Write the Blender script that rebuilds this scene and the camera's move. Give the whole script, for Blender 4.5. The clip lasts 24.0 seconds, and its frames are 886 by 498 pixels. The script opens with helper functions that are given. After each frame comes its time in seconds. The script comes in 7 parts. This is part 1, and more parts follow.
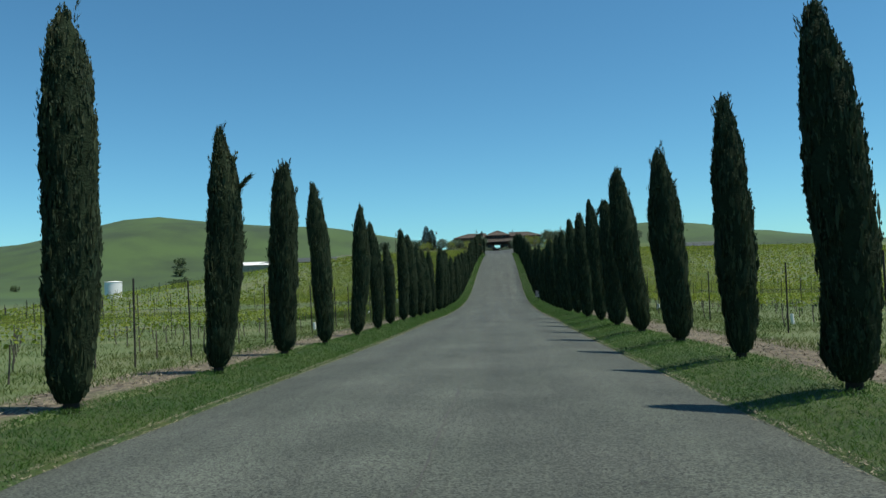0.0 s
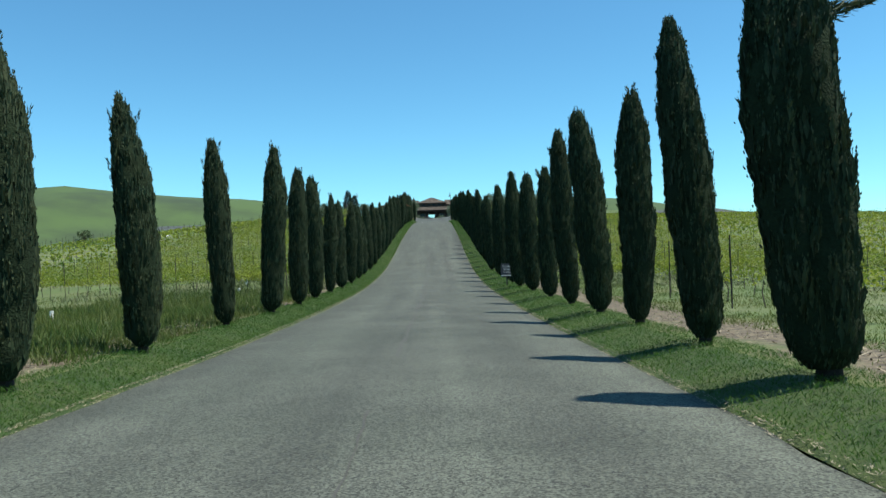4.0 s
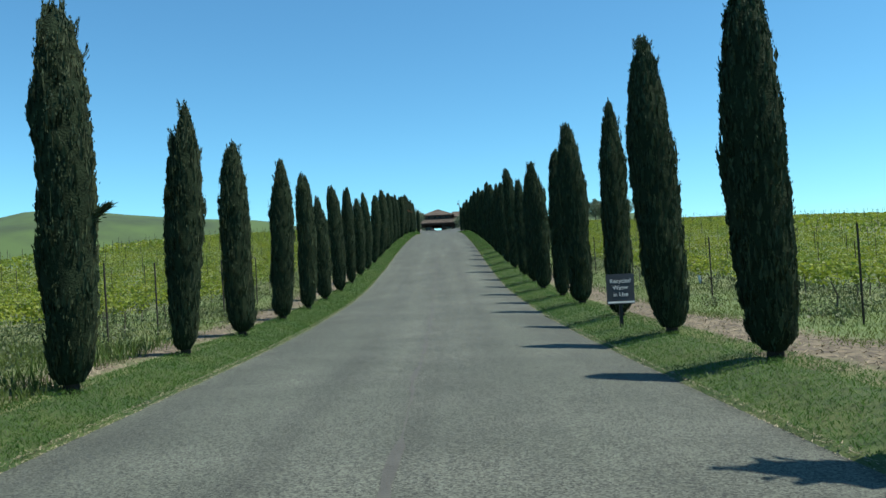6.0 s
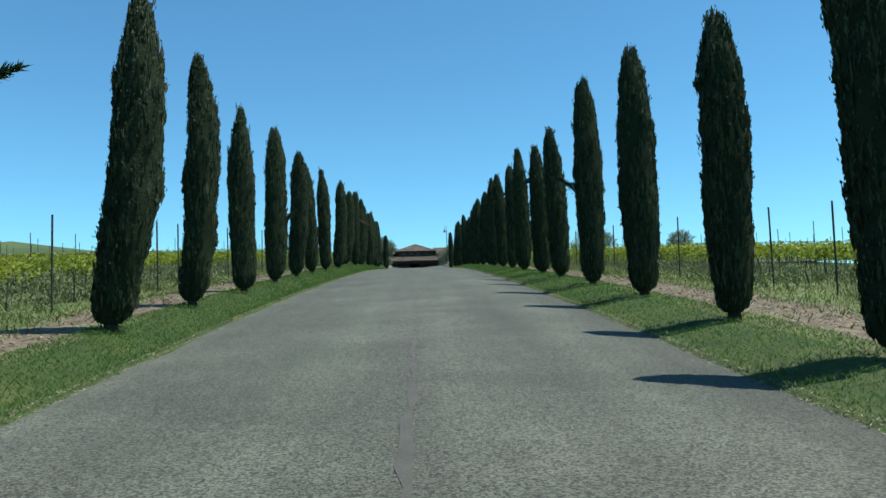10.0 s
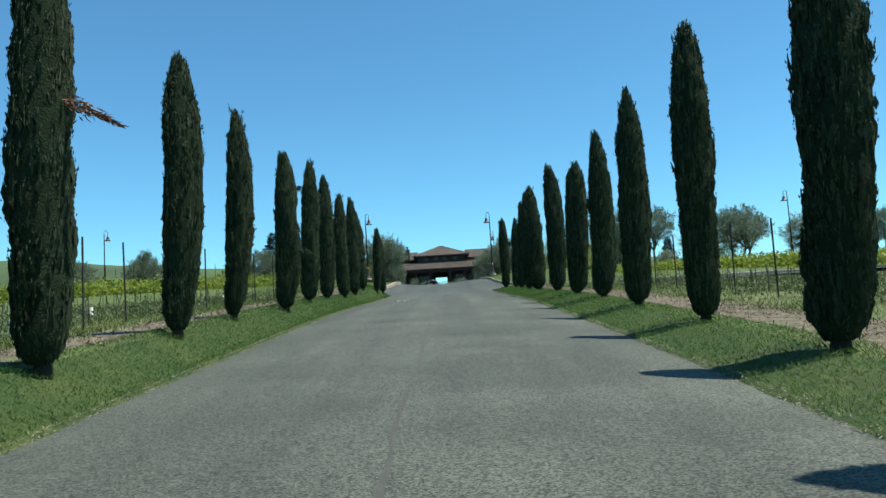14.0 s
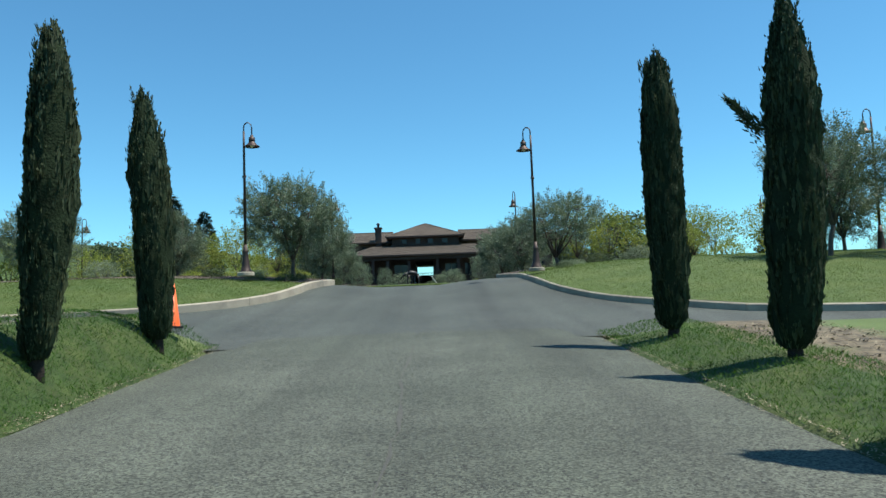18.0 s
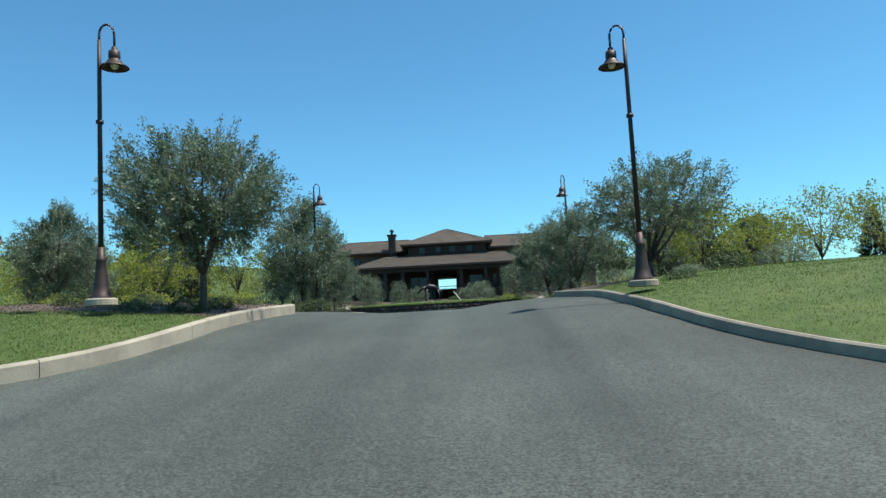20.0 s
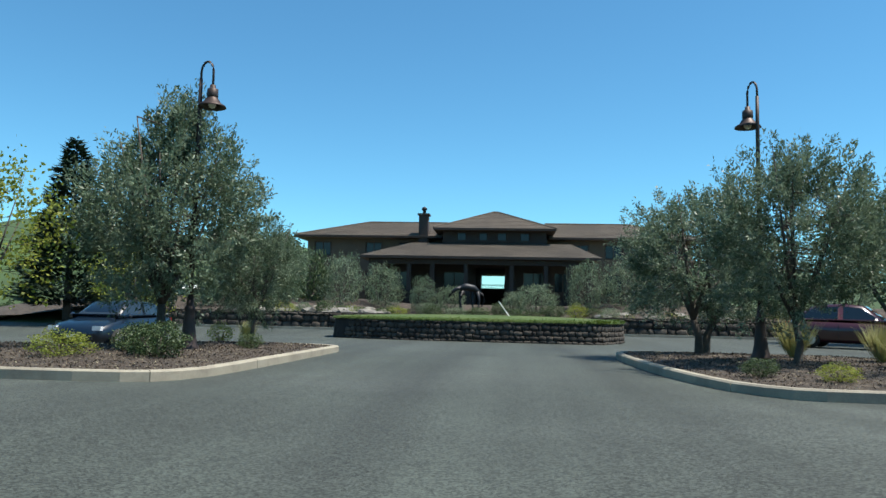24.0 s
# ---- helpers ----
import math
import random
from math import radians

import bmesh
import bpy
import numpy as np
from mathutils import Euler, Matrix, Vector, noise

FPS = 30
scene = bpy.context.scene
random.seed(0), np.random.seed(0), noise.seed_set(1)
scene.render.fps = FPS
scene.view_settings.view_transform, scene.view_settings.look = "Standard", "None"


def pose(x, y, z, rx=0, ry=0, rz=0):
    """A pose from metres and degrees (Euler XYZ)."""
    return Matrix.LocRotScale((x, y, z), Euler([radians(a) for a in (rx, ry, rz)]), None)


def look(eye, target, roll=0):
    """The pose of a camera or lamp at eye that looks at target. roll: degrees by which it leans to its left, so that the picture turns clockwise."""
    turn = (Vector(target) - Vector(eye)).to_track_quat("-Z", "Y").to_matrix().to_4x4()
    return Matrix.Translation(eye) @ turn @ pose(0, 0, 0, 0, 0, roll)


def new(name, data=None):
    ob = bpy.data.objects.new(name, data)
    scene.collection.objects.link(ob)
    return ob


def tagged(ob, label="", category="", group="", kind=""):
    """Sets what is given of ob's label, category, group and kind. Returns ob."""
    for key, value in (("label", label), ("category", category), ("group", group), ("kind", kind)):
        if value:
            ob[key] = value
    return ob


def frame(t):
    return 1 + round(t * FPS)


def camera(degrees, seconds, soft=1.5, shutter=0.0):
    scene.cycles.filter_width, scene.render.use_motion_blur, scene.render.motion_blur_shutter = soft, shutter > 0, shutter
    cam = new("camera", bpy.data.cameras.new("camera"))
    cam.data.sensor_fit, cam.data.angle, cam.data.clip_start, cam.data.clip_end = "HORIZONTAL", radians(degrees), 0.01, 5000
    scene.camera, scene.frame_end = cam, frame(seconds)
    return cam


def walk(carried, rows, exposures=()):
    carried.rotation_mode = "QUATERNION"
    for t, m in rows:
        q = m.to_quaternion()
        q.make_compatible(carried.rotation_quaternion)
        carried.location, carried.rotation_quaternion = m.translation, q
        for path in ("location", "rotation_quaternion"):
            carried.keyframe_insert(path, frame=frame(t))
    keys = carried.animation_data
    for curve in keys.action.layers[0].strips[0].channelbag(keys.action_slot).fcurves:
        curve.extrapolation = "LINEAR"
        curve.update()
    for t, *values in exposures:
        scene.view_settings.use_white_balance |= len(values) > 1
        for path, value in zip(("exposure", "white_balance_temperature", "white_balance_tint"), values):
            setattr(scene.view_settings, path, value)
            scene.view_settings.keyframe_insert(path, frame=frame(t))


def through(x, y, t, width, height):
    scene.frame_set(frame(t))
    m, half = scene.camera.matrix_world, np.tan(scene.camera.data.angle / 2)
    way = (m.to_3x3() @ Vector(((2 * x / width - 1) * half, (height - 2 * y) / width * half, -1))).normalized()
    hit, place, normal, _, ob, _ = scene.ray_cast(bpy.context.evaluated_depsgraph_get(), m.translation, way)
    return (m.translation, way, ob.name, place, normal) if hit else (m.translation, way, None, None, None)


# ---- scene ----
cam = camera(62.2, 24.0)
PATH = [
    (0.0, pose(0.006, -0.090, 1.242, 92.36, 2.17, 4.62)),
    (0.5, pose(-0.072, 3.894, 1.121, 92.49, 2.22, 4.13)),
    (1.0, pose(-0.132, 7.913, 1.006, 93.13, 2.00, 3.85)),
    (1.5, pose(-0.210, 12.129, 0.902, 93.32, 1.42, 2.72)),
    (2.0, pose(-0.220, 16.308, 0.801, 92.53, 0.84, 1.66)),
    (2.5, pose(-0.216, 20.563, 0.721, 92.75, 0.64, 0.66)),
    (4.5, pose(0.014, 37.838, 0.383, 89.90, 2.10, -0.64)),
    (5.0, pose(-0.042, 42.803, 0.261, 91.78, 2.20, -0.57)),
    (5.5, pose(-0.128, 47.706, 0.180, 91.77, 2.32, 0.09)),
    (6.0, pose(-0.227, 52.638, 0.132, 91.82, 2.81, 0.07)),
    (6.5, pose(-0.377, 57.640, 0.072, 91.95, 2.92, -1.11)),
    (7.0, pose(-0.455, 62.566, 0.052, 92.69, 1.71, -2.48)),
    (7.5, pose(-0.467, 67.524, 0.063, 92.24, 0.88, -1.58)),
    (8.0, pose(-0.545, 72.624, 0.143, 92.71, 0.93, -1.79)),
    (8.5, pose(-0.564, 77.826, 0.315, 93.69, 0.81, -2.07)),
    (9.0, pose(-0.583, 83.146, 0.578, 93.63, 1.55, -1.38)),
    (9.5, pose(-0.573, 88.275, 0.962, 94.20, 1.69, -0.98)),
    (10.0, pose(-0.587, 93.699, 1.467, 95.30, 1.51, -1.85)),
    (10.5, pose(-0.619, 98.969, 1.972, 97.37, 1.25, -2.79)),
    (11.0, pose(-0.582, 104.057, 2.504, 96.54, 0.18, -1.08)),
    (11.5, pose(-0.533, 108.962, 3.013, 95.88, 0.16, 0.44)),
    (13.5, pose(-0.264, 128.114, 4.822, 96.67, 3.39, 0.04)),
    (14.0, pose(-0.247, 132.653, 5.178, 95.57, 3.34, 0.56)),
    (14.5, pose(-0.237, 137.402, 5.564, 94.84, 4.03, 0.42)),
    (15.0, pose(-0.180, 141.971, 5.919, 94.68, 3.34, 0.31)),
    (15.5, pose(-0.146, 146.569, 6.251, 94.28, 3.08, -0.01)),
    (16.0, pose(-0.104, 150.684, 6.536, 94.54, 2.86, -0.05)),
    (16.5, pose(-0.073, 154.657, 6.791, 94.93, 2.78, 0.50)),
    (17.0, pose(-0.105, 158.348, 7.004, 95.37, 2.82, -0.01)),
    (17.5, pose(-0.137, 161.648, 7.184, 94.93, 2.58, -0.45)),
    (18.0, pose(-0.180, 164.852, 7.353, 94.52, 2.14, -0.56)),
    (18.5, pose(-0.208, 167.681, 7.509, 94.86, 2.23, 0.25)),
    (20.5, pose(-0.001, 178.877, 8.233, 96.16, 3.01, 1.53)),
    (21.0, pose(0.047, 181.482, 8.436, 97.38, 1.97, 1.31)),
    (21.5, pose(-0.022, 184.102, 8.683, 98.22, 1.18, 1.73)),
    (22.0, pose(-0.045, 186.374, 8.899, 99.45, 0.08, 2.39)),
    (22.5, pose(-0.075, 188.342, 9.075, 99.15, -1.29, 3.73)),
    (23.0, pose(-0.093, 190.107, 9.216, 98.03, -2.02, 4.78)),
    (23.5, pose(-0.124, 191.602, 9.294, 96.65, -2.17, 5.46)),
    (24.0, pose(-0.132, 192.903, 9.348, 94.80, -1.19, 4.93)),
]
walk(cam, PATH, [(0.0, 0.09), (1.0, 0.52), (2.5, 0.61), (24.0, 0.65)])

# ---- light ----
world = bpy.data.worlds.new("world")
scene.world = world
world.use_nodes = True
wn = world.node_tree.nodes
sky = wn.new("ShaderNodeTexSky")
sky.sky_type = "NISHITA"
sky.sun_disc = False
SUN = Vector((0.43, -0.055, 1.0)).normalized()
sky.sun_elevation = math.asin(SUN.z)
sky.sun_rotation = math.atan2(SUN.x, SUN.y)
sky.altitude = 900
sky.air_density = 1.0
sky.dust_density = 0.25
sky.ozone_density = 2.5
tone = wn.new("ShaderNodeMix")
tone.data_type, tone.blend_type = "RGBA", "MULTIPLY"
tone.inputs["Factor"].default_value = 1.0
tone.inputs["B"].default_value = (0.52, 0.97, 1.04, 1)
world.node_tree.links.new(sky.outputs[0], tone.inputs["A"])
world.node_tree.links.new(tone.outputs["Result"], wn["Background"].inputs[0])
wn["Background"].inputs[1].default_value = 0.108
sun_lamp = new("sun", bpy.data.lights.new("sun", "SUN"))
sun_lamp.data.energy = 5.0
sun_lamp.data.angle = radians(0.53)
sun_lamp.data.color = (1.0, 0.95, 0.87)
sun_lamp.matrix_world = look(SUN * 100, (0, 0, 0))

# ---- materials ----


def mat(name, base, rough=0.8, spread=0.25, scale=6.0, metal=0.0, bump=0.0, fine=60.0, second=None, mix=(0.45, 0.6), patch=0.6,
        island=0.0, per_object=0.0, coat=0.0, spec=0.5, glow=None):
    """A surface with colour varied at two scales, optional second colour in patches, bump and random shifts of brightness."""
    m = bpy.data.materials.new(name)
    m.use_nodes = True
    n, link = m.node_tree.nodes, m.node_tree.links.new
    bsdf = n["Principled BSDF"]
    co = n.new("ShaderNodeNewGeometry")
    big = n.new("ShaderNodeTexNoise")
    big.inputs["Scale"].default_value = scale
    big.inputs["Detail"].default_value = 5
    small = n.new("ShaderNodeTexNoise")
    small.inputs["Scale"].default_value = fine
    small.inputs["Detail"].default_value = 4
    for t in (big, small):
        link(co.outputs["Position"], t.inputs["Vector"])
    add = n.new("ShaderNodeMath")
    add.operation = "ADD"
    link(big.outputs["Fac"], add.inputs[0])
    link(small.outputs["Fac"], add.inputs[1])
    last = add
    if island:
        mul = n.new("ShaderNodeMath")
        mul.operation = "MULTIPLY_ADD"
        link(co.outputs["Random Per Island"], mul.inputs[0])
        mul.inputs[1].default_value = island
        link(last.outputs[0], mul.inputs[2])
        last = mul
    if per_object:
        info = n.new("ShaderNodeObjectInfo")
        mul = n.new("ShaderNodeMath")
        mul.operation = "MULTIPLY_ADD"
        link(info.outputs["Random"], mul.inputs[0])
        mul.inputs[1].default_value = per_object
        link(last.outputs[0], mul.inputs[2])
        last = mul
    centre = 1.0 + 0.5 * (island + per_object)
    ramp = n.new("ShaderNodeMapRange")
    ramp.inputs["From Min"].default_value = centre - 0.45 - 0.5 * (island + per_object)
    ramp.inputs["From Max"].default_value = centre + 0.45 + 0.5 * (island + per_object)
    ramp.inputs["To Min"].default_value = 1.0 - spread
    ramp.inputs["To Max"].default_value = 1.0 + spread
    link(last.outputs[0], ramp.inputs["Value"])
    colour = n.new("ShaderNodeMix")
    colour.data_type = "RGBA"
    colour.blend_type = "MULTIPLY"
    colour.inputs["Factor"].default_value = 1.0
    colour.inputs["A"].default_value = (*base, 1)
    link(ramp.outputs[0], colour.inputs["B"])
    if second:
        spots = n.new("ShaderNodeTexNoise")
        spots.inputs["Scale"].default_value = patch
        spots.inputs["Detail"].default_value = 6
        spots.inputs["Roughness"].default_value = 0.65
        link(co.outputs["Position"], spots.inputs["Vector"])
        step = n.new("ShaderNodeMapRange")
        step.inputs["From Min"].default_value, step.inputs["From Max"].default_value = mix
        link(spots.outputs["Fac"], step.inputs["Value"])
        two = n.new("ShaderNodeMix")
        two.data_type = "RGBA"
        two.inputs["A"].default_value = (*base, 1)
        two.inputs["B"].default_value = (*second, 1)
        link(step.outputs[0], two.inputs["Factor"])
        link(two.outputs["Result"], colour.inputs["A"])
    link(colour.outputs["Result"], bsdf.inputs["Base Color"])
    bsdf.inputs["Roughness"].default_value = rough
    bsdf.inputs["Metallic"].default_value = metal
    bsdf.inputs["Specular IOR Level"].default_value = spec
    bsdf.inputs["Coat Weight"].default_value = coat
    if bump:
        b = n.new("ShaderNodeBump")
        b.inputs["Strength"].default_value = bump
        b.inputs["Distance"].default_value = 0.02
        link(last.outputs[0], b.inputs["Height"])
        link(b.outputs[0], bsdf.inputs["Normal"])
    return m


def leaf_mat(name, base, second, through=0.35, spread=0.35, patch=0.8, island=0.8, per_object=0.0, rough=0.55):
    """Foliage: some of the light passes through the leaf."""
    m = mat(name, base, rough, spread, 1.5, 0, 0, 25, second, (0.4, 0.65), patch, island, per_object, spec=0.35)
    n, link = m.node_tree.nodes, m.node_tree.links.new
    bsdf = n["Principled BSDF"]
    thin = n.new("ShaderNodeBsdfTranslucent")
    mixed = n.new("ShaderNodeMixShader")
    mixed.inputs[0].default_value = through
    link(bsdf.inputs["Base Color"].links[0].from_socket, thin.inputs["Color"])
    link(bsdf.outputs[0], mixed.inputs[1])
    link(thin.outputs[0], mixed.inputs[2])
    link(mixed.outputs[0], n["Material Output"].inputs["Surface"])
    return m


ASPHALT = mat("asphalt_drive", (0.0460, 0.0545, 0.0400), 0.88, 0.28, 0.7, 0, 0.35, 90, (0.0620, 0.0710, 0.0540), (0.42, 0.62), 0.5)
LOT_ASPHALT = mat("asphalt_lot", (0.0375, 0.0455, 0.0375), 0.85, 0.28, 0.5, 0, 0.3, 90, (0.0475, 0.0560, 0.0475), (0.42, 0.62), 0.3)
SEAM = mat("sealed_crack", (0.04816, 0.05024, 0.04128), 0.8, 0.4, 3, 0, 0.3, 60)
ROCK = mat("pale_rock", (0.2339, 0.2167, 0.1823), 0.9, 0.35, 4, 0, 0.6, 30, (0.1238, 0.117, 0.1032), (0.45, 0.6), 2.0, per_object=0.6)
CONCRETE = mat("concrete_kerb", (0.3162, 0.2858, 0.2158), 0.85, 0.16, 2.0, 0, 0.2, 40, (0.2493, 0.2219, 0.1702), (0.45, 0.6), 1.5, per_object=0.3)
CYPRESS = leaf_mat("cypress_foliage", (0.030, 0.054, 0.024), (0.058, 0.074, 0.030), 0.14, 0.5, 1.6, 1.0, 0.5, 0.75)
# darker than the foliage: the shade deep in the crown, put into the colour
CYPRESS_SHADED_CORE = mat("cypress_shaded_inside", (0.016, 0.026, 0.013), 0.95, 0.5, 5, 0, 0.8, 40, spec=0.08)
CYPRESS_BARK = mat("cypress_bark", (0.034, 0.027, 0.021), 0.95, 0.4, 8, 0, 0.6, 50, spec=0.2)
BARK = mat("bark", (0.075, 0.063, 0.05), 0.9, 0.4, 8, 0, 0.6, 50)
DEAD = mat("dead_branch", (0.2236, 0.1118, 0.0559), 0.9, 0.4, 8, 0, 0.4, 50, island=0.5)
OLIVE = leaf_mat("olive_leaf", (0.095, 0.140, 0.078), (0.180, 0.230, 0.150), 0.34, 0.5, 1.5, 1.2, 0.0, 0.42)
SPRING = leaf_mat("spring_leaf", (0.248, 0.272, 0.04), (0.176, 0.24, 0.044), 0.45, 0.35, 1.0, 1.0)
PINE = leaf_mat("pine_needle", (0.02, 0.04, 0.022), (0.03, 0.05, 0.025), 0.08, 0.4, 1.0, 0.8)
SHRUB = leaf_mat("shrub_leaf", (0.048, 0.08, 0.028), (0.088, 0.12, 0.048), 0.2, 0.4, 1.0, 1.0, 0.6)
SAGE = leaf_mat("grey_shrub_leaf", (0.125, 0.172, 0.098), (0.20, 0.245, 0.155), 0.35, 0.4, 1.0, 0.9, 0.5)
TUFT = leaf_mat("ornamental_grass", (0.272, 0.288, 0.096), (0.336, 0.304, 0.16), 0.3, 0.3, 2.0, 0.8)
VINE = leaf_mat("vine_leaf", (0.227, 0.2683, 0.02752), (0.1238, 0.1926, 0.02752), 0.5, 0.35, 0.35, 0.9)
GRASS = leaf_mat("verge_grass", (0.036, 0.100, 0.012), (0.066, 0.126, 0.022), 0.5, 0.28, 0.9, 0.45)
LAWN = mat("lawn", (0.02336, 0.05088, 0.00552), 0.9, 0.5, 6, 0, 0.8, 70, (0.04952, 0.07152, 0.0124), (0.42, 0.66), 1.1)
MOWN = mat("mown_lawn", (0.0468, 0.0812, 0.01104), 0.9, 0.4, 5, 0, 0.8, 70, (0.07224, 0.1032, 0.02064), (0.42, 0.66), 0.8)
MOWN_BLADE = leaf_mat("mown_blade", (0.0688, 0.117, 0.01376), (0.09976, 0.1376, 0.02752), 0.5, 0.22, 0.8, 0.3)
WEEDS = leaf_mat("field_weeds", (0.06192, 0.1114, 0.01984), (0.1177, 0.1393, 0.03712), 0.45, 0.4, 0.5, 0.9)
RANK = leaf_mat("rank_weed_leaf", (0.0688, 0.1032, 0.03784), (0.117, 0.1376, 0.06192), 0.35, 0.4, 0.6, 0.9)
LITTER = mat("dark_litter", (0.06192, 0.04472, 0.03096), 0.9, 0.5, 5, 0, 0, 50, island=1.0)
STRAW = mat("dry_straw", (0.2477, 0.2202, 0.1514), 0.9, 0.4, 5, 0, 0, 50, island=0.8)
CHIP = mat("wood_chip", (0.235, 0.205, 0.135), 0.9, 0.5, 5, 0, 0, 50, island=1.0)
MULCH = mat("bark_mulch", (0.03784, 0.02888, 0.02136), 0.95, 0.6, 9, 0, 1.0, 60, (0.08256, 0.06464, 0.0468), (0.45, 0.6), 4)
POST = mat("vineyard_post", (0.026, 0.023, 0.019), 0.8, 0.4, 4, 0.2, 0.1, 40)
WIRE = mat("wire", (0.05, 0.05, 0.048), 0.6, 0.1, 4, 0.5)
ROOF = mat("roof_shingle", (0.064, 0.050, 0.036), 0.92, 0.3, 1.5, 0, 0.3, 25, (0.082, 0.064, 0.046), (0.4, 0.6), 0.4, per_object=0.15)
DARK_WOOD = mat("dark_timber", (0.04, 0.027, 0.022), 0.75, 0.3, 2, 0, 0.2, 30, per_object=0.4)
TAN_WALL = mat("tan_render", (0.086, 0.07016, 0.05368), 0.9, 0.15, 2, 0, 0.15, 50)
STONE = mat("field_stone", (0.03576, 0.0296, 0.02336), 0.9, 0.6, 5, 0, 0.9, 40, (0.0688, 0.05776, 0.04544), (0.45, 0.6), 2.0, per_object=0.9)
MORTAR = mat("stone_joint", (0.0248, 0.02136, 0.01792), 0.95, 0.3, 6, 0, 0.4, 60)
BRONZE = mat("rusty_brown_metal", (0.045, 0.030, 0.025), 0.55, 0.3, 6, 0.4, 0.1, 60)
COPPER = mat("bronze_shade", (0.055, 0.036, 0.030), 0.5, 0.25, 6, 0.5)
BULB = mat("lamp_glass", (0.8, 0.78, 0.7), 0.3, 0.05)
BLACK = mat("black_metal", (0.018, 0.018, 0.02), 0.5, 0.2, 8, 0.3)
TYRE = mat("tyre_rubber", (0.02, 0.02, 0.02), 0.85, 0.2)
RIM = mat("alloy_rim", (0.5, 0.5, 0.5), 0.3, 0.1, 4, 0.9)
GLASS = mat("tinted_glass", (0.02, 0.025, 0.03), 0.05, 0.05, spec=0.8)
WINDOW = mat("window_glass", (0.012, 0.018, 0.026), 0.12, 0.1, spec=0.35)
WHITE = mat("white_paint", (0.72, 0.72, 0.68), 0.6, 0.08, 2)
BLUE_PAINT = mat("blue_car_paint", (0.0024, 0.0088, 0.0200), 0.35, 0.05, coat=0.5)
RED_PAINT = mat("red_car_paint", (0.0425, 0.0060, 0.0080), 0.3, 0.05, coat=1.0)
WHITE_PAINT = mat("white_car_paint", (0.7, 0.7, 0.7), 0.3, 0.04, coat=1.0)
SILVER_PAINT = mat("silver_car_paint", (0.36, 0.37, 0.39), 0.3, 0.04, coat=1.0)
ORANGE = mat("orange_plastic", (0.75, 0.12, 0.02), 0.5, 0.1, 6)
LIGHT_LENS = mat("clear_lens", (0.7, 0.7, 0.7), 0.1, 0.05)
RED_LENS = mat("red_lens", (0.4, 0.02, 0.02), 0.15, 0.05)
SIGN_BOARD = mat("dark_sign_board", (0.035, 0.04, 0.05), 0.5, 0.15)



def lawn_with_mulch(name, edge, soft):
    """Mown grass that gives way to bark mulch beyond a wavering line."""
    m = MOWN.copy()
    m.name = name
    n, link = m.node_tree.nodes, m.node_tree.links.new
    bsdf = n["Principled BSDF"]
    was = bsdf.inputs["Base Color"].links[0].from_socket
    co = n.new("ShaderNodeNewGeometry")
    xyz = n.new("ShaderNodeSeparateXYZ")
    link(co.outputs["Position"], xyz.inputs[0])
    wave = n.new("ShaderNodeTexNoise")
    wave.inputs["Scale"].default_value = 0.9
    wave.inputs["Detail"].default_value = 6
    link(co.outputs["Position"], wave.inputs["Vector"])
    a = n.new("ShaderNodeMath")
    a.operation = "MULTIPLY_ADD"
    link(wave.outputs["Fac"], a.inputs[0])
    a.inputs[1].default_value = 2.0
    link(xyz.outputs["Y"], a.inputs[2])
    b = n.new("ShaderNodeMapRange")
    b.inputs["From Min"].default_value, b.inputs["From Max"].default_value = edge + 1.0, edge + 1.0 + soft
    link(a.outputs[0], b.inputs["Value"])
    bark = n.new("ShaderNodeTexVoronoi")
    bark.inputs["Scale"].default_value = 22
    link(co.outputs["Position"], bark.inputs["Vector"])
    shade = n.new("ShaderNodeMix")
    shade.data_type = "RGBA"
    shade.inputs["A"].default_value = (0.0344, 0.0248, 0.01792, 1)
    shade.inputs["B"].default_value = (0.1238, 0.09288, 0.06536, 1)
    sep = n.new("ShaderNodeSeparateColor")
    link(bark.outputs["Color"], sep.inputs[0])
    link(sep.outputs[0], shade.inputs["Factor"])
    mixed = n.new("ShaderNodeMix")
    mixed.data_type = "RGBA"
    link(b.outputs[0], mixed.inputs["Factor"])
    link(was, mixed.inputs["A"])
    link(shade.outputs["Result"], mixed.inputs["B"])
    link(mixed.outputs["Result"], bsdf.inputs["Base Color"])
    return m


LAWN_MULCH = lawn_with_mulch("lawn_and_mulch", 189.3, 0.35)
LAWN_MULCH_LATE = lawn_with_mulch("lawn_and_tip_mulch", 193.4, 0.35)

# ground: weeds between the vines, bare soil under the trees, pasture on the hills
GROUND = mat("ground_cover", (0.0696, 0.1059, 0.02544), 0.95, 0.35, 0.9, 0, 0.6, 25, (0.109, 0.1181, 0.04544), (0.42, 0.66), 0.22)


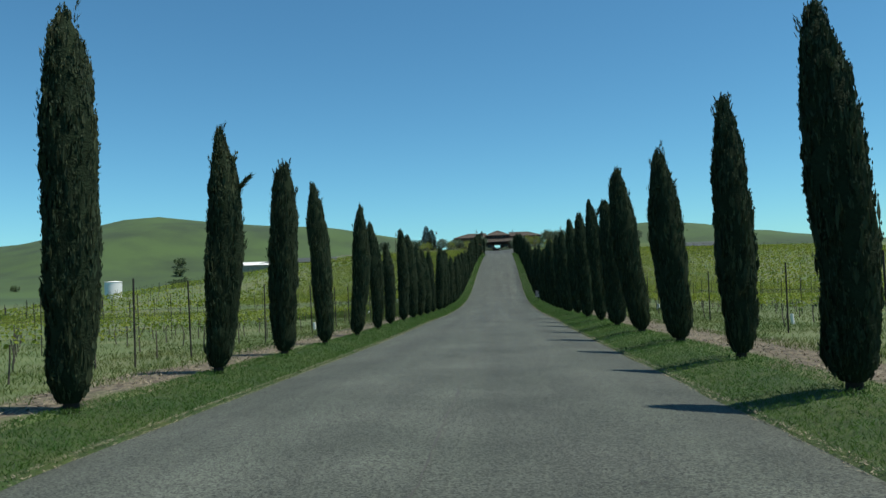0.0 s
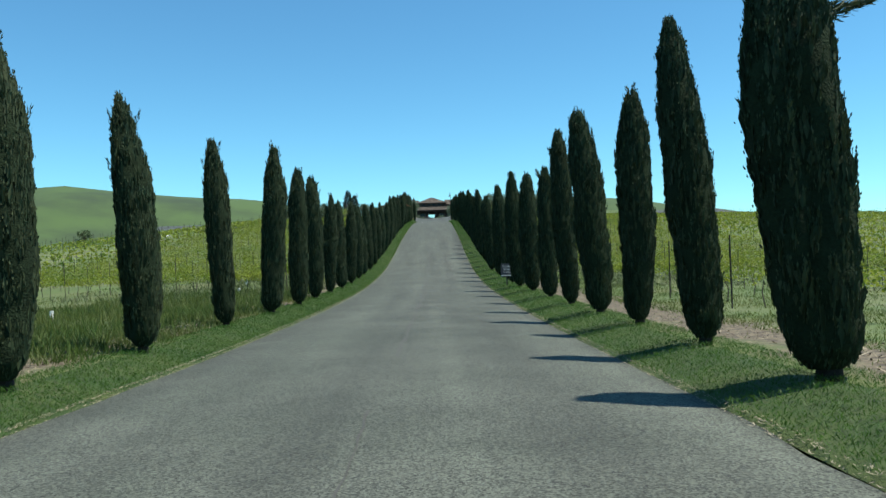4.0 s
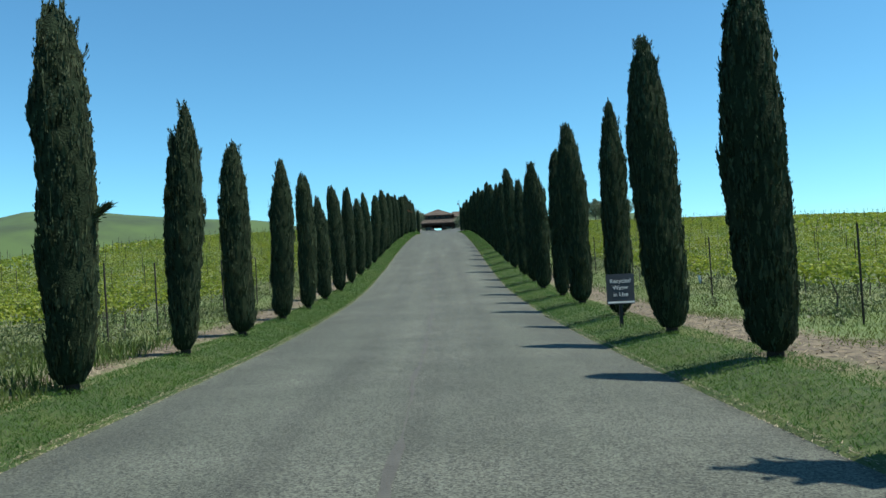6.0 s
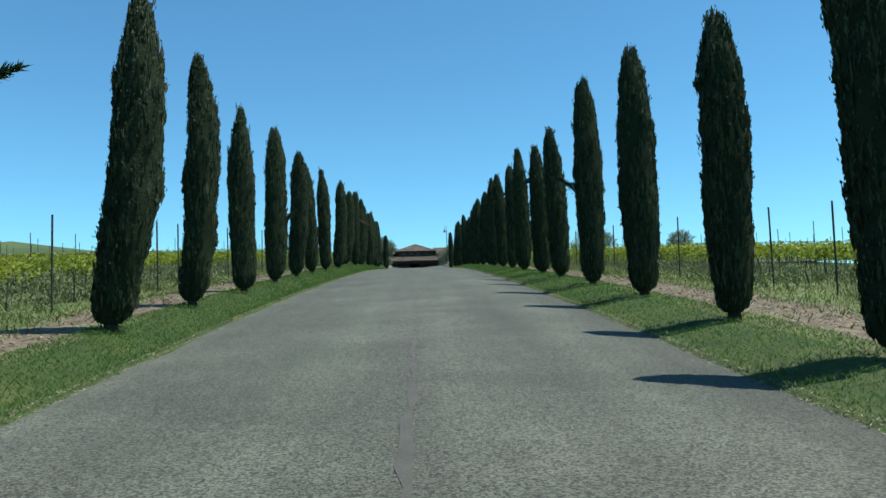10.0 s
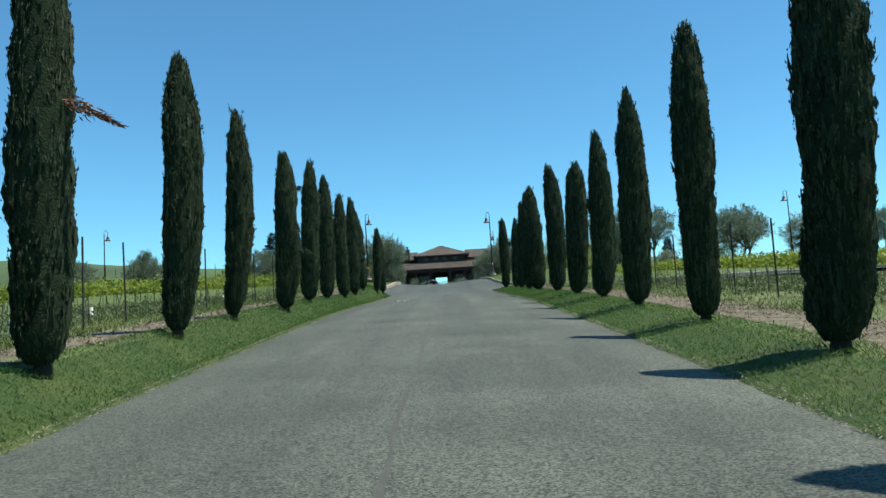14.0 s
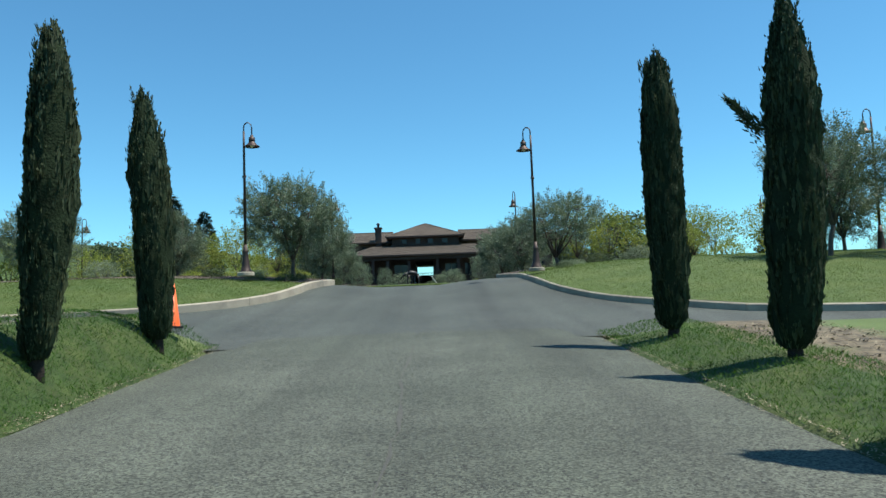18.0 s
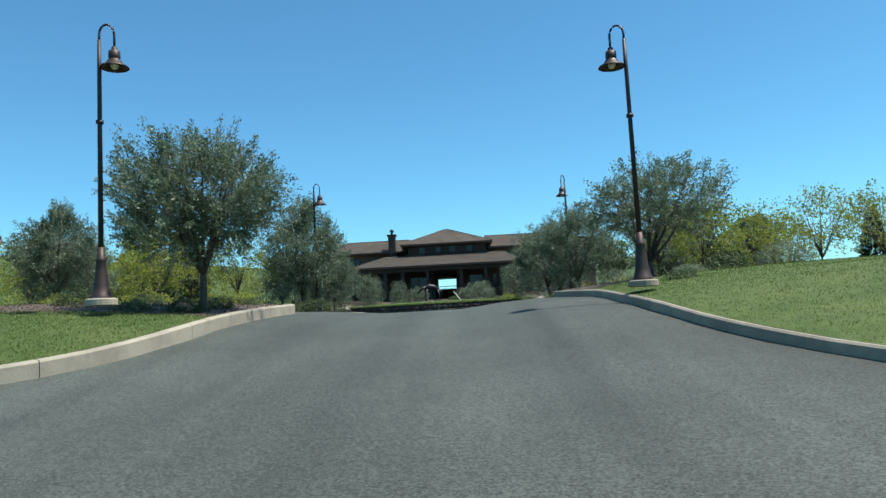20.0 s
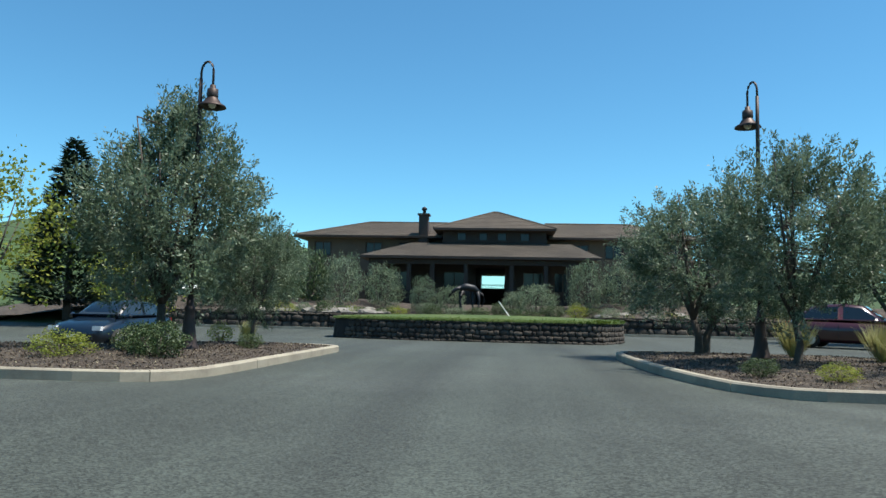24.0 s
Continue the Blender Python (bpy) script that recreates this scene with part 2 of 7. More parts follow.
def soil_band(m):
    n, link = m.node_tree.nodes, m.node_tree.links.new
    bsdf = n["Principled BSDF"]
    green = bsdf.inputs["Base Color"].links[0].from_socket
    co = n.new("ShaderNodeNewGeometry")
    xyz = n.new("ShaderNodeSeparateXYZ")
    link(co.outputs["Position"], xyz.inputs[0])
    wob = n.new("ShaderNodeTexNoise")
    wob.inputs["Scale"].default_value = 0.7
    wob.inputs["Detail"].default_value = 6
    link(co.outputs["Position"], wob.inputs["Vector"])

    def band(centre, half, soft):
        a = n.new("ShaderNodeMath")
        a.operation = "MULTIPLY_ADD"
        link(wob.outputs["Fac"], a.inputs[0])
        a.inputs[1].default_value = 2.6
        a.inputs[2].default_value = -1.3 - centre
        b = n.new("ShaderNodeMath")
        b.operation = "ADD"
        link(xyz.outputs["X"], b.inputs[0])
        link(a.outputs[0], b.inputs[1])
        c = n.new("ShaderNodeMath")
        c.operation = "ABSOLUTE"
        link(b.outputs[0], c.inputs[0])
        d = n.new("ShaderNodeMapRange")
        d.inputs["From Min"].default_value, d.inputs["From Max"].default_value = half, half + soft
        d.inputs["To Min"].default_value, d.inputs["To Max"].default_value = 1.0, 0.0
        link(c.outputs[0], d.inputs["Value"])
        return d.outputs[0]

    both = n.new("ShaderNodeMath")
    both.operation = "MAXIMUM"
    link(band(-5.6, 0.3, 0.6), both.inputs[0])
    link(band(4.7, 0.5, 0.6), both.inputs[1])
    # only along the drive
    near = n.new("ShaderNodeMapRange")
    near.inputs["From Min"].default_value, near.inputs["From Max"].default_value = 178.0, 182.0
    near.inputs["To Min"].default_value, near.inputs["To Max"].default_value = 1.0, 0.0
    link(xyz.outputs["Y"], near.inputs["Value"])
    on = n.new("ShaderNodeMath")
    on.operation = "MULTIPLY"
    link(both.outputs[0], on.inputs[0])
    link(near.outputs[0], on.inputs[1])
    soil = n.new("ShaderNodeMix")
    soil.data_type = "RGBA"
    soil.inputs["A"].default_value = (0.150, 0.124, 0.076, 1)
    soil.inputs["B"].default_value = (0.042, 0.033, 0.020, 1)
    grain = n.new("ShaderNodeTexNoise")
    grain.inputs["Scale"].default_value = 7
    grain.inputs["Detail"].default_value = 8
    link(co.outputs["Position"], grain.inputs["Vector"])
    sharp = n.new("ShaderNodeMapRange")
    sharp.inputs["From Min"].default_value, sharp.inputs["From Max"].default_value = 0.36, 0.64
    link(grain.outputs["Fac"], sharp.inputs["Value"])
    link(sharp.outputs[0], soil.inputs["Factor"])
    mixed = n.new("ShaderNodeMix")
    mixed.data_type = "RGBA"
    link(on.outputs[0], mixed.inputs["Factor"])
    link(green, mixed.inputs["A"])
    link(soil.outputs["Result"], mixed.inputs["B"])
    # pasture far off
    far = n.new("ShaderNodeVectorMath")
    far.operation = "LENGTH"
    link(co.outputs["Position"], far.inputs[0])
    fm = n.new("ShaderNodeMapRange")
    fm.inputs["From Min"].default_value, fm.inputs["From Max"].default_value = 300.0, 420.0
    link(far.outputs["Value"], fm.inputs["Value"])
    patchy = n.new("ShaderNodeTexNoise")
    patchy.inputs["Scale"].default_value = 0.012
    patchy.inputs["Detail"].default_value = 7
    patchy.inputs["Roughness"].default_value = 0.6
    link(co.outputs["Position"], patchy.inputs["Vector"])
    pm = n.new("ShaderNodeMapRange")
    pm.inputs["From Min"].default_value, pm.inputs["From Max"].default_value = 0.40, 0.64
    link(patchy.outputs["Fac"], pm.inputs["Value"])
    pasture = n.new("ShaderNodeMix")
    pasture.data_type = "RGBA"
    pasture.inputs["A"].default_value = (0.047, 0.086, 0.021, 1)
    pasture.inputs["B"].default_value = (0.026, 0.047, 0.016, 1)
    link(pm.outputs[0], pasture.inputs["Factor"])
    last = n.new("ShaderNodeMix")
    last.data_type = "RGBA"
    link(fm.outputs[0], last.inputs["Factor"])
    link(mixed.outputs["Result"], last.inputs["A"])
    link(pasture.outputs["Result"], last.inputs["B"])
    link(last.outputs["Result"], bsdf.inputs["Base Color"])


soil_band(GROUND)



def worn_tracks(m, streak, grit, size):
    """Lengthways wear and pale grit in the asphalt."""
    n, link = m.node_tree.nodes, m.node_tree.links.new
    bsdf = n["Principled BSDF"]
    was = bsdf.inputs["Base Color"].links[0].from_socket
    co = n.new("ShaderNodeNewGeometry")
    mp = n.new("ShaderNodeMapping")
    mp.inputs["Scale"].default_value = (1.1, 0.035, 0.0)
    link(co.outputs["Position"], mp.inputs["Vector"])
    st = n.new("ShaderNodeTexNoise")
    st.inputs["Scale"].default_value = 1.0
    st.inputs["Detail"].default_value = 4
    link(mp.outputs[0], st.inputs["Vector"])
    a = n.new("ShaderNodeMapRange")
    a.inputs["From Min"].default_value, a.inputs["From Max"].default_value = 0.3, 0.7
    a.inputs["To Min"].default_value, a.inputs["To Max"].default_value = 1 - streak, 1 + streak
    link(st.outputs["Fac"], a.inputs["Value"])
    vor = n.new("ShaderNodeTexVoronoi")
    vor.inputs["Scale"].default_value = size
    link(co.outputs["Position"], vor.inputs["Vector"])
    sep = n.new("ShaderNodeSeparateColor")
    link(vor.outputs["Color"], sep.inputs[0])
    b = n.new("ShaderNodeMapRange")
    b.inputs["From Min"].default_value, b.inputs["From Max"].default_value = 0.0, 1.0
    b.inputs["To Min"].default_value, b.inputs["To Max"].default_value = 1 - grit, 1 + grit
    link(sep.outputs[0], b.inputs["Value"])
    k = n.new("ShaderNodeMath")
    k.operation = "MULTIPLY"
    link(a.outputs[0], k.inputs[0])
    link(b.outputs[0], k.inputs[1])
    mul = n.new("ShaderNodeMix")
    mul.data_type, mul.blend_type = "RGBA", "MULTIPLY"
    mul.inputs["Factor"].default_value = 1.0
    link(was, mul.inputs["A"])
    link(k.outputs[0], mul.inputs["B"])
    link(mul.outputs["Result"], bsdf.inputs["Base Color"])


worn_tracks(ASPHALT, 0.26, 0.85, 75)
worn_tracks(LOT_ASPHALT, 0.28, 0.64, 64)

# ---- mesh helpers ----


class Build:
    """Gathers vertices and faces, then makes one mesh."""

    def __init__(self):
        self.v, self.f = [], []

    def add(self, verts, faces):
        k = len(self.v)
        self.v.extend(tuple(p) for p in verts)
        self.f.extend(tuple(k + i for i in q) for q in faces)
        return self

    def box(self, x0, x1, y0, y1, z0, z1):
        return self.add([(x0, y0, z0), (x1, y0, z0), (x1, y1, z0), (x0, y1, z0), (x0, y0, z1), (x1, y0, z1), (x1, y1, z1), (x0, y1, z1)],
                        [(3, 2, 1, 0), (4, 5, 6, 7), (0, 1, 5, 4), (1, 2, 6, 5), (2, 3, 7, 6), (3, 0, 4, 7)])

    def tube(self, points, radii, sides=8, caps=True):
        pts = [Vector(p) for p in points]
        rings = []
        for i, p in enumerate(pts):
            d = (pts[min(i + 1, len(pts) - 1)] - pts[max(i - 1, 0)]).normalized()
            a = d.orthogonal().normalized() if abs(d.z) < 0.95 else Vector((1, 0, 0))
            a = (a - d * a.dot(d)).normalized()
            b = d.cross(a)
            rings.append([p + (a * math.cos(t) + b * math.sin(t)) * radii[i] for t in (2 * math.pi * s / sides for s in range(sides))])
        faces = []
        for i in range(len(rings) - 1):
            for s in range(sides):
                r = (s + 1) % sides
                faces.append((i * sides + s, i * sides + r, (i + 1) * sides + r, (i + 1) * sides + s))
        if caps:
            faces.append(tuple(reversed(range(sides))))
            faces.append(tuple((len(rings) - 1) * sides + s for s in range(sides)))
        return self.add([p for r in rings for p in r], faces)

    def lathe(self, profile, sides=16, at=(0, 0, 0)):
        n = len(profile)
        verts = [(at[0] + r * math.cos(2 * math.pi * s / sides), at[1] + r * math.sin(2 * math.pi * s / sides), at[2] + z) for r, z in profile for s in range(sides)]
        faces = [(i * sides + s, i * sides + (s + 1) % sides, (i + 1) * sides + (s + 1) % sides, (i + 1) * sides + s) for i in range(n - 1) for s in range(sides)]
        return self.add(verts, faces)

    def mesh(self, name, material, smooth=False):
        me = bpy.data.meshes.new(name)
        me.from_pydata(self.v, [], self.f)
        me.materials.append(material)
        if smooth:
            me.polygons.foreach_set("use_smooth", [True] * len(me.polygons))
        me.update()
        return me


def cards(name, centre, along, across, material):
    """A mesh of many small leaves: each a diamond from its foot along its length, as wide as across at its middle."""
    c, a, w = np.asarray(centre), np.asarray(along), np.asarray(across)
    n = len(c)
    v = np.stack([c, c + a * 0.45 + w, c + a, c + a * 0.45 - w], 1).reshape(-1, 3)
    me = bpy.data.meshes.new(name)
    me.vertices.add(4 * n)
    me.vertices.foreach_set("co", v.astype(np.float32).ravel())
    me.loops.add(4 * n)
    me.loops.foreach_set("vertex_index", np.arange(4 * n, dtype=np.int32))
    me.polygons.add(n)
    me.polygons.foreach_set("loop_start", np.arange(0, 4 * n, 4, dtype=np.int32))
    me.polygons.foreach_set("loop_total", np.full(n, 4, np.int32))
    me.materials.append(material)
    me.update()
    me.validate()
    return me


def part(name, me, parent, label="", at=None):
    ob = new(name, me)
    ob.parent = parent
    if at is not None:
        ob.matrix_basis = at
    return tagged(ob, label)


def thing(name, at, label, category, group="", kind=""):
    ob = new(name)
    ob.empty_display_size = 0.2
    ob.matrix_basis = at
    return tagged(ob, label, category, group, kind)


def solid(name, me, label, category="", kind="structure", group=""):
    return tagged(new(name, me), label, category, group, kind)


def unit(rng, n):
    d = rng.normal(size=(n, 3))
    return d / np.linalg.norm(d, axis=1)[:, None]


# ---- the lie of the land ----
STEP = 12.0
PROFILE = [0.40, 0.0, -0.33, -0.63, -0.84, -1.11, -1.23, -1.12, -0.62, 0.42, 1.68, 2.83, 3.87, 4.81, 5.64, 6.30, 7.04, 8.13, 8.36, 8.28, 8.25, 8.25, 8.25, 8.25]
ROAD_L, ROAD_R = -3.75, 2.43


def drive_z(y):
    """Height of the drive at y."""
    u = min(max((y + 12.0) / STEP, 1.0), len(PROFILE) - 3.001)
    i = int(u)
    f = u - i
    a, b, c, e = PROFILE[i - 1:i + 3]
    return b + 0.5 * f * (c - a + f * (2 * a - 5 * b + 4 * c - e + f * (3 * (b - c) + e - a)))


def ease(a, b, x):
    t = min(max((x - a) / (b - a), 0.0), 1.0)
    return t * t * (3 - 2 * t)


def side_z(x, y=0.0):
    """Height of the ground beside the drive over the drive itself."""
    if ROAD_L < x < ROAD_R:
        return -0.08
    d = ROAD_L - x if x < ROAD_L else x - ROAD_R
    z = 0.02 + 0.15 * ease(0, 1.0, d) - 0.05 * ease(2.0, 4.0, d)
    if x < ROAD_L:
        z += 0.27 * ease(0.1, 1.2, d) * ease(95, 145, y)
        z += 0.36 * ease(0.0, 0.5, d) * ease(7.0, 2.5, d) * ease(164, 172, y) * (1 - 0.55 * ease(174.3, 176.4, y))
    if x > 8:
        z -= 0.022 * (min(x, 130) - 8)
    return z


def lot_z(x, y):
    """Height of the asphalt of the crossing and car park, rising a little to the kerbs of the entrance."""
    return drive_z(y) + (0.20 * ease(0.5, 2.7, x + 0.75) if x > -0.75 else 0.18 * ease(1.7, 3.9, -x - 0.75)) * ease(183, 189, y) * ease(203, 198, y) - 0.4 * ease(8.5, 14, -x) * ease(206, 212, y) * ease(229, 224, y)


SKYLINE_AZ = [-180, -120, -80, -60, -45, -36, -34, -30, -27, -24, -20, -14, -8, -4, 2, 4.5, 6, 11, 15, 18, 24, 32, 45, 90, 130, 180]
SKYLINE_EL = [1.4, 1.6, 2.2, 2.7, 2.9, 3.3, 3.65, 4.65, 5.15, 4.85, 4.65, 4.5, 3.4, 1.6, 1.4, 3.0, 3.6, 3.55, 3.25, 2.8, 2.1, 1.2, 1.0, 1.5, 1.6, 1.4]


HILL = 1000.0


def land(x, y):
    r = math.hypot(x, y - 20)
    z = drive_z(y) + side_z(x, y)
    lot = ease(176.5, 178.0, y) * ease(60, 45, abs(x))
    z = z * (1 - lot) + (min(lot_z(x, y), drive_z(y)) - 0.12) * lot
    z += 1.45 * ease(230, 239, y) * ease(40, 25, abs(x + 1))
    # hillside ends to the left, the valley floor lies lower
    down = max(ease(25, 115, -x), ease(188, 226, y) * ease(30, 58, -x))
    z = z * (1 - down) - 4.0 * down
    beyond = ease(265, 330, y)
    z = z * (1 - beyond) - beyond * 3.0
    if y < -12:
        z = z * (1 - ease(12, 200, -y)) - 3.0 * ease(12, 200, -y)
    flat = ease(265, 360, r)
    z = z * (1 - flat) - 3.0 * flat
    hill = ease(430, HILL, r) ** 1.2
    if hill > 0:
        az = math.degrees(math.atan2(x, y - 20))
        top = HILL * math.tan(radians(float(np.interp(az, SKYLINE_AZ, SKYLINE_EL)))) + 1.0
        rough_ = 22.0 * noise.noise((x * 0.0042, y * 0.0042, 0.3)) + 9.0 * noise.noise((x * 0.0095, y * 0.0095, 1.7))
        z += hill * (top + 3.0) + rough_ * (4 * hill * (1 - hill) + 0.12 * hill) - ease(HILL, 2600, r) * 90
    return z


xs = sorted([-3000, -2400, -1900, -1500, -1300, -1150, -1050, -970, -900, -840, -780, -720, -660, -610, -560, -510, -465, -420, -380, -340, -300, -270, -240, -210, -180, -155, -140, -125, -110, -95, -82, -70, -58, -46, -36, -28,
             -21, -15, -11, -8.5, -7, -6, -5.4, -4.9, -4.5, -4.1, -3.85, -3.751, -3.749, -2, 0, 1.5, 2.429, 2.431, 2.55, 2.8, 3.2, 3.7, 4.3, 5, 6, 7, 8, 11, 15, 21, 28, 36, 46, 58, 70,
             82, 95, 110, 130, 150, 175, 205, 240, 280, 330, 390, 460, 540, 630, 730, 850, 980, 1120, 1300, 1500, 1800, 2300, 3000])
ys = [-1500, -1100, -800, -550, -380, -260, -180, -120, -80, -50, -30, -20] + [-12 + 4 * i for i in range(47)] + [176.5, 178, 181, 185, 190, 196, 203, 210, 217, 224, 230, 232, 234, 236, 239, 243, 250, 258, 266, 275,
      286, 300, 320, 345, 375, 410, 450, 500, 560, 600, 640, 690, 740, 790, 840, 890, 940, 1000, 1060, 1120, 1200, 1350, 1550, 1800, 2200, 3000]
ys = sorted(set(ys))
nx = len(xs)
gb = Build()
gb.v = [(x, y, land(x, y) - (0.1 if y < 177 and (-4.6 < x < -3.7 or 2.4 < x < 3.6) else 0.0)) for y in ys for x in xs]
gb.f = [(j * nx + i, j * nx + i + 1, (j + 1) * nx + i + 1, (j + 1) * nx + i) for j in range(len(ys) - 1) for i in range(nx - 1)]
solid("ground", gb.mesh("ground", GROUND, True), "green weedy vineyard soil rising into grassy hills", "ground")

# the drive, slightly crowned, with a ragged edge
rb = Build()
cols = 9
rng = np.random.default_rng(4)
yy = [-30 + 1.0 * i for i in range(209)]
for y in yy:
    e0, e1 = ROAD_L + rng.normal(0, 0.03), ROAD_R + rng.normal(0, 0.03)
    for i in range(cols):
        u = i / (cols - 1)
        x = e0 + (e1 - e0) * u
        rb.v.append((x, y, drive_z(y) + 0.03 * (1 - (2 * u - 1) ** 2) - (0.0 if 0 < i < cols - 1 else 0.03)))
rb.f = [(j * cols + i, j * cols + i + 1, (j + 1) * cols + i + 1, (j + 1) * cols + i) for j in range(len(yy) - 1) for i in range(cols - 1)]
solid("road_1", rb.mesh("road", ASPHALT, True), "grey worn asphalt drive between the cypress rows", "road")

# old seam and patched cracks along the middle of the drive
seam_rng = np.random.default_rng(21)
for x_at, y_from, y_to, wide_ in ((-0.62, 2, 40, 0.016), (-0.66, 44, 110, 0.030), (-0.7, 112, 150, 0.018), (-0.55, 150, 176, 0.014)):
    sm = Build()
    yv = y_from
    off_ = 0.0
    while yv < y_to:
        off_ = off_ * 0.85 + seam_rng.normal(0, 0.014)
        u = (x_at + off_ - ROAD_L) / (ROAD_R - ROAD_L)
        zz = drive_z(yv) + 0.03 * (1 - (2 * u - 1) ** 2) + 0.005
        w_ = wide_ * seam_rng.uniform(0.25, 1.5) * (0.6 + 0.9 * max(0.0, noise.noise((yv * 0.35, x_at, 2.0)) + 0.4))
        sm.v += [(x_at + off_ - w_, yv, zz), (x_at + off_ + w_, yv, zz)]
        yv += 0.35
    sm.f = [(2 * i, 2 * i + 1, 2 * i + 3, 2 * i + 2) for i in range(len(sm.v) // 2 - 1)]
    solid("seam", sm.mesh("seam", SEAM, True), "dark sealed crack along the asphalt drive", "road crack")

# cross road, entrance and car park in one sheet
lb = Build()
lx = [-60, -40, -25, -18, -15, -13, -11.5, -10, -8.5, -6.5, -5, -4, -2.5, 0, 1.2, 2.2, 3.2, 6, 25, 60]
ly = [176.7, 177.6, 179, 181, 183, 185, 187, 189, 191, 193, 195, 198, 202, 204.5, 207, 209, 211, 213, 217, 221, 224, 226.5, 229, 231]
lb.v = [(x, y, lot_z(x, y) + (0.004 if y > 178 else -0.01)) for y in ly for x in lx]
nl = len(lx)
lb.f = [(j * nl + i, j * nl + i + 1, (j + 1) * nl + i + 1, (j + 1) * nl + i) for j in range(len(ly) - 1) for i in range(nl - 1)]
solid("road_2", lb.mesh("car_park", LOT_ASPHALT, True), "dark grey asphalt of the crossing road and car park", "road")

# ---- kerbed beds ----


def sow(root, sheet, all_mulch):
    """Grass blades and bark chips over a bed, where it lies close to the drive."""
    rng = np.random.default_rng(len(sheet.v) + 7)
    tri = [(f[0], f[i], f[i + 1]) for f in sheet.f for i in range(1, len(f) - 1)]
    v = np.array(sheet.v)
    a, b, c = (v[[t[i] for t in tri]] for i in range(3))
    mid = (a + b + c) / 3
    area = np.linalg.norm(np.cross(b - a, c - a), axis=1) / 2 * (np.abs(mid[:, 0]) < 15)
    for name, material, n, tall, wide, lean in (("bark_chips", CHIP, 3500, 0.035, 0.010, 2.2), ("bark_chips", LITTER, 16000, 0.045, 0.012, 2.2), ("grass_blades", MOWN_BLADE, 120000, 0.028, 0.005, 0.9)):
        if all_mulch and material is MOWN_BLADE:
            continue
        k = rng.choice(len(tri), n, p=area / area.sum())
        u, w = rng.uniform(0, 1, n), rng.uniform(0, 1, n)
        flip = u + w > 1
        u, w = np.where(flip, 1 - u, u), np.where(flip, 1 - w, w)
        p = a[k] + (b - a)[k] * u[:, None] + (c - a)[k] * w[:, None]
        if not all_mulch:
            edge = 189.0 if mid[:, 0].mean() < 0 else 193.1
            p = p[p[:, 1] < edge + 0.5] if material is MOWN_BLADE else p[p[:, 1] > edge]
        m = len(p)
        way = np.stack([rng.normal(0, lean, m), rng.normal(0, lean, m), np.ones(m)], 1)
        way *= (tall * rng.uniform(0.6, 1.3, m) / np.linalg.norm(way, axis=1) * (1.25 if material is MOWN_BLADE else 1.0))[:, None]
        side = np.stack([rng.normal(0, 1, m), rng.normal(0, 1, m), np.zeros(m)], 1)
        side *= (wide / np.linalg.norm(side, axis=1))[:, None]
        part(name, cards(name, p + np.array([0, 0, 0.004]), way, side, material), root, "mown grass blades" if material is MOWN_BLADE else "scattered bark chips")["kind"] = "stuff"


def kerbed(name, outline, height, material, label, inner=None, dome=0.0, width=0.16, kerb_label="pale concrete kerb", sink=0.02):
    """A bed inside a concrete kerb, the outline anticlockwise. Kerb in separate lengths, the soil a little lower."""
    pts = [Vector((x, y, 0)) for x, y in outline]
    n = len(pts)
    nor = []
    for i in range(n):
        d = (pts[(i + 1) % n] - pts[i - 1]).normalized()
        nor.append(Vector((-d.y, d.x, 0)))
    root = thing(name, Matrix(), label, "planting bed" if material is MULCH else "lawn", kind="structure")
    ins = [p + q * width for p, q in zip(pts, nor)]
    for i in range(n):
        j = (i + 1) % n
        a, b, c, d = pts[i], pts[j], ins[j], ins[i]
        along = (b - a).normalized() * 0.006
        if i % 4 == 0:
            a, d = a + along, d + along
        if (i + 1) % 4 == 0:
            b, c = b - along, c - along
        kb = Build()
        lo = [(p.x, p.y, lot_z(p.x, p.y) - 0.05) for p in (a, b, c, d)]
        cham = 0.025
        top = [Vector((p.x, p.y, lot_z(p.x, p.y) + height)) for p in (a, b, c, d)]
        edge = [Vector((t.x, t.y, t.z - cham)) for t in top]
        shrunk = [t + (top[3 - k] - t).normalized() * cham for k, t in enumerate(top)]
        kb.add(lo + [tuple(e) for e in edge] + [tuple(s) for s in shrunk],
               [(0, 1, 5, 4), (1, 2, 6, 5), (2, 3, 7, 6), (3, 0, 4, 7), (4, 5, 9, 8), (5, 6, 10, 9), (6, 7, 11, 10), (7, 4, 8, 11), (8, 9, 10, 11)])
        part("kerb", kb.mesh("kerb", CONCRETE), root, kerb_label if i == 0 else "")
    sb = Build()
    mid = sum(ins, Vector()) / n
    rings = [1.0, 0.93, 0.82, 0.66, 0.45, 0.22]
    for k in rings:
        for p in ins:
            q = mid + (p - mid) * k
            sb.v.append((q.x, q.y, lot_z(q.x, q.y) + height - sink + dome * (1 - k * k) + 0.02 * noise.noise((q.x, q.y, 3.0))))
    sb.v.append((mid.x, mid.y, lot_z(mid.x, mid.y) + height - sink + dome))
    for r in range(len(rings) - 1):
        for i in range(n):
            j = (i + 1) % n
            sb.f.append((r * n + i, r * n + j, (r + 1) * n + j, (r + 1) * n + i))
    last = (len(rings) - 1) * n
    for i in range(n):
        sb.f.append((last + i, last + (i + 1) % n, len(sb.v) - 1))
    sow(root, sb, material is MULCH)
    part("surface", sb.mesh("bed_surface", material, True), root, "dark bark mulch" if material is MULCH else "mown grass running into bark mulch under the shrubs")
    return root


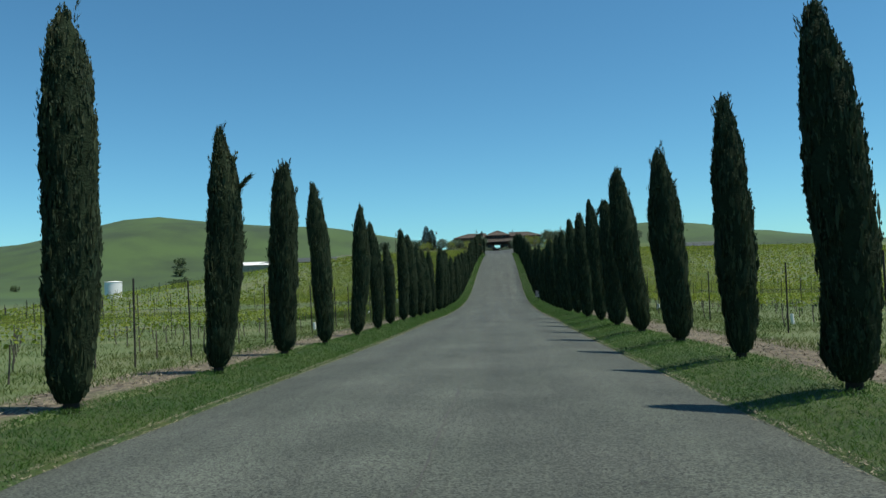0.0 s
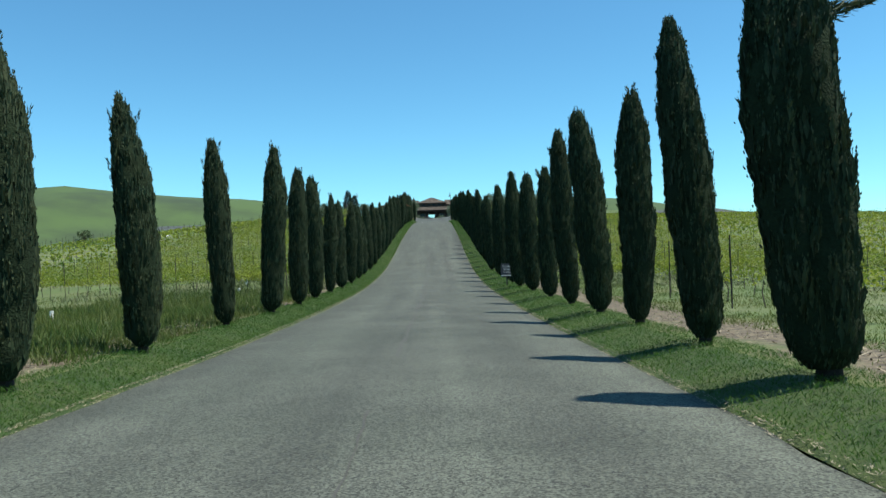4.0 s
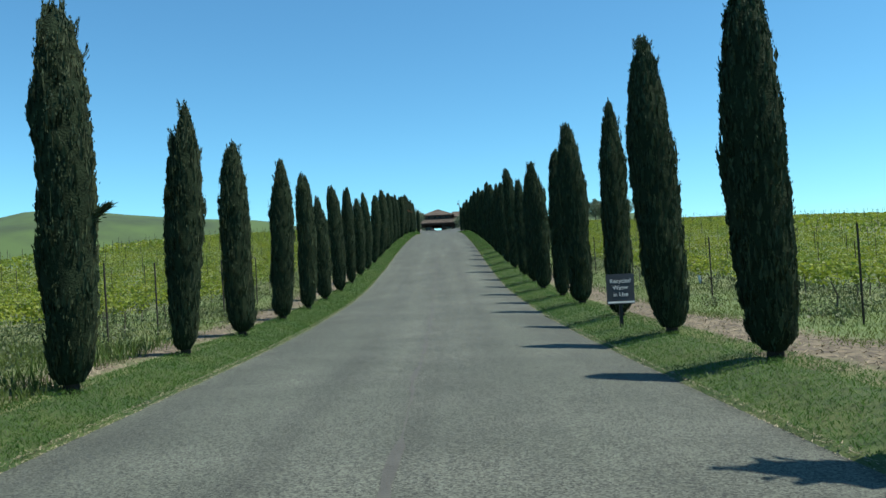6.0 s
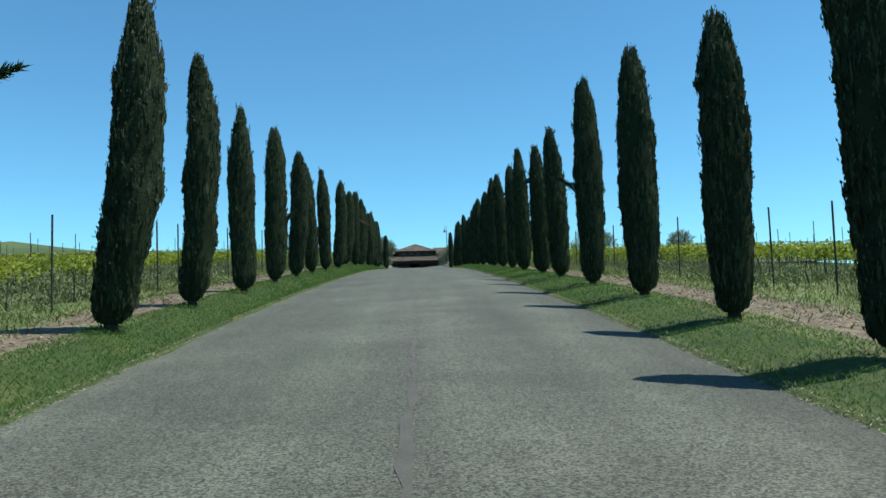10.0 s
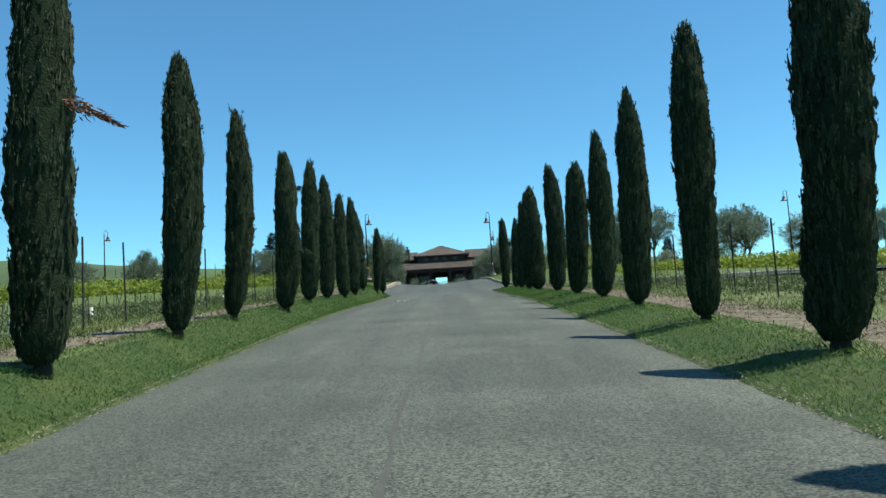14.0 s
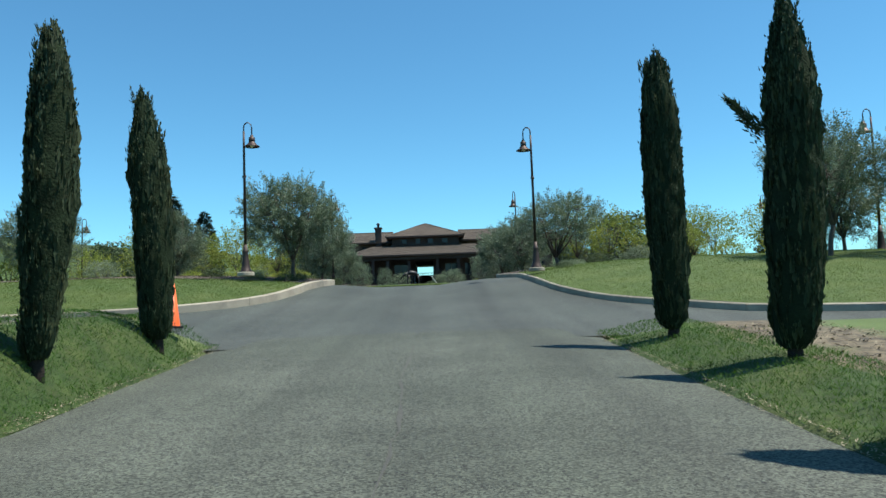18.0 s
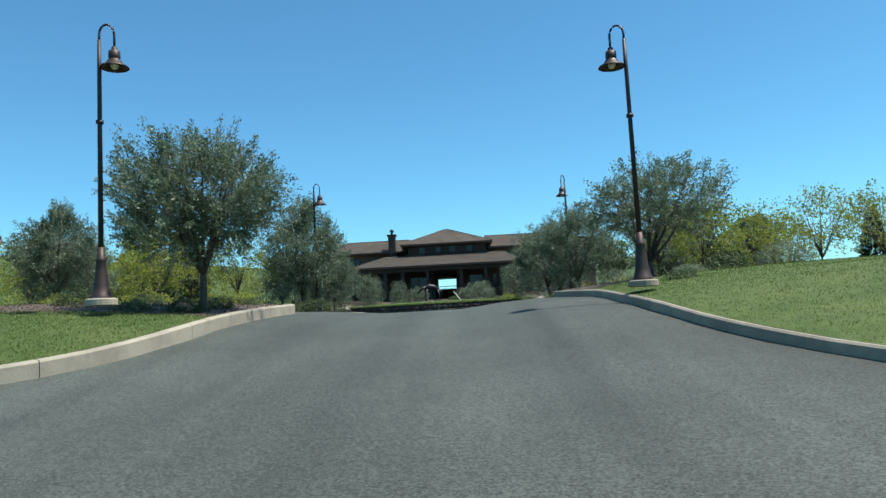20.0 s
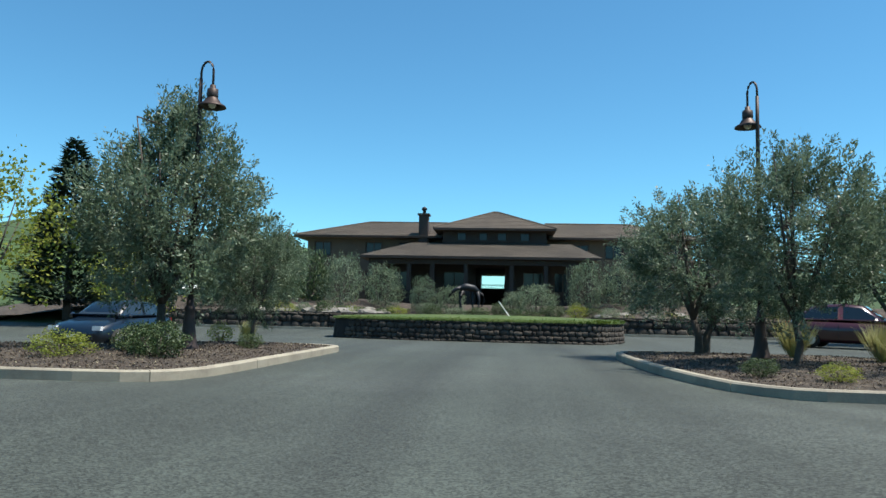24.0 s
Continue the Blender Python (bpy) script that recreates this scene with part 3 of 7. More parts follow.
def smooth_loop(corners, per=4):
    """Rounds a closed outline."""
    n = len(corners)
    out = []
    for i in range(n):
        p0, p1, p2, p3 = (Vector(corners[(i + k - 1) % n]) for k in range(4))
        for s in range(per):
            f = s / per
            q = p1 + 0.5 * f * (p2 - p0 + f * (2 * p0 - 5 * p1 + 4 * p2 - p3 + f * (3 * (p1 - p2) + p3 - p0)))
            out.append((q.x, q.y))
    return out


LAWN_L = smooth_loop([(-40, 181.5), (-20, 182.3), (-9.8, 183.4), (-7.1, 184.0), (-5.3, 185.2), (-4.5, 187.0), (-4.32, 190), (-4.2, 192.6), (-4.2, 194.4), (-4.7, 195.6), (-6.4, 196.4), (-9, 196.8), (-20, 197), (-40, 197)], 3)
kerbed("lawn_bed", LAWN_L, 0.22, LAWN_MULCH, "mounded green lawn and mulch behind a pale concrete kerb", dome=0.4)
LAWN_R = smooth_loop([(40, 197.5), (20, 197.5), (8, 198), (4.6, 197.4), (3.3, 196.6), (2.5, 195.7), (2.38, 194.9), (2.72, 194.0), (2.95, 193.0), (2.95, 191.4), (2.93, 189.6), (3.07, 187.6), (3.35, 185.8), (4.2, 183.4), (5.45, 181.3), (7.0, 179.4), (12, 178.6), (24, 178.4), (40, 178.4)], 3)
kerbed("lawn_bed", LAWN_R, 0.165, LAWN_MULCH_LATE, "mounded green lawn and mulch behind a low concrete kerb", dome=0.43, width=0.09, sink=0.0)
ISLE_L = smooth_loop([(-16, 202.4), (-9, 201.9), (-5.5, 201.7), (-4.4, 202.3), (-4.1, 204.5), (-4.0, 208.6), (-4.25, 210.4), (-6.0, 210.7), (-6.9, 209.6), (-7.2, 206.2), (-8.2, 205.3), (-16, 205.2)], 3)
kerbed("island_bed", ISLE_L, 0.15, MULCH, "mulched car park island with a pale concrete kerb", dome=0.12)
ISLE_R = smooth_loop([(2.35, 209.8), (2.3, 207), (2.5, 204.3), (3.05, 202.4), (4.4, 201.85), (10, 202.0), (18, 202.2), (18, 205.4), (9.5, 205.6), (8.4, 206.4), (7.9, 209), (6.8, 210.8), (4, 211.3), (2.7, 211.0)], 3)
kerbed("island_bed", ISLE_R, 0.15, MULCH, "mulched car park island with a pale concrete kerb", dome=0.12)

# ---- cypresses ----


def waves(rng, count, around, up):
    """A smooth random pattern over angle and height, about -1 to 1."""
    k, m = rng.integers(1, around + 1, count), rng.uniform(-up, up, count)
    f, g = rng.uniform(0, 6.28, count), rng.uniform(0.5, 1.0, count)
    return lambda a, z: sum(g[i] * np.sin(k[i] * a + m[i] * z + f[i]) for i in range(count)) / (0.55 * count ** 0.5 * 1.6)


def cypress_meshes(seed, h, w, mid, tip, leaders):
    """One tree: a solid core, coloured dark for the shade inside the crown, and a coat of upright plumes, bent through
    mid and tip; leaders are extra stems (aside, share of height, share of width).
    """
    rng = np.random.default_rng(seed)
    belly, skirt = rng.uniform(0.34, 0.56), rng.uniform(0.76, 0.98)
    blunt = rng.uniform(-0.04, 0.12)
    b2 = 2 * tip - 4 * mid
    core = Build()
    feet, along, across = [], [], []
    main = 0.9 if leaders else 1.0
    for lx, share, thick in [(0.0, 1.0, main)] + leaders:
        top = h * share
        rad = 0.5 * w * thick
        lump, fold = waves(rng, 6, 3, 4.0), waves(rng, 7, 8, 9.0)
        ly = rng.uniform(-0.3, 0.3) * abs(lx)

        def radius(u):
            return rad * np.interp(u, [0, 0.012, 0.05, belly * 0.6, belly, 0.70, 0.82, 0.91, 0.97, 1.0], [0.38, 0.66 * skirt, 0.90 * skirt, 0.5 + 0.5 * skirt, 1.0, 0.94, 0.80 - blunt, 0.60 - 1.6 * blunt, 0.34 - blunt, 0.03])

        def axis(u):
            z = u * top
            q = z / h
            spread = np.interp(q, [0, 0.15, 0.6, 1], [0.35, 0.7, 1.0, 1.0])
            return np.stack([(tip - b2) * q + b2 * q * q + lx * spread, ly * spread, 0.11 + z * (h - 0.16) / h], -1)

        def skin(a, u):
            return radius(u) * (0.95 + 0.085 * lump(a, u * top) + 0.06 * fold(a, u * top))

        # solid filler body, its dark colour stands for shade between the plumes
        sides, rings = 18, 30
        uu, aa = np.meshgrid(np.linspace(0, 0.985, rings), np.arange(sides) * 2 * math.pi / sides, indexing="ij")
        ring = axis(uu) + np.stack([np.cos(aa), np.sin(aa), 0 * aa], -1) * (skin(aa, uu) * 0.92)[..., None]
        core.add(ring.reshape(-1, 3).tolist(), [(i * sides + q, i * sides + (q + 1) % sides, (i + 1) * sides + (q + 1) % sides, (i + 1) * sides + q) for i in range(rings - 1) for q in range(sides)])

        # plumes: flame-shaped sprays lying close up the surface, each of three crossed blades with small scales on it
        n, per = int(330 * top * rad * 2), 9
        u = np.clip(rng.beta(1.0, 1.12, n) * 0.99, 0.0, 0.985)
        a = rng.uniform(0, 2 * math.pi, n)
        out = np.stack([np.cos(a), np.sin(a), 0 * a], 1)
        foot = axis(u) + out * (skin(a, u) * rng.uniform(0.86, 0.97, n))[:, None]
        lift = rng.uniform(0.0, 0.07, n) + 0.15 * (rng.uniform(0, 1, n) > 0.94)
        lean_in = np.interp(u, [0.0, 0.08, 0.55, 0.8, 1.0], [-0.16, -0.03, 0.02, 0.09, 0.14])
        way = out * (lift - lean_in)[:, None] + np.array([0, 0, 1.0]) + rng.normal(0, 0.04, (n, 3))
        way /= np.linalg.norm(way, axis=1)[:, None]
        ln = rng.uniform(0.12, 0.30, n) * np.interp(u, [0, 0.08, 0.85, 1], [0.8, 1.0, 0.9, 0.6])
        fat = rng.uniform(0.018, 0.032, n)
        for k in range(3):
            turn = rng.uniform(0, 1, (n, 1))
            side = np.cross(way, out) * (1 - turn) + out * turn
            side /= np.linalg.norm(side, axis=1)[:, None]
            feet.append(foot - way * (ln * 0.15)[:, None])
            along.append(way * ln[:, None])
            across.append(side * fat[:, None])
        s = rng.uniform(0, 0.9, (n, per))
        off = rng.normal(0, 1, (n, per, 3)) * (fat[:, None] * 0.7 * (1.05 - s) ** 0.7)[..., None]
        feet.append((foot[:, None] + way[:, None] * (ln[:, None] * s)[..., None] + off).reshape(-1, 3))
        d = way[:, None] + off * 5.0 + rng.normal(0, 0.10, (n, per, 3))
        d /= np.linalg.norm(d, axis=2)[..., None]
        along.append((d * rng.uniform(0.03, 0.06, (n, per))[..., None]).reshape(-1, 3))
        side = np.cross(d, unit(rng, n * per).reshape(n, per, 3))
        side /= np.linalg.norm(side, axis=2)[..., None]
        across.append((side * rng.uniform(0.006, 0.011, (n, per))[..., None]).reshape(-1, 3))
        # small tufts that stand off the flanks, most of them high up
        q, a = 0.30 + 0.68 * rng.beta(2.2, 1.1, 12), rng.uniform(0, 2 * math.pi, 12)
        out = np.stack([np.cos(a), np.sin(a), 0 * a], 1)
        foot = axis(q) + out * (skin(a, q) * 0.88)[:, None]
        way = (out * rng.uniform(0.12, 0.34, 12)[:, None] + np.array([0, 0, 1.0])) * rng.uniform(0.12, 0.25, 12)[:, None]
        s = rng.uniform(0, 1, (12, 26))
        at = foot[:, None] + way[:, None] * s[..., None] + rng.normal(0, 0.024, (12, 26, 3)) * (1.15 - s)[..., None]
        feet.append(at.reshape(-1, 3))
        along.append((way[:, None] * 0.34 + rng.normal(0, 0.014, (12, 26, 3))).reshape(-1, 3))
        across.append(unit(rng, 12 * 26) * 0.010)
        # thin wisps at the top
        m = 30
        q = rng.uniform(0.88, 0.97, m)
        foot = axis(q) + rng.normal(0, 0.028, (m, 3)) * np.array([1, 1, 0.3])
        feet.append(foot)
        along.append(np.stack([rng.normal(0, 0.16, m), rng.normal(0, 0.16, m), np.ones(m)], 1) * rng.uniform(0.06, 0.15, m)[:, None])
        across.append(np.stack([rng.normal(0, 0.012, m), rng.normal(0, 0.012, m), np.zeros(m)], 1))
    crown = cards("cypress_crown", np.concatenate(feet), np.concatenate(along), np.concatenate(across), CYPRESS)
    return core.mesh("cypress_shaded_inside", CYPRESS_SHADED_CORE, True), crown


CYPRESS_TRUNK = Build().tube([(0, 0, -0.25), (0.01, 0, 0.1), (0, 0.01, 0.5), (0.0, 0, 1.4)], [0.12, 0.085, 0.07, 0.04], 9).mesh("cypress_trunk", CYPRESS_BARK, True)


def spiky_crown(h):
    """Loose sprays that stand off a ragged top."""
    rng = np.random.default_rng(5)
    feet, along, across = [], [], []
    for i in range(26):
        a, z = rng.uniform(0, 6.28), h * rng.uniform(0.62, 0.99)
        foot = np.array([math.cos(a) * 0.24, math.sin(a) * 0.2, z])
        way = np.array([math.cos(a) * 0.45, math.sin(a) * 0.45, 1.0]) * rng.uniform(0.12, 0.28)
        t = rng.uniform(0, 1, 60)
        feet.append(foot + way * t[:, None] + rng.normal(0, 0.03, (60, 3)) * (1.2 - t)[:, None])
        along.append((way + rng.normal(0, 0.06, (60, 3))) * 0.3)
        across.append(unit(rng, 60) * 0.012)
    return cards("loose_sprays", np.concatenate(feet), np.concatenate(along), np.concatenate(across), CYPRESS)


def broken_branch(start, end, dead):
    """A side branch that thins towards its end."""
    rng = np.random.default_rng(8)
    s, e = np.array(start), np.array(end)
    n = 420
    t = rng.uniform(0.0, 1.0, n) ** 1.2
    d = (e - s) / np.linalg.norm(e - s)
    foot = s + (e - s) * t[:, None] + rng.normal(0, 1, (n, 3)) * (0.042 * (1.06 - t))[:, None]
    way = (d * 1.2 + rng.normal(0, 0.35, (n, 3))) * rng.uniform(0.04, 0.085, n)[:, None]
    return cards("branch", foot, way, unit(rng, n) * 0.011, DEAD if dead else CYPRESS)


def cypress(x, y, h, w, mid, tip, seed, label, leaders=(), extra=None):
    root = thing("cypress", pose(x, y, drive_z(y) + side_z(x, y) - 0.02), label, "tree", "cypresses along the drive")
    core, crown = cypress_meshes(seed, h, w, mid, tip, list(leaders))
    part("trunk", CYPRESS_TRUNK, root, "short brown trunk", Matrix.Diagonal((w / 0.69, w / 0.69, 1, 1)))
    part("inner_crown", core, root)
    part("crown", crown, root)
    if extra:
        part(extra[0], extra[1], root, extra[2])
    return root


# along the drive: y, x, height, width, aside at half height and at the tip
LEFT_START = [(-4, -4.78, 4.43, 0.7, 0, 0), (-0.2, -4.7, 4.53, 0.7, 0, 0), (3.8, -4.62, 4.53, 0.7, 0, 0), (7.7, -4.79, 4.52, 0.68, 0.06, 0.01), (11.8, -4.74, 4.1, 0.64, 0.15, 0.11), (15.5, -4.74, 4.23, 0.65, 0.07, 0.11), (19.1, -4.74, 4.29, 0.59, -0.04, -0.22), (23.1, -4.68, 4.2, 0.59, 0.19, 0.21), (27.1, -4.7, 4.04, 0.61, -0.02, -0.19), (30.5, -4.75, 3.44, 0.52, 0.03, -0.11), (34.2, -4.7, 4.32, 0.57, 0.07, -0.01), (38, -4.7, 4.36, 0.71, -0.05, -0.18), (41.1, -4.68, 3.98, 0.66, 0.03, -0.14), (44.7, -4.65, 4.04, 0.65, -0.05, -0.27), (49.6, -4.76, 4.22, 0.62, -0.1, -0.2), (53.9, -4.72, 4.76, 0.73, 0.16, 0.2), (57.7, -4.67, 4.6, 0.69, 0.06, 0.09)]
LEFT_MIDDLE = [(61.4, -4.72, 4.71, 0.73, 0.02, -0.04), (65.2, -4.69, 4.34, 0.66, 0.09, 0.14), (68.6, -4.66, 4.26, 0.69, -0.05, -0.06), (72.7, -4.67, 4.4, 0.7, 0.08, 0.1), (76.3, -4.64, 4.41, 0.66, 0.05, -0.04), (80.1, -4.71, 3.88, 0.69, -0.06, -0.16), (84, -4.67, 4.54, 0.7, -0.07, -0.26), (87.8, -4.65, 4.63, 0.63, -0.03, -0.05), (92, -4.7, 4.12, 0.72, 0.06, -0.06), (95.4, -4.65, 4.5, 0.65, 0.03, -0.12), (99.6, -4.63, 4.36, 0.7, 0.17, 0.21), (103.6, -4.67, 4.67, 0.75, 0.32, 0.33), (107.1, -4.67, 4.67, 0.67, 0.17, 0.08), (110.7, -4.6, 4.36, 0.65, -0.03, -0.06), (114.7, -4.66, 4.53, 0.69, 0.05, -0.01), (118.3, -4.65, 4.28, 0.65, 0.14, 0.1), (121.8, -4.63, 4.29, 0.6, -0.1, -0.29)]
LEFT_END = [(125.6, -4.6, 4.46, 0.6, -0.03, -0.14), (130.1, -4.53, 4.39, 0.65, 0.17, 0.16), (134.2, -4.76, 4.33, 0.64, -0.03, -0.06), (137.3, -4.87, 4.42, 0.77, 0.21, 0.28), (140.4, -4.55, 4.83, 0.7, -0.01, 0.04), (144.3, -4.57, 4.63, 0.7, 0.13, 0.11), (147.7, -4.66, 4.4, 0.61, 0.19, 0.14), (151.7, -4.48, 4.25, 0.69, 0.12, 0.1), (155.9, -4.66, 4.61, 0.62, 0.13, 0.17), (159.3, -4.65, 4.57, 0.71, 0.05, 0.02), (162.9, -4.53, 4.36, 0.67, -0.06, -0.03), (166.1, -4.51, 4.54, 0.66, -0.01, -0.05), (169.1, -4.5, 4, 0.73, -0.14, -0.21), (172.1, -4.09, 3.5, 0.54, 0.13, 0.13), (175.1, -4.04, 3.61, 0.6, -0.07, -0.2)]
RIGHT_START = [(-4, 3.48, 4.33, 0.7, 0, 0), (0.2, 3.56, 4.33, 0.7, 0, 0), (4, 3.64, 4.22, 0.7, 0, 0), (7.8, 3.55, 4.07, 0.68, -0.03, -0.19), (11.7, 3.65, 4.14, 0.64, -0, -0.09), (15.7, 3.66, 4.11, 0.76, -0.13, -0.27), (19.9, 3.64, 4.43, 0.8, -0.27, -0.47), (23.9, 3.61, 4.08, 0.75, -0.04, -0.25), (27.9, 3.63, 4.59, 0.69, -0.1, -0.28), (31.4, 3.53, 4.46, 0.67, -0.09, -0.2), (35.9, 3.58, 4.6, 0.67, -0.08, -0.26), (39.9, 3.52, 4.4, 0.91, -0.16, -0.25), (43.1, 3.56, 4.43, 0.7, -0.17, -0.35), (46.6, 3.64, 4.33, 0.7, 0, 0), (49.7, 3.61, 4.63, 0.79, -0.17, -0.39), (53.1, 3.58, 4.8, 0.71, -0.14, -0.22), (57.1, 3.63, 4.28, 0.67, -0.04, -0.07)]
RIGHT_MIDDLE = [(61.3, 3.61, 4.55, 0.77, -0.1, -0.1), (64.9, 3.51, 5, 0.81, -0.15, -0.22), (68.7, 3.58, 4.76, 0.63, 0, -0.01), (73.1, 3.57, 5.09, 0.82, -0.09, -0.21), (76.4, 3.56, 4.77, 0.75, 0.07, 0.01), (80.2, 3.46, 4.82, 0.8, -0.03, -0.25), (84, 3.6, 4.66, 0.74, 0.03, -0.07), (87.6, 3.62, 4.6, 0.73, -0.05, -0.08), (91.8, 3.57, 5.37, 0.74, -0.04, -0.26), (95.6, 3.54, 4.69, 0.83, -0.19, -0.18), (100, 3.6, 4.68, 0.69, -0.06, -0.2), (103.2, 3.52, 4.2, 0.69, 0.02, 0), (107.1, 3.56, 4.76, 0.74, 0, -0.05), (110.9, 3.53, 5.05, 0.7, 0.01, -0.05), (114.8, 3.54, 4.46, 0.64, -0.05, -0.18), (118.1, 3.57, 4.39, 0.68, -0.03, -0.11), (121.8, 3.49, 4.86, 0.65, -0.01, -0.12)]
RIGHT_END = [(125.6, 3.54, 4.63, 0.63, 0.08, -0.01), (129.3, 3.56, 4.63, 0.69, -0.03, -0.21), (132.8, 3.5, 4.82, 0.68, -0.01, -0.03), (136.3, 3.65, 4.33, 0.76, 0.05, -0.21), (139.9, 3.53, 4.65, 0.77, 0.2, 0.21), (143.6, 3.53, 4.6, 0.65, 0.05, 0.09), (147.6, 3.58, 4.55, 0.66, 0.08, 0.1), (151.4, 3.69, 4.36, 0.68, 0.11, 0.1), (154.6, 3.6, 4.03, 0.75, 0.16, 0.2), (158.5, 3.58, 4.59, 0.74, 0.07, -0.05), (162.8, 3.46, 4.33, 0.9, -0.09, -0.13), (165.6, 3.39, 4.4, 0.63, 0.1, 0.18), (169.1, 3.41, 4.38, 0.64, 0.22, 0.17), (172.3, 3.43, 3.82, 0.6, 0.14, 0.15), (175.1, 3.11, 4.09, 0.62, 0.01, -0)]

BRANCH = {("L", 11.8): ((0.2, 0, 2.85), (0.64, -0.05, 3.24), False), ("L", 140.4): ((0.25, 0, 2.95), (0.90, -0.1, 2.60), True), ("L", 99.6): ((0.35, 0, 2.45), (0.86, -0.05, 2.62), False),
          ("L", 61.4): ((0.25, 0, 2.05), (0.52, 0, 2.2), False), ("L", 114.7): ((0.3, 0, 1.8), (0.6, 0, 2.05), False), ("L", 151.7): ((0.4, 0, 1.62), (0.86, -0.05, 1.35), False), ("L", 155.9): ((-0.1, 0, 3.68), (-0.4, 0, 3.6), False),
          ("R", 27.9): ((-0.0, 0, 3.95), (0.2, 0, 4.4), False), ("R", 39.9): ((0.05, 0, 3.35), (0.5, 0, 3.45), False), ("R", 110.9): ((-0.28, 0, 2.28), (-0.68, 0, 2.55), False), ("R", 118.1): ((-0.3, 0, 3.25), (-0.66, 0, 2.92), False),
          ("R", 172.3): ((-0.15, 0, 2.3), (-0.5, 0, 2.68), False)}
# extra stems: aside, share of the height, share of the width
FORKS = {("L", 7.7): [(-0.16, 0.93, 0.6)], ("L", 11.8): [(0.14, 0.90, 0.6)], ("L", 15.5): [(-0.15, 0.95, 0.7)], ("L", 27.1): [(0.16, 0.80, 0.55)], ("L", 65.2): [(-0.2, 0.88, 0.5)], ("L", 87.8): [(-0.13, 0.97, 0.6)], ("L", 92.0): [(-0.18, 0.60, 0.6)], ("L", 118.3): [(-0.14, 0.90, 0.6)],
         ("L", 144.3): [(0.17, 0.86, 0.55)], ("L", 151.7): [(-0.12, 0.99, 0.6), (0.2, 0.55, 0.6)], ("L", 162.9): [(-0.13, 0.95, 0.55)], ("L", 166.1): [(0.1, 0.97, 0.6)], ("L", 159.3): [(-0.22, 0.7, 0.45), (0.2, 0.55, 0.5)],
         ("R", 15.7): [(-0.2, 0.80, 0.55)], ("R", 19.9): [(-0.13, 0.96, 0.6)], ("R", 27.9): [(0.12, 0.93, 0.6)], ("R", 39.9): [(-0.3, 0.88, 0.6)], ("R", 53.1): [(-0.1, 0.95, 0.6)], ("R", 87.6): [(-0.1, 0.99, 0.6)], ("R", 143.6): [(-0.14, 0.93, 0.6)], ("R", 154.6): [(-0.2, 0.93, 0.55)], ("R", 162.8): [(-0.2, 0.95, 0.6)], ("R", 165.6): [(-0.1, 0.94, 0.6)], ("R", 175.1): [(-0.13, 0.97, 0.55)]}
for side, rows_ in (("L", LEFT_START + LEFT_MIDDLE + LEFT_END), ("R", RIGHT_START + RIGHT_MIDDLE + RIGHT_END)):
    for i, (y, x, h, w, mid, tip) in enumerate(rows_):
        extra, label = None, "dark green columnar cypress rooted in the grass verge"
        if (side, y) in FORKS:
            label = "dark green columnar cypress with a forked top"
        if (side, y) in BRANCH:
            s_, e_, dead = BRANCH[(side, y)]
            extra = ("branch", broken_branch(s_, e_, dead), "dead rust-brown branch" if dead else "stray side branch")
            label = "dark green columnar cypress with a stray " + ("dead brown branch" if dead else "side branch")
        if (side, y) == ("R", 57.1):
            extra, label = ("loose_sprays", spiky_crown(h), "ragged loose sprays"), "ragged cypress with a broken spiky top"
        if y > 171:
            label = "slim dark cypress at the end of the row beside the crossing"
        cypress(x, y, h, w, mid, tip, 300 + i * 2 + (side == "R"), label, FORKS.get((side, y), ()), extra)

# ---- vineyard rows ----


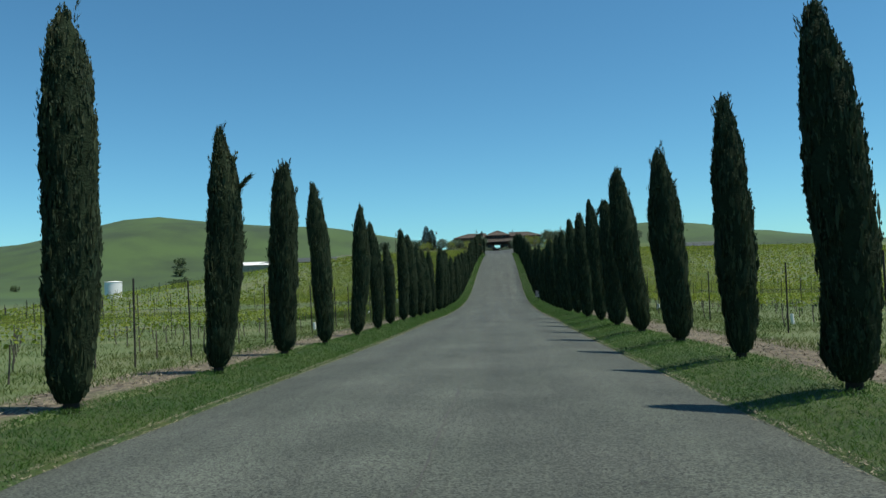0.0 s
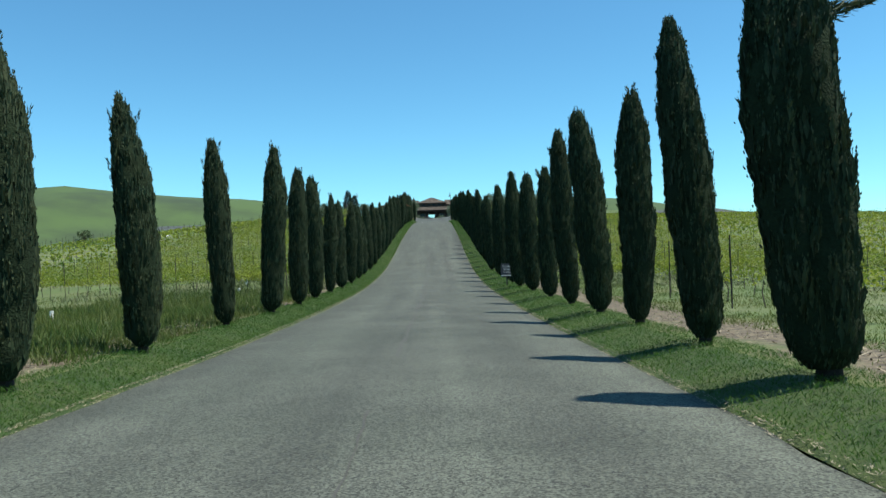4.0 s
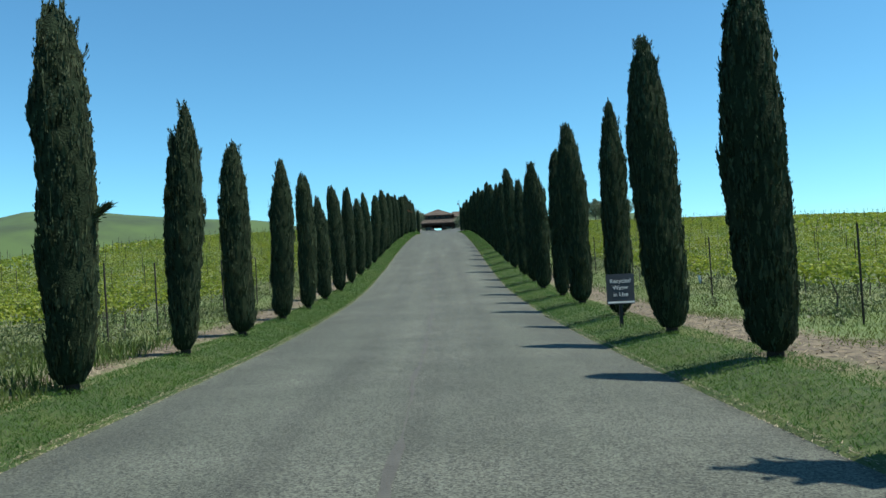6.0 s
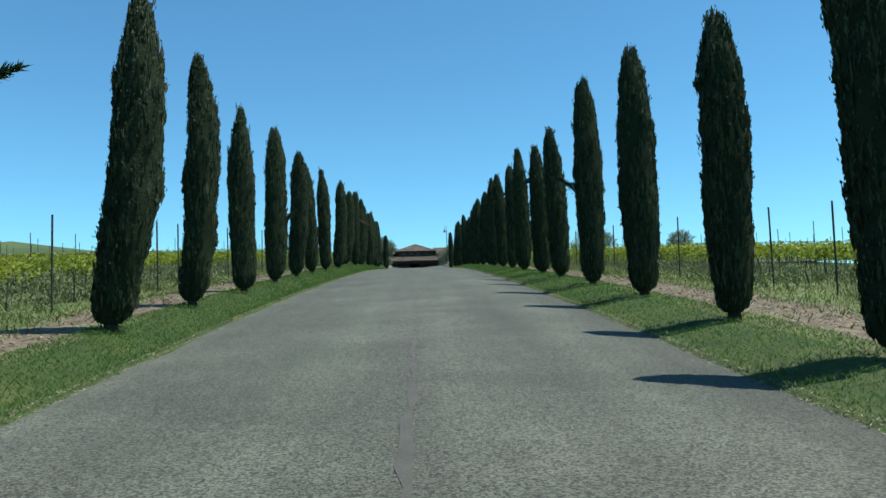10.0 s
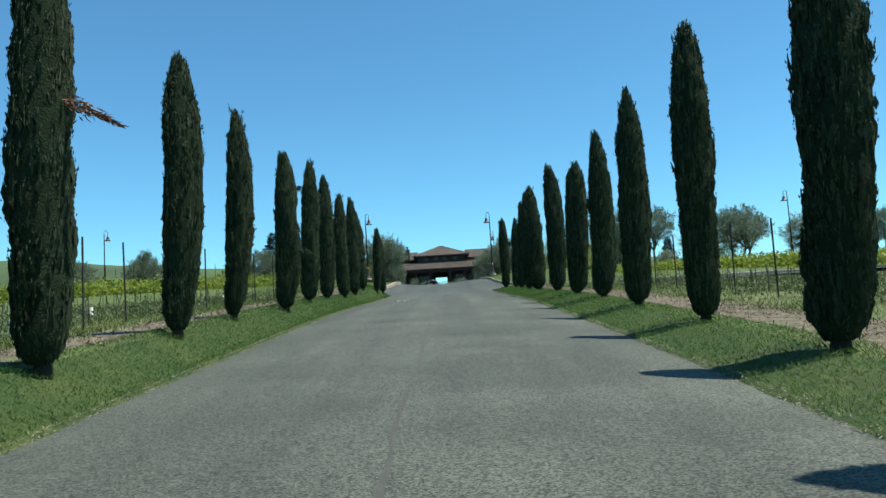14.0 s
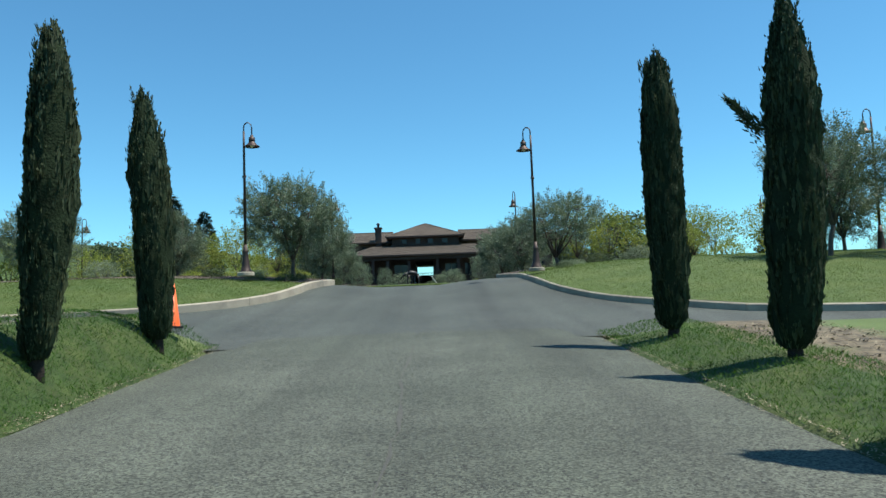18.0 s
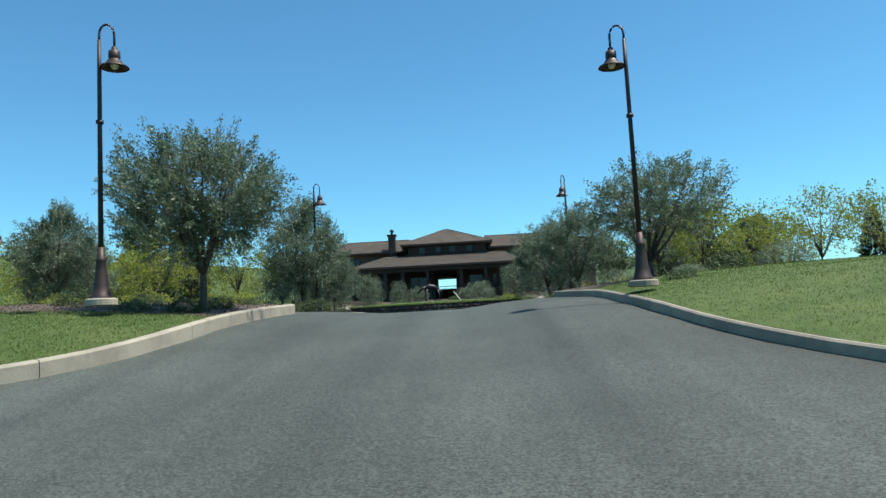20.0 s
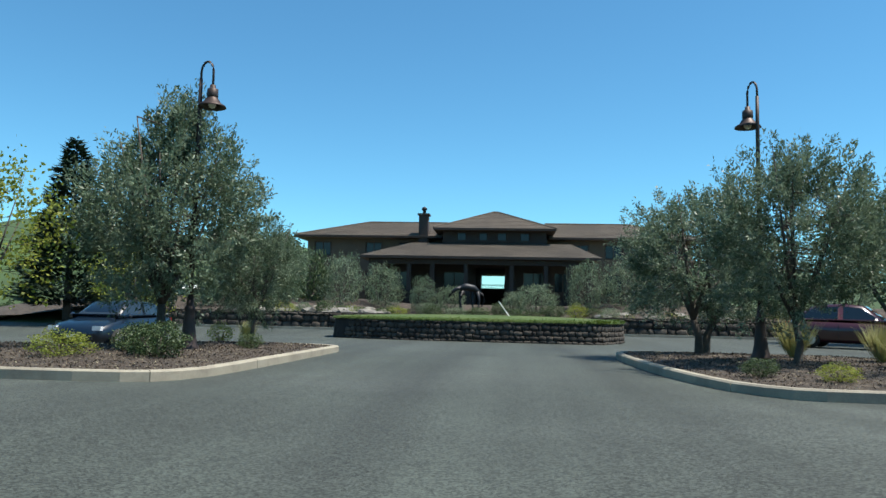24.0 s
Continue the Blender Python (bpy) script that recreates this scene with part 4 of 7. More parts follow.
def row_meshes(side, seed, lush):
    """Posts, stems, wires and leaves of one row, from the drive outwards; heights follow the fall of the ground."""
    rng = np.random.default_rng(seed)
    x0 = 6.9 if side > 0 else 7.0
    length = 66.0 if side > 0 else 26.0
    zero = side_z(side * x0)
    posts, wires, stems, near = Build(), [], Build(), []

    def gz(d):
        return side_z(side * (x0 + d)) - zero

    d = 0.0
    while d < length:
        top = 1.58 + rng.normal(0, 0.07) if d else 1.72
        lean = rng.normal(0, 0.03)
        b = Build().tube([(side * d, 0, gz(d) - 0.2), (side * d + lean, rng.normal(0, 0.03), gz(d) + top)], [0.020 if d == 0 else 0.014] * 2, 6)
        if d < 27:
            near.append(b.mesh("post", POST))
        else:
            posts.add(b.v, b.f)
        d += 5.2 + rng.normal(0, 0.1)
    for zz in (0.62, 0.98):
        wires.append(Build().tube([(side * q, 0, gz(q) + zz) for q in np.linspace(0, length, 14)], [0.0025] * 14, 3, False).mesh("wire", WIRE))
    d = 0.8
    while d < length:
        stems.tube([(side * d, 0, gz(d) - 0.1), (side * d + rng.normal(0, 0.04), rng.normal(0, 0.04), gz(d) + 0.35), (side * d + rng.normal(0, 0.05), 0, gz(d) + 0.64)], [0.020, 0.015, 0.012], 5)
        d += 1.7
    n1, n2 = int(20 * (190 if lush > 1 else 90) * lush), int((length - 20) * 15 * lush)
    dist = np.concatenate([rng.uniform(0.3, 20, n1), rng.uniform(20, length, n2)])
    size = np.concatenate([rng.uniform(0.05, 0.105, n1), rng.uniform(0.16, 0.30, n2)])
    clump = np.array([noise.noise((q * 1.1, seed * 3.0, 0)) for q in dist])
    keep = rng.uniform(-0.75, 0.6, len(dist)) < clump + 0.25
    dist, size = dist[keep], size[keep]
    n = len(dist)
    hh = (0.56 if lush > 1 else 0.52) + rng.beta(1.6, 2.2, n) * (0.46 if lush > 1 else 0.34)
    foot = np.stack([side * dist, rng.normal(0, 0.10, n), hh + np.array([gz(q) for q in dist])], 1)
    way = unit(rng, n)
    way[:, 2] = np.abs(way[:, 2]) * 0.7
    sidew = np.cross(way, unit(rng, n))
    sidew /= np.linalg.norm(sidew, axis=1)[:, None]
    leaves = cards("vine_leaves", foot, way * size[:, None], sidew * size[:, None] * 0.5, VINE)
    return near, posts.mesh("posts", POST), wires, stems.mesh("vine_wood", BARK), leaves


ROWS = {(s, k, lush): row_meshes(s, 40 + k + (9 if s > 0 else 0), lush) for s in (-1, 1) for k in range(3) for lush in (0.3, 0.8, 1.3)}
count = 0
y = -6.0
while y < 171:
    for s in (-1, 1):
        if s < 0 and 45 < y < 67:
            continue
        lush = 0.3 if y < 22 else 0.8 if y < 62 else 1.3
        near, posts, wires, stems, leaves = ROWS[(s, count % 3, lush)]
        x0 = 6.9 if s > 0 else -7.0
        off = ((count * 29) % 7 - 3) * 0.05
        root = thing("vine_row", pose(x0 + off, y, drive_z(y) + side_z(x0, y)), "row of young grapevines on wires between dark posts" if lush < 0.7 else "row of yellow-green leafing grapevines on wires between dark posts", "vine row", "rows of the vineyard")
        for i, me in enumerate(near):
            part("end_post" if i == 0 else "post", me, root)
        part("far_posts", posts, root)["kind"] = "stuff"
        for me in wires:
            part("wire", me, root)
        part("vine_wood", stems, root, "thin brown vine stems")["kind"] = "stuff"
        part("leaves", leaves, root, "fresh yellow-green vine leaves")["kind"] = "stuff"
    count += 1
    y += 2.45

# the rows go on down the hillside
far_rng = np.random.default_rng(58)
fx, fy = [], []
fp = Build()
yv = -6.0
while yv < 171:
    m = 330 if yv > 40 else 150
    fx.append(far_rng.uniform(-84, -33.2, m))
    fy.append(yv + far_rng.normal(0, 0.15, m))
    for xp in range(-83, -34, 7):
        zp = land(xp, yv)
        fp.tube([(xp, yv, zp - 0.2), (xp, yv, zp + 1.6)], [0.02, 0.02], 4)
    yv += 2.45
fx, fy = np.concatenate(fx), np.concatenate(fy)
keep = np.array([noise.noise((a * 0.35, b * 0.35, 4.0)) for a, b in zip(fx, fy)]) > far_rng.uniform(-0.6, 0.35, len(fx))
fx, fy = fx[keep], fy[keep]
fz = np.array([land(a, b) for a, b in zip(fx, fy)]) + far_rng.uniform(0.45, 0.95, len(fx))
fway = unit(far_rng, len(fx)) * 0.24
fside = np.cross(fway, unit(far_rng, len(fx)))
fside *= (0.12 / np.linalg.norm(fside, axis=1))[:, None]
solid("far_vines", cards("far_vines", np.stack([fx, fy, fz], 1), fway, fside, VINE), "rows of leafing vines further down the hillside", "vines", "stuff")
solid("far_vine_posts", fp.mesh("far_vine_posts", POST), "thin dark posts of the vine rows down the hillside", "posts", "stuff")

# ---- grass, weeds and chips ----


def strip(name, x0, x1, y0, y1, n, tall, wide, material, seed, label, category, lean=0.5, fade=None):
    rng = np.random.default_rng(seed)
    x, yv = rng.uniform(x0, x1, n), rng.uniform(y0, y1, n)
    if fade:
        keep = np.array([noise.noise((a * 0.5, b * 0.5, seed)) for a, b in zip(x, yv)]) > rng.uniform(-fade, 0.4, n)
        x, yv = x[keep], yv[keep]
    n = len(x)
    zz = np.array([drive_z(b) + max(side_z(a, b), -0.01) for a, b in zip(x, yv)]) + (0.01 if material is GRASS else -0.012)
    way = np.stack([rng.normal(0, lean, n), rng.normal(0, lean, n), np.ones(n)], 1) * rng.uniform(0.5, 1.3, n)[:, None] * tall
    sidew = np.stack([rng.normal(0, 1, n), rng.normal(0, 1, n), np.zeros(n)], 1)
    sidew = sidew / np.linalg.norm(sidew, axis=1)[:, None] * wide
    return solid(name, cards(name, np.stack([x, yv, zz], 1), way, sidew, material), label, category, "stuff")


for name_, xa, xb in (("grass_verge_soil", -4.98, ROAD_L + 0.03), ("grass_verge_soil", ROAD_R - 0.03, 3.98)):
    vb = Build()
    cut = [xa + (xb - xa) * q for q in ((0, 0.2, 0.4, 0.55, 0.65, 0.72, 0.79, 0.86, 0.93, 1.0) if xa < 0 else (0, 0.07, 0.14, 0.21, 0.28, 0.35, 0.45, 0.6, 0.8, 1.0))]
    along_ = [-20 + 1.0 * i for i in range(197)] + [176.62]
    vb.v = [(x + 0.05 * noise.noise((x * 2, y * 0.8, 5.0)) * (1 if i in (0, 9) else 0), y, drive_z(y) + (side_z(x, y) - 0.022 if i not in (0, 9) else side_z(x, y) - 0.05 if (i == 0) == (xa < 0) else -0.038)) for y in along_ for i, x in enumerate(cut)]
    vb.v[-10:] = [(x, y, z - 0.35) for x, y, z in vb.v[-10:]]
    vb.f = [(j * 10 + i, j * 10 + i + 1, (j + 1) * 10 + i + 1, (j + 1) * 10 + i) for j in range(197) for i in range(9)]
    solid("grass_verge", vb.mesh(name_, LAWN, True), "turf of the grass verge beside the drive", "grass")
strip("grass_verge", -4.95, ROAD_L + 0.02, -12, 177, 310000, 0.042, 0.0042, GRASS, 1, "short mown green grass along the drive", "grass", 0.95)
strip("grass_verge", ROAD_R - 0.02, 3.95, -12, 177, 310000, 0.042, 0.0042, GRASS, 2, "short mown green grass along the drive", "grass", 0.95)
for xa_, xb_, sd_ in ((-4.9, ROAD_L - 0.02, 51), (ROAD_R + 0.02, 3.9, 52)):
    strip("grass_verge", xa_, xb_, -12, 177, 26000, 0.055, 0.006, GRASS, sd_, "longer green grass blades standing out of the verge", "grass", 0.7, 0.5)
strip("field_weeds", -19, -5.6, -10, 172, 140000, 0.11, 0.009, WEEDS, 3, "uneven green weeds between the vine rows", "weeds", 0.5, 0.5)
strip("field_weeds", 4.9, 19, -10, 172, 140000, 0.11, 0.009, WEEDS, 4, "uneven green weeds between the vine rows", "weeds", 0.5, 0.5)
strip("near_weeds", -9.2, -6.0, -8, 172, 110000, 0.085, 0.0065, WEEDS, 41, "thick green weeds at the ends of the vine rows", "weeds", 0.7, 0.7)
strip("near_weeds", 5.0, 9.4, -8, 172, 150000, 0.085, 0.0065, WEEDS, 42, "thick green weeds at the ends of the vine rows", "weeds", 0.7, 0.7)
strip("tall_grass", -13.5, -5.3, 43, 67.5, 46000, 0.30, 0.009, WEEDS, 31, "tall uncut wild grass in the gap of the vineyard", "grass", 0.35, 0.6)
strip("tall_grass", -5.5, -4.8, 43, 62, 5000, 0.16, 0.009, WEEDS, 32, "tall uncut wild grass in the gap of the vineyard", "grass", 0.45, 0.5)
strip("rank_weeds", -17, -7.3, 62, 172, 30000, 0.26, 0.012, RANK, 33, "knee-high grey-green weeds under the vines", "weeds", 0.5, 0.35)
strip("rank_weeds", 7.4, 17, 62, 172, 26000, 0.22, 0.012, RANK, 34, "knee-high grey-green weeds under the vines", "weeds", 0.5, 0.3)


def weed_clumps(x0, x1, y0, y1, count, tall, seed, label):
    """Leafy weeds in loose clumps, thicker in some stretches than in others."""
    rng = np.random.default_rng(seed)
    x, yv = rng.uniform(x0, x1, count), rng.uniform(y0, y1, count)
    keep = np.array([noise.noise((a * 0.35, b * 0.22, seed)) for a, b in zip(x, yv)]) > rng.uniform(-0.7, 0.35, count)
    x, yv = x[keep], yv[keep]
    m, per = len(x), 46
    size = rng.uniform(0.5, 1.25, m)
    zz = np.array([drive_z(b) + side_z(a, b) for a, b in zip(x, yv)])
    d = unit(rng, m * per).reshape(m, per, 3) * (rng.uniform(0.2, 1.0, (m, per)) ** 0.5)[..., None]
    foot = np.stack([x[:, None] + d[..., 0] * 0.30 * size[:, None], yv[:, None] + d[..., 1] * 0.30 * size[:, None], zz[:, None] + (np.abs(d[..., 2]) + 0.04) * tall * size[:, None]], -1).reshape(-1, 3)
    way = unit(rng, m * per) * 0.8 + np.array([0, 0, 0.5])
    side = np.cross(way, unit(rng, m * per))
    side /= np.linalg.norm(side, axis=1)[:, None]
    ln = rng.uniform(0.04, 0.085, m * per)
    return solid("leafy_weeds", cards("leafy_weeds", foot, way * ln[:, None], side * (ln * 0.34)[:, None], RANK), label, "weeds", "stuff")


weed_clumps(-13.0, -6.5, 62, 173, 1500, 0.42, 61, "knee-high leafy grey-green weeds under the vines")
weed_clumps(6.2, 13.0, 62, 173, 1500, 0.32, 62, "knee-high leafy grey-green weeds under the vines")
strip("soil_weeds", -6.5, -4.9, -8, 176, 17000, 0.055, 0.006, WEEDS, 35, "small weeds scattered on the bare soil", "weeds", 0.7, 0.1)
strip("soil_weeds", 3.9, 5.7, -8, 176, 17000, 0.055, 0.006, WEEDS, 36, "small weeds scattered on the bare soil", "weeds", 0.7, 0.1)
strip("dark_litter", -6.6, -4.9, -8, 176, 24000, 0.045, 0.0055, LITTER, 37, "dark twigs and fallen cypress sprays on bare soil", "litter", 2.5, 0.3)
strip("dark_litter", 3.9, 5.8, -8, 176, 24000, 0.045, 0.0055, LITTER, 38, "dark twigs and fallen cypress sprays on bare soil", "litter", 2.5, 0.3)
strip("edge_grit", ROAD_L - 0.09, ROAD_L + 0.05, -12, 177, 26000, 0.013, 0.006, STRAW, 15, "pale grit and dry straw at the asphalt edge", "grit", 2.5)
strip("edge_grit", ROAD_R - 0.05, ROAD_R + 0.09, -12, 177, 22000, 0.013, 0.006, STRAW, 16, "pale grit and dry straw at the asphalt edge", "grit", 2.5)
strip("wood_chips", -6.6, -4.9, -10, 176, 34000, 0.04, 0.014, CHIP, 5, "pale straw and wood chips on bare soil", "wood chips", 2.5, 0.5)
strip("wood_chips", 3.9, 5.7, -10, 176, 36000, 0.04, 0.014, CHIP, 6, "pale straw and wood chips on bare soil", "wood chips", 2.5, 0.5)

# ---- broad trees ----


def tree_meshes(seed, height, spread, stem, leaf, size, n, material, trunks=1, low=0.32, squash=0.8):
    rng = np.random.default_rng(seed)
    wood = Build()
    tips = []
    for k in range(trunks):
        a0 = rng.uniform(0, 6.28)
        foot = Vector((0.12 * k * math.cos(a0), 0.12 * k * math.sin(a0), -0.15))
        fork = foot + Vector((rng.normal(0, 0.12), rng.normal(0, 0.12), height * low + 0.15))
        wood.tube([foot, foot.lerp(fork, 0.12), foot.lerp(fork, 0.6) + Vector((rng.normal(0, 0.04), rng.normal(0, 0.04), 0)), fork], [stem * 1.5, stem, stem * 0.8, stem * 0.7], 9)
        for b in range(5 if trunks == 1 else 3):
            a = 2 * math.pi * b / 5 + rng.uniform(-0.4, 0.4)
            reach = spread * rng.uniform(0.45, 0.75)
            end = fork + Vector((math.cos(a) * reach, math.sin(a) * reach, height * rng.uniform(0.22, 0.5)))
            knee = fork.lerp(end, 0.5) + Vector((0, 0, -0.12))
            wood.tube([fork, knee, end], [stem * 0.55, stem * 0.38, stem * 0.14], 6)
            tips.append(end)
            for c in range(3):
                tip = knee.lerp(end, rng.uniform(0.2, 0.9)) + Vector((rng.normal(0, spread * 0.3), rng.normal(0, spread * 0.3), rng.uniform(0.1, 0.32) * height))
                wood.tube([knee.lerp(end, 0.4), tip], [stem * 0.22, stem * 0.06], 5)
                tips.append(tip)
    centre = Vector((0, 0, height * (low + (1 - low) * 0.52)))
    for i in range(20):
        d = unit(rng, 1)[0]
        tips.append(centre + Vector((d[0] * spread * 0.75, d[1] * spread * 0.75, d[2] * height * (1 - low) * 0.46)))
    feet, rad = [], []
    for t in tips:
        m = int(n / len(tips))
        r = spread * rng.uniform(0.24, 0.42)
        p = unit(rng, m) * (r * rng.uniform(0.35, 1.05, m) ** 0.6)[:, None]
        p[:, 2] *= squash
        feet.append(p + np.array(t))
    foot = np.concatenate(feet)
    foot = foot[(foot[:, 2] > height * low * 0.75) & (foot[:, 2] < height * 1.02)]
    m = len(foot)
    way = unit(rng, m)
    way[:, 2] = way[:, 2] * 0.6 + 0.25
    side = np.cross(way, unit(rng, m))
    side /= np.linalg.norm(side, axis=1)[:, None]
    length = rng.uniform(0.6, 1.4, m) * size
    return wood.mesh("wood", BARK, True), cards("leaves", foot, way * length[:, None], side * (length * leaf)[:, None], material)


def shoot_tree(seed, height, spread, stem, shoots, per, size, leaf, material, stems=1, low=0.22, peak=0.0, reach=0.42, parts_at=0.0):
    """A tree of curving limbs whose twigs carry narrow leaves; peak draws the crown up to a point."""
    rng = np.random.default_rng(seed)
    wood = Build()
    centre = np.array([0.0, 0.0, height * (low + (1 - low) * 0.47)])
    half = np.array([spread, spread, height * (1 - low) * 0.5])
    forks = []
    for k in range(stems):
        a0 = 2 * math.pi * k / max(stems, 1) + rng.uniform(0, 1)
        off = 0.16 * (stems > 1)
        foot = Vector((off * math.cos(a0), off * math.sin(a0), -0.15))
        fork = Vector((2.6 * off * math.cos(a0) + rng.normal(0, 0.06), 2.6 * off * math.sin(a0) + rng.normal(0, 0.06), height * (parts_at or low)))
        wood.tube([foot, foot.lerp(fork, 0.12), foot.lerp(fork, 0.6) + Vector((rng.normal(0, 0.04), rng.normal(0, 0.04), 0)), fork], [stem * 1.6, stem * 1.05, stem * 0.85, stem * 0.75], 9)
        forks.append(fork)
    limbs = []
    for b in range(9):
        fork = forks[b % stems]
        d = unit(rng, 1)[0]
        d[2] = abs(d[2]) * 0.8 + 0.25
        a = 2 * math.pi * b / 9 + rng.uniform(-0.3, 0.3)
        end = Vector((math.cos(a) * spread * rng.uniform(0.35, 0.75), math.sin(a) * spread * rng.uniform(0.35, 0.75), height * rng.uniform(0.62, 0.92)))
        if b == 0:
            end = Vector((0.05, 0.0, height * 0.93))
        knee = fork.lerp(end, 0.45) + Vector((0, 0, -0.05 * height * rng.uniform(0.2, 1)))
        wood.tube([fork, knee, end], [stem * 0.6, stem * 0.36, stem * 0.10], 6)
        limbs.append((fork, knee, end))
    feet, along, across = [], [], []
    for i in range(shoots):
        d = unit(rng, 1)[0]
        if noise.noise((d[0] * 2.6 + seed * 3.1, d[1] * 2.6, d[2] * 2.6)) < -0.22 and rng.uniform() < 0.85:
            continue
        lump = 1.0 + 0.42 * noise.noise((d[0] * 1.9 + seed, d[1] * 1.9, d[2] * 1.9))
        r = rng.uniform(0.25, 1.0) ** 0.55 * lump * 0.86
        if peak and d[2] > 0:
            d[:2] *= 1 - peak * d[2] ** 0.8
        p = centre + d * half * r
        out = d + np.array([0, 0, 0.75]) + rng.normal(0, 0.35, 3)
        out /= np.linalg.norm(out)
        ln = reach * rng.uniform(0.6, 1.3)
        q = p + out * ln
        if i % 7 == 0:
            f, kn, e = limbs[int(rng.integers(0, 9))]
            near = min((kn.lerp(e, t) for t in (0, 0.25, 0.5, 0.75, 1)), key=lambda v: (v - Vector(p)).length)
            wood.tube([near, near.lerp(Vector(p), 0.5) + Vector((0, 0, -0.04)), Vector(p), Vector(q)], [stem * 0.16, stem * 0.11, stem * 0.07, stem * 0.02], 4, False)
        t = rng.uniform(0, 1, per)
        foot = p + out * ln * t[:, None] + rng.normal(0, ln * 0.17, (per, 3)) * (1.1 - 0.7 * t)[:, None]
        way = out * 0.75 + unit(rng, per) * 0.8
        way /= np.linalg.norm(way, axis=1)[:, None]
        side = np.cross(way, unit(rng, per))
        side /= np.linalg.norm(side, axis=1)[:, None]
        length = rng.uniform(0.65, 1.35, per) * size
        feet.append(foot)
        along.append(way * length[:, None])
        across.append(side * (length * leaf)[:, None])
    return wood.mesh("wood", BARK, True), cards("leaves", np.concatenate(feet), np.concatenate(along), np.concatenate(across), material)


OLIVES = [shoot_tree(60, 3.4, 1.65, 0.07, 700, 75, 0.066, 0.17, OLIVE, 1, 0.20), shoot_tree(61, 3.4, 1.6, 0.085, 560, 75, 0.066, 0.17, OLIVE, 2, 0.20), shoot_tree(62, 3.4, 1.5, 0.08, 820, 75, 0.064, 0.17, OLIVE, 1, 0.18, 0.55), shoot_tree(63, 3.4, 1.75, 0.085, 560, 75, 0.066, 0.17, OLIVE, 1, 0.40, 0.0, 0.42, 0.23), shoot_tree(64, 3.4, 1.65, 0.08, 900, 75, 0.064, 0.17, OLIVE, 1, 0.27, 0.0, 0.42, 0.2)]
SAPLINGS = [shoot_tree(70 + i, 3.2, 1.3, 0.042, 300, 14, 0.07, 0.34, SPRING, 1, 0.28, 0.0, 0.5) for i in range(2)]


def planted(name, meshes, x, y, z, s, turn, label, category, group, wide=1.0):
    root = thing(name, pose(x, y, z, 0, 0, turn), label, category, group)
    m = Matrix.Diagonal((s * wide, s * wide, s, 1))
    part("trunk", meshes[0], root, "grey-brown trunk and limbs", m)
    part("crown", meshes[1], root, "", m)
    return root


OL = "silvery grey-green olive tree with a loose crown"
OLIVES_NEAR = [
        (-5.15, 190.6, 8.47, 1.06, 4, 40, 1.0), (-15.5, 193.5, 8.6, 1.0, 0, 120, 1.0), (-11.0, 196, 8.7, 0.9, 2, 60, 1.0), (5.05, 195.2, 8.45, 1.0, 3, 200, 1.06),
        (-6.35, 206.0, 8.5, 1.40, 2, 10, 0.90), (-5.6, 208.4, 8.5, 0.84, 0, 250, 0.85), (4.2, 210.0, 8.5, 1.12, 1, 20, 1.05), (4.75, 205.9, 8.5, 1.16, 0, 140, 0.9), (9.2, 208.6, 8.45, 0.95, 3, 80, 0.95)]
OLIVES_FAR = [
        (-13.5, 201.0, 8.35, 0.95, 1, 80, 1.0), (12.0, 187.3, 8.45, 1.24, 3, 15, 0.8), (14.2, 190.5, 8.5, 1.2, 2, 95, 0.8), (15.2, 187, 8.5, 1.18, 3, 130, 0.85), (22.2, 189, 8.5, 1.25, 1, 310, 1.0), (24.5, 193, 8.5, 1.2, 3, 20, 1.0), (28, 187, 8.4, 1.1, 2, 45, 1.1), (31, 196, 8.4, 1.25, 1, 60, 1.1), (34, 189, 8.4, 1.1, 0, 200, 1.0),
        (-24, 190, 8.5, 1.0, 2, 10, 1.1), (-31, 193, 8.5, 1.0, 1, 70, 1.1)]
for x, y, z, s, k, turn, wide in OLIVES_NEAR + OLIVES_FAR:
    planted("olive_tree", OLIVES[k], x, y, z, s, turn, OL, "tree", "olive trees round the car park", wide)

SP = "slender young tree with fresh yellow-green leaves"
for x, y, s, k in [(-8.6, 204.0, 1.0, 0), (-10.4, 204.3, 0.95, 1), (-12.2, 203.7, 0.9, 0), (-14.0, 205.5, 1.05, 1), (-12.5, 216.5, 1.1, 0), (-21.5, 209, 1.2, 1), (13.6, 209.5, 1.3, 0), (9.3, 204.3, 1.2, 1), (14.2, 205, 1.2, 0), (7.4, 203.8, 1.25, 1), (12.8, 198.6, 0.9, 1), (18.2, 204.5, 1.3, 0),
                   (-20, 201, 1.0, 1), (-26, 204, 1.1, 0), (-9.2, 198.6, 0.95, 1), (-13.5, 199, 0.9, 0), (22, 199, 1.1, 1), (26, 203, 1.2, 0), (-22.5, 214, 1.2, 0), (16.5, 213, 1.2, 1)]:
    planted("young_tree", SAPLINGS[k], x, y, lot_z(x, y) + (0.2 if 202.5 < y < 205.3 and abs(x) < 18 else 0.0), s, (x * 53) % 360, SP, "tree", "young trees in the car park")


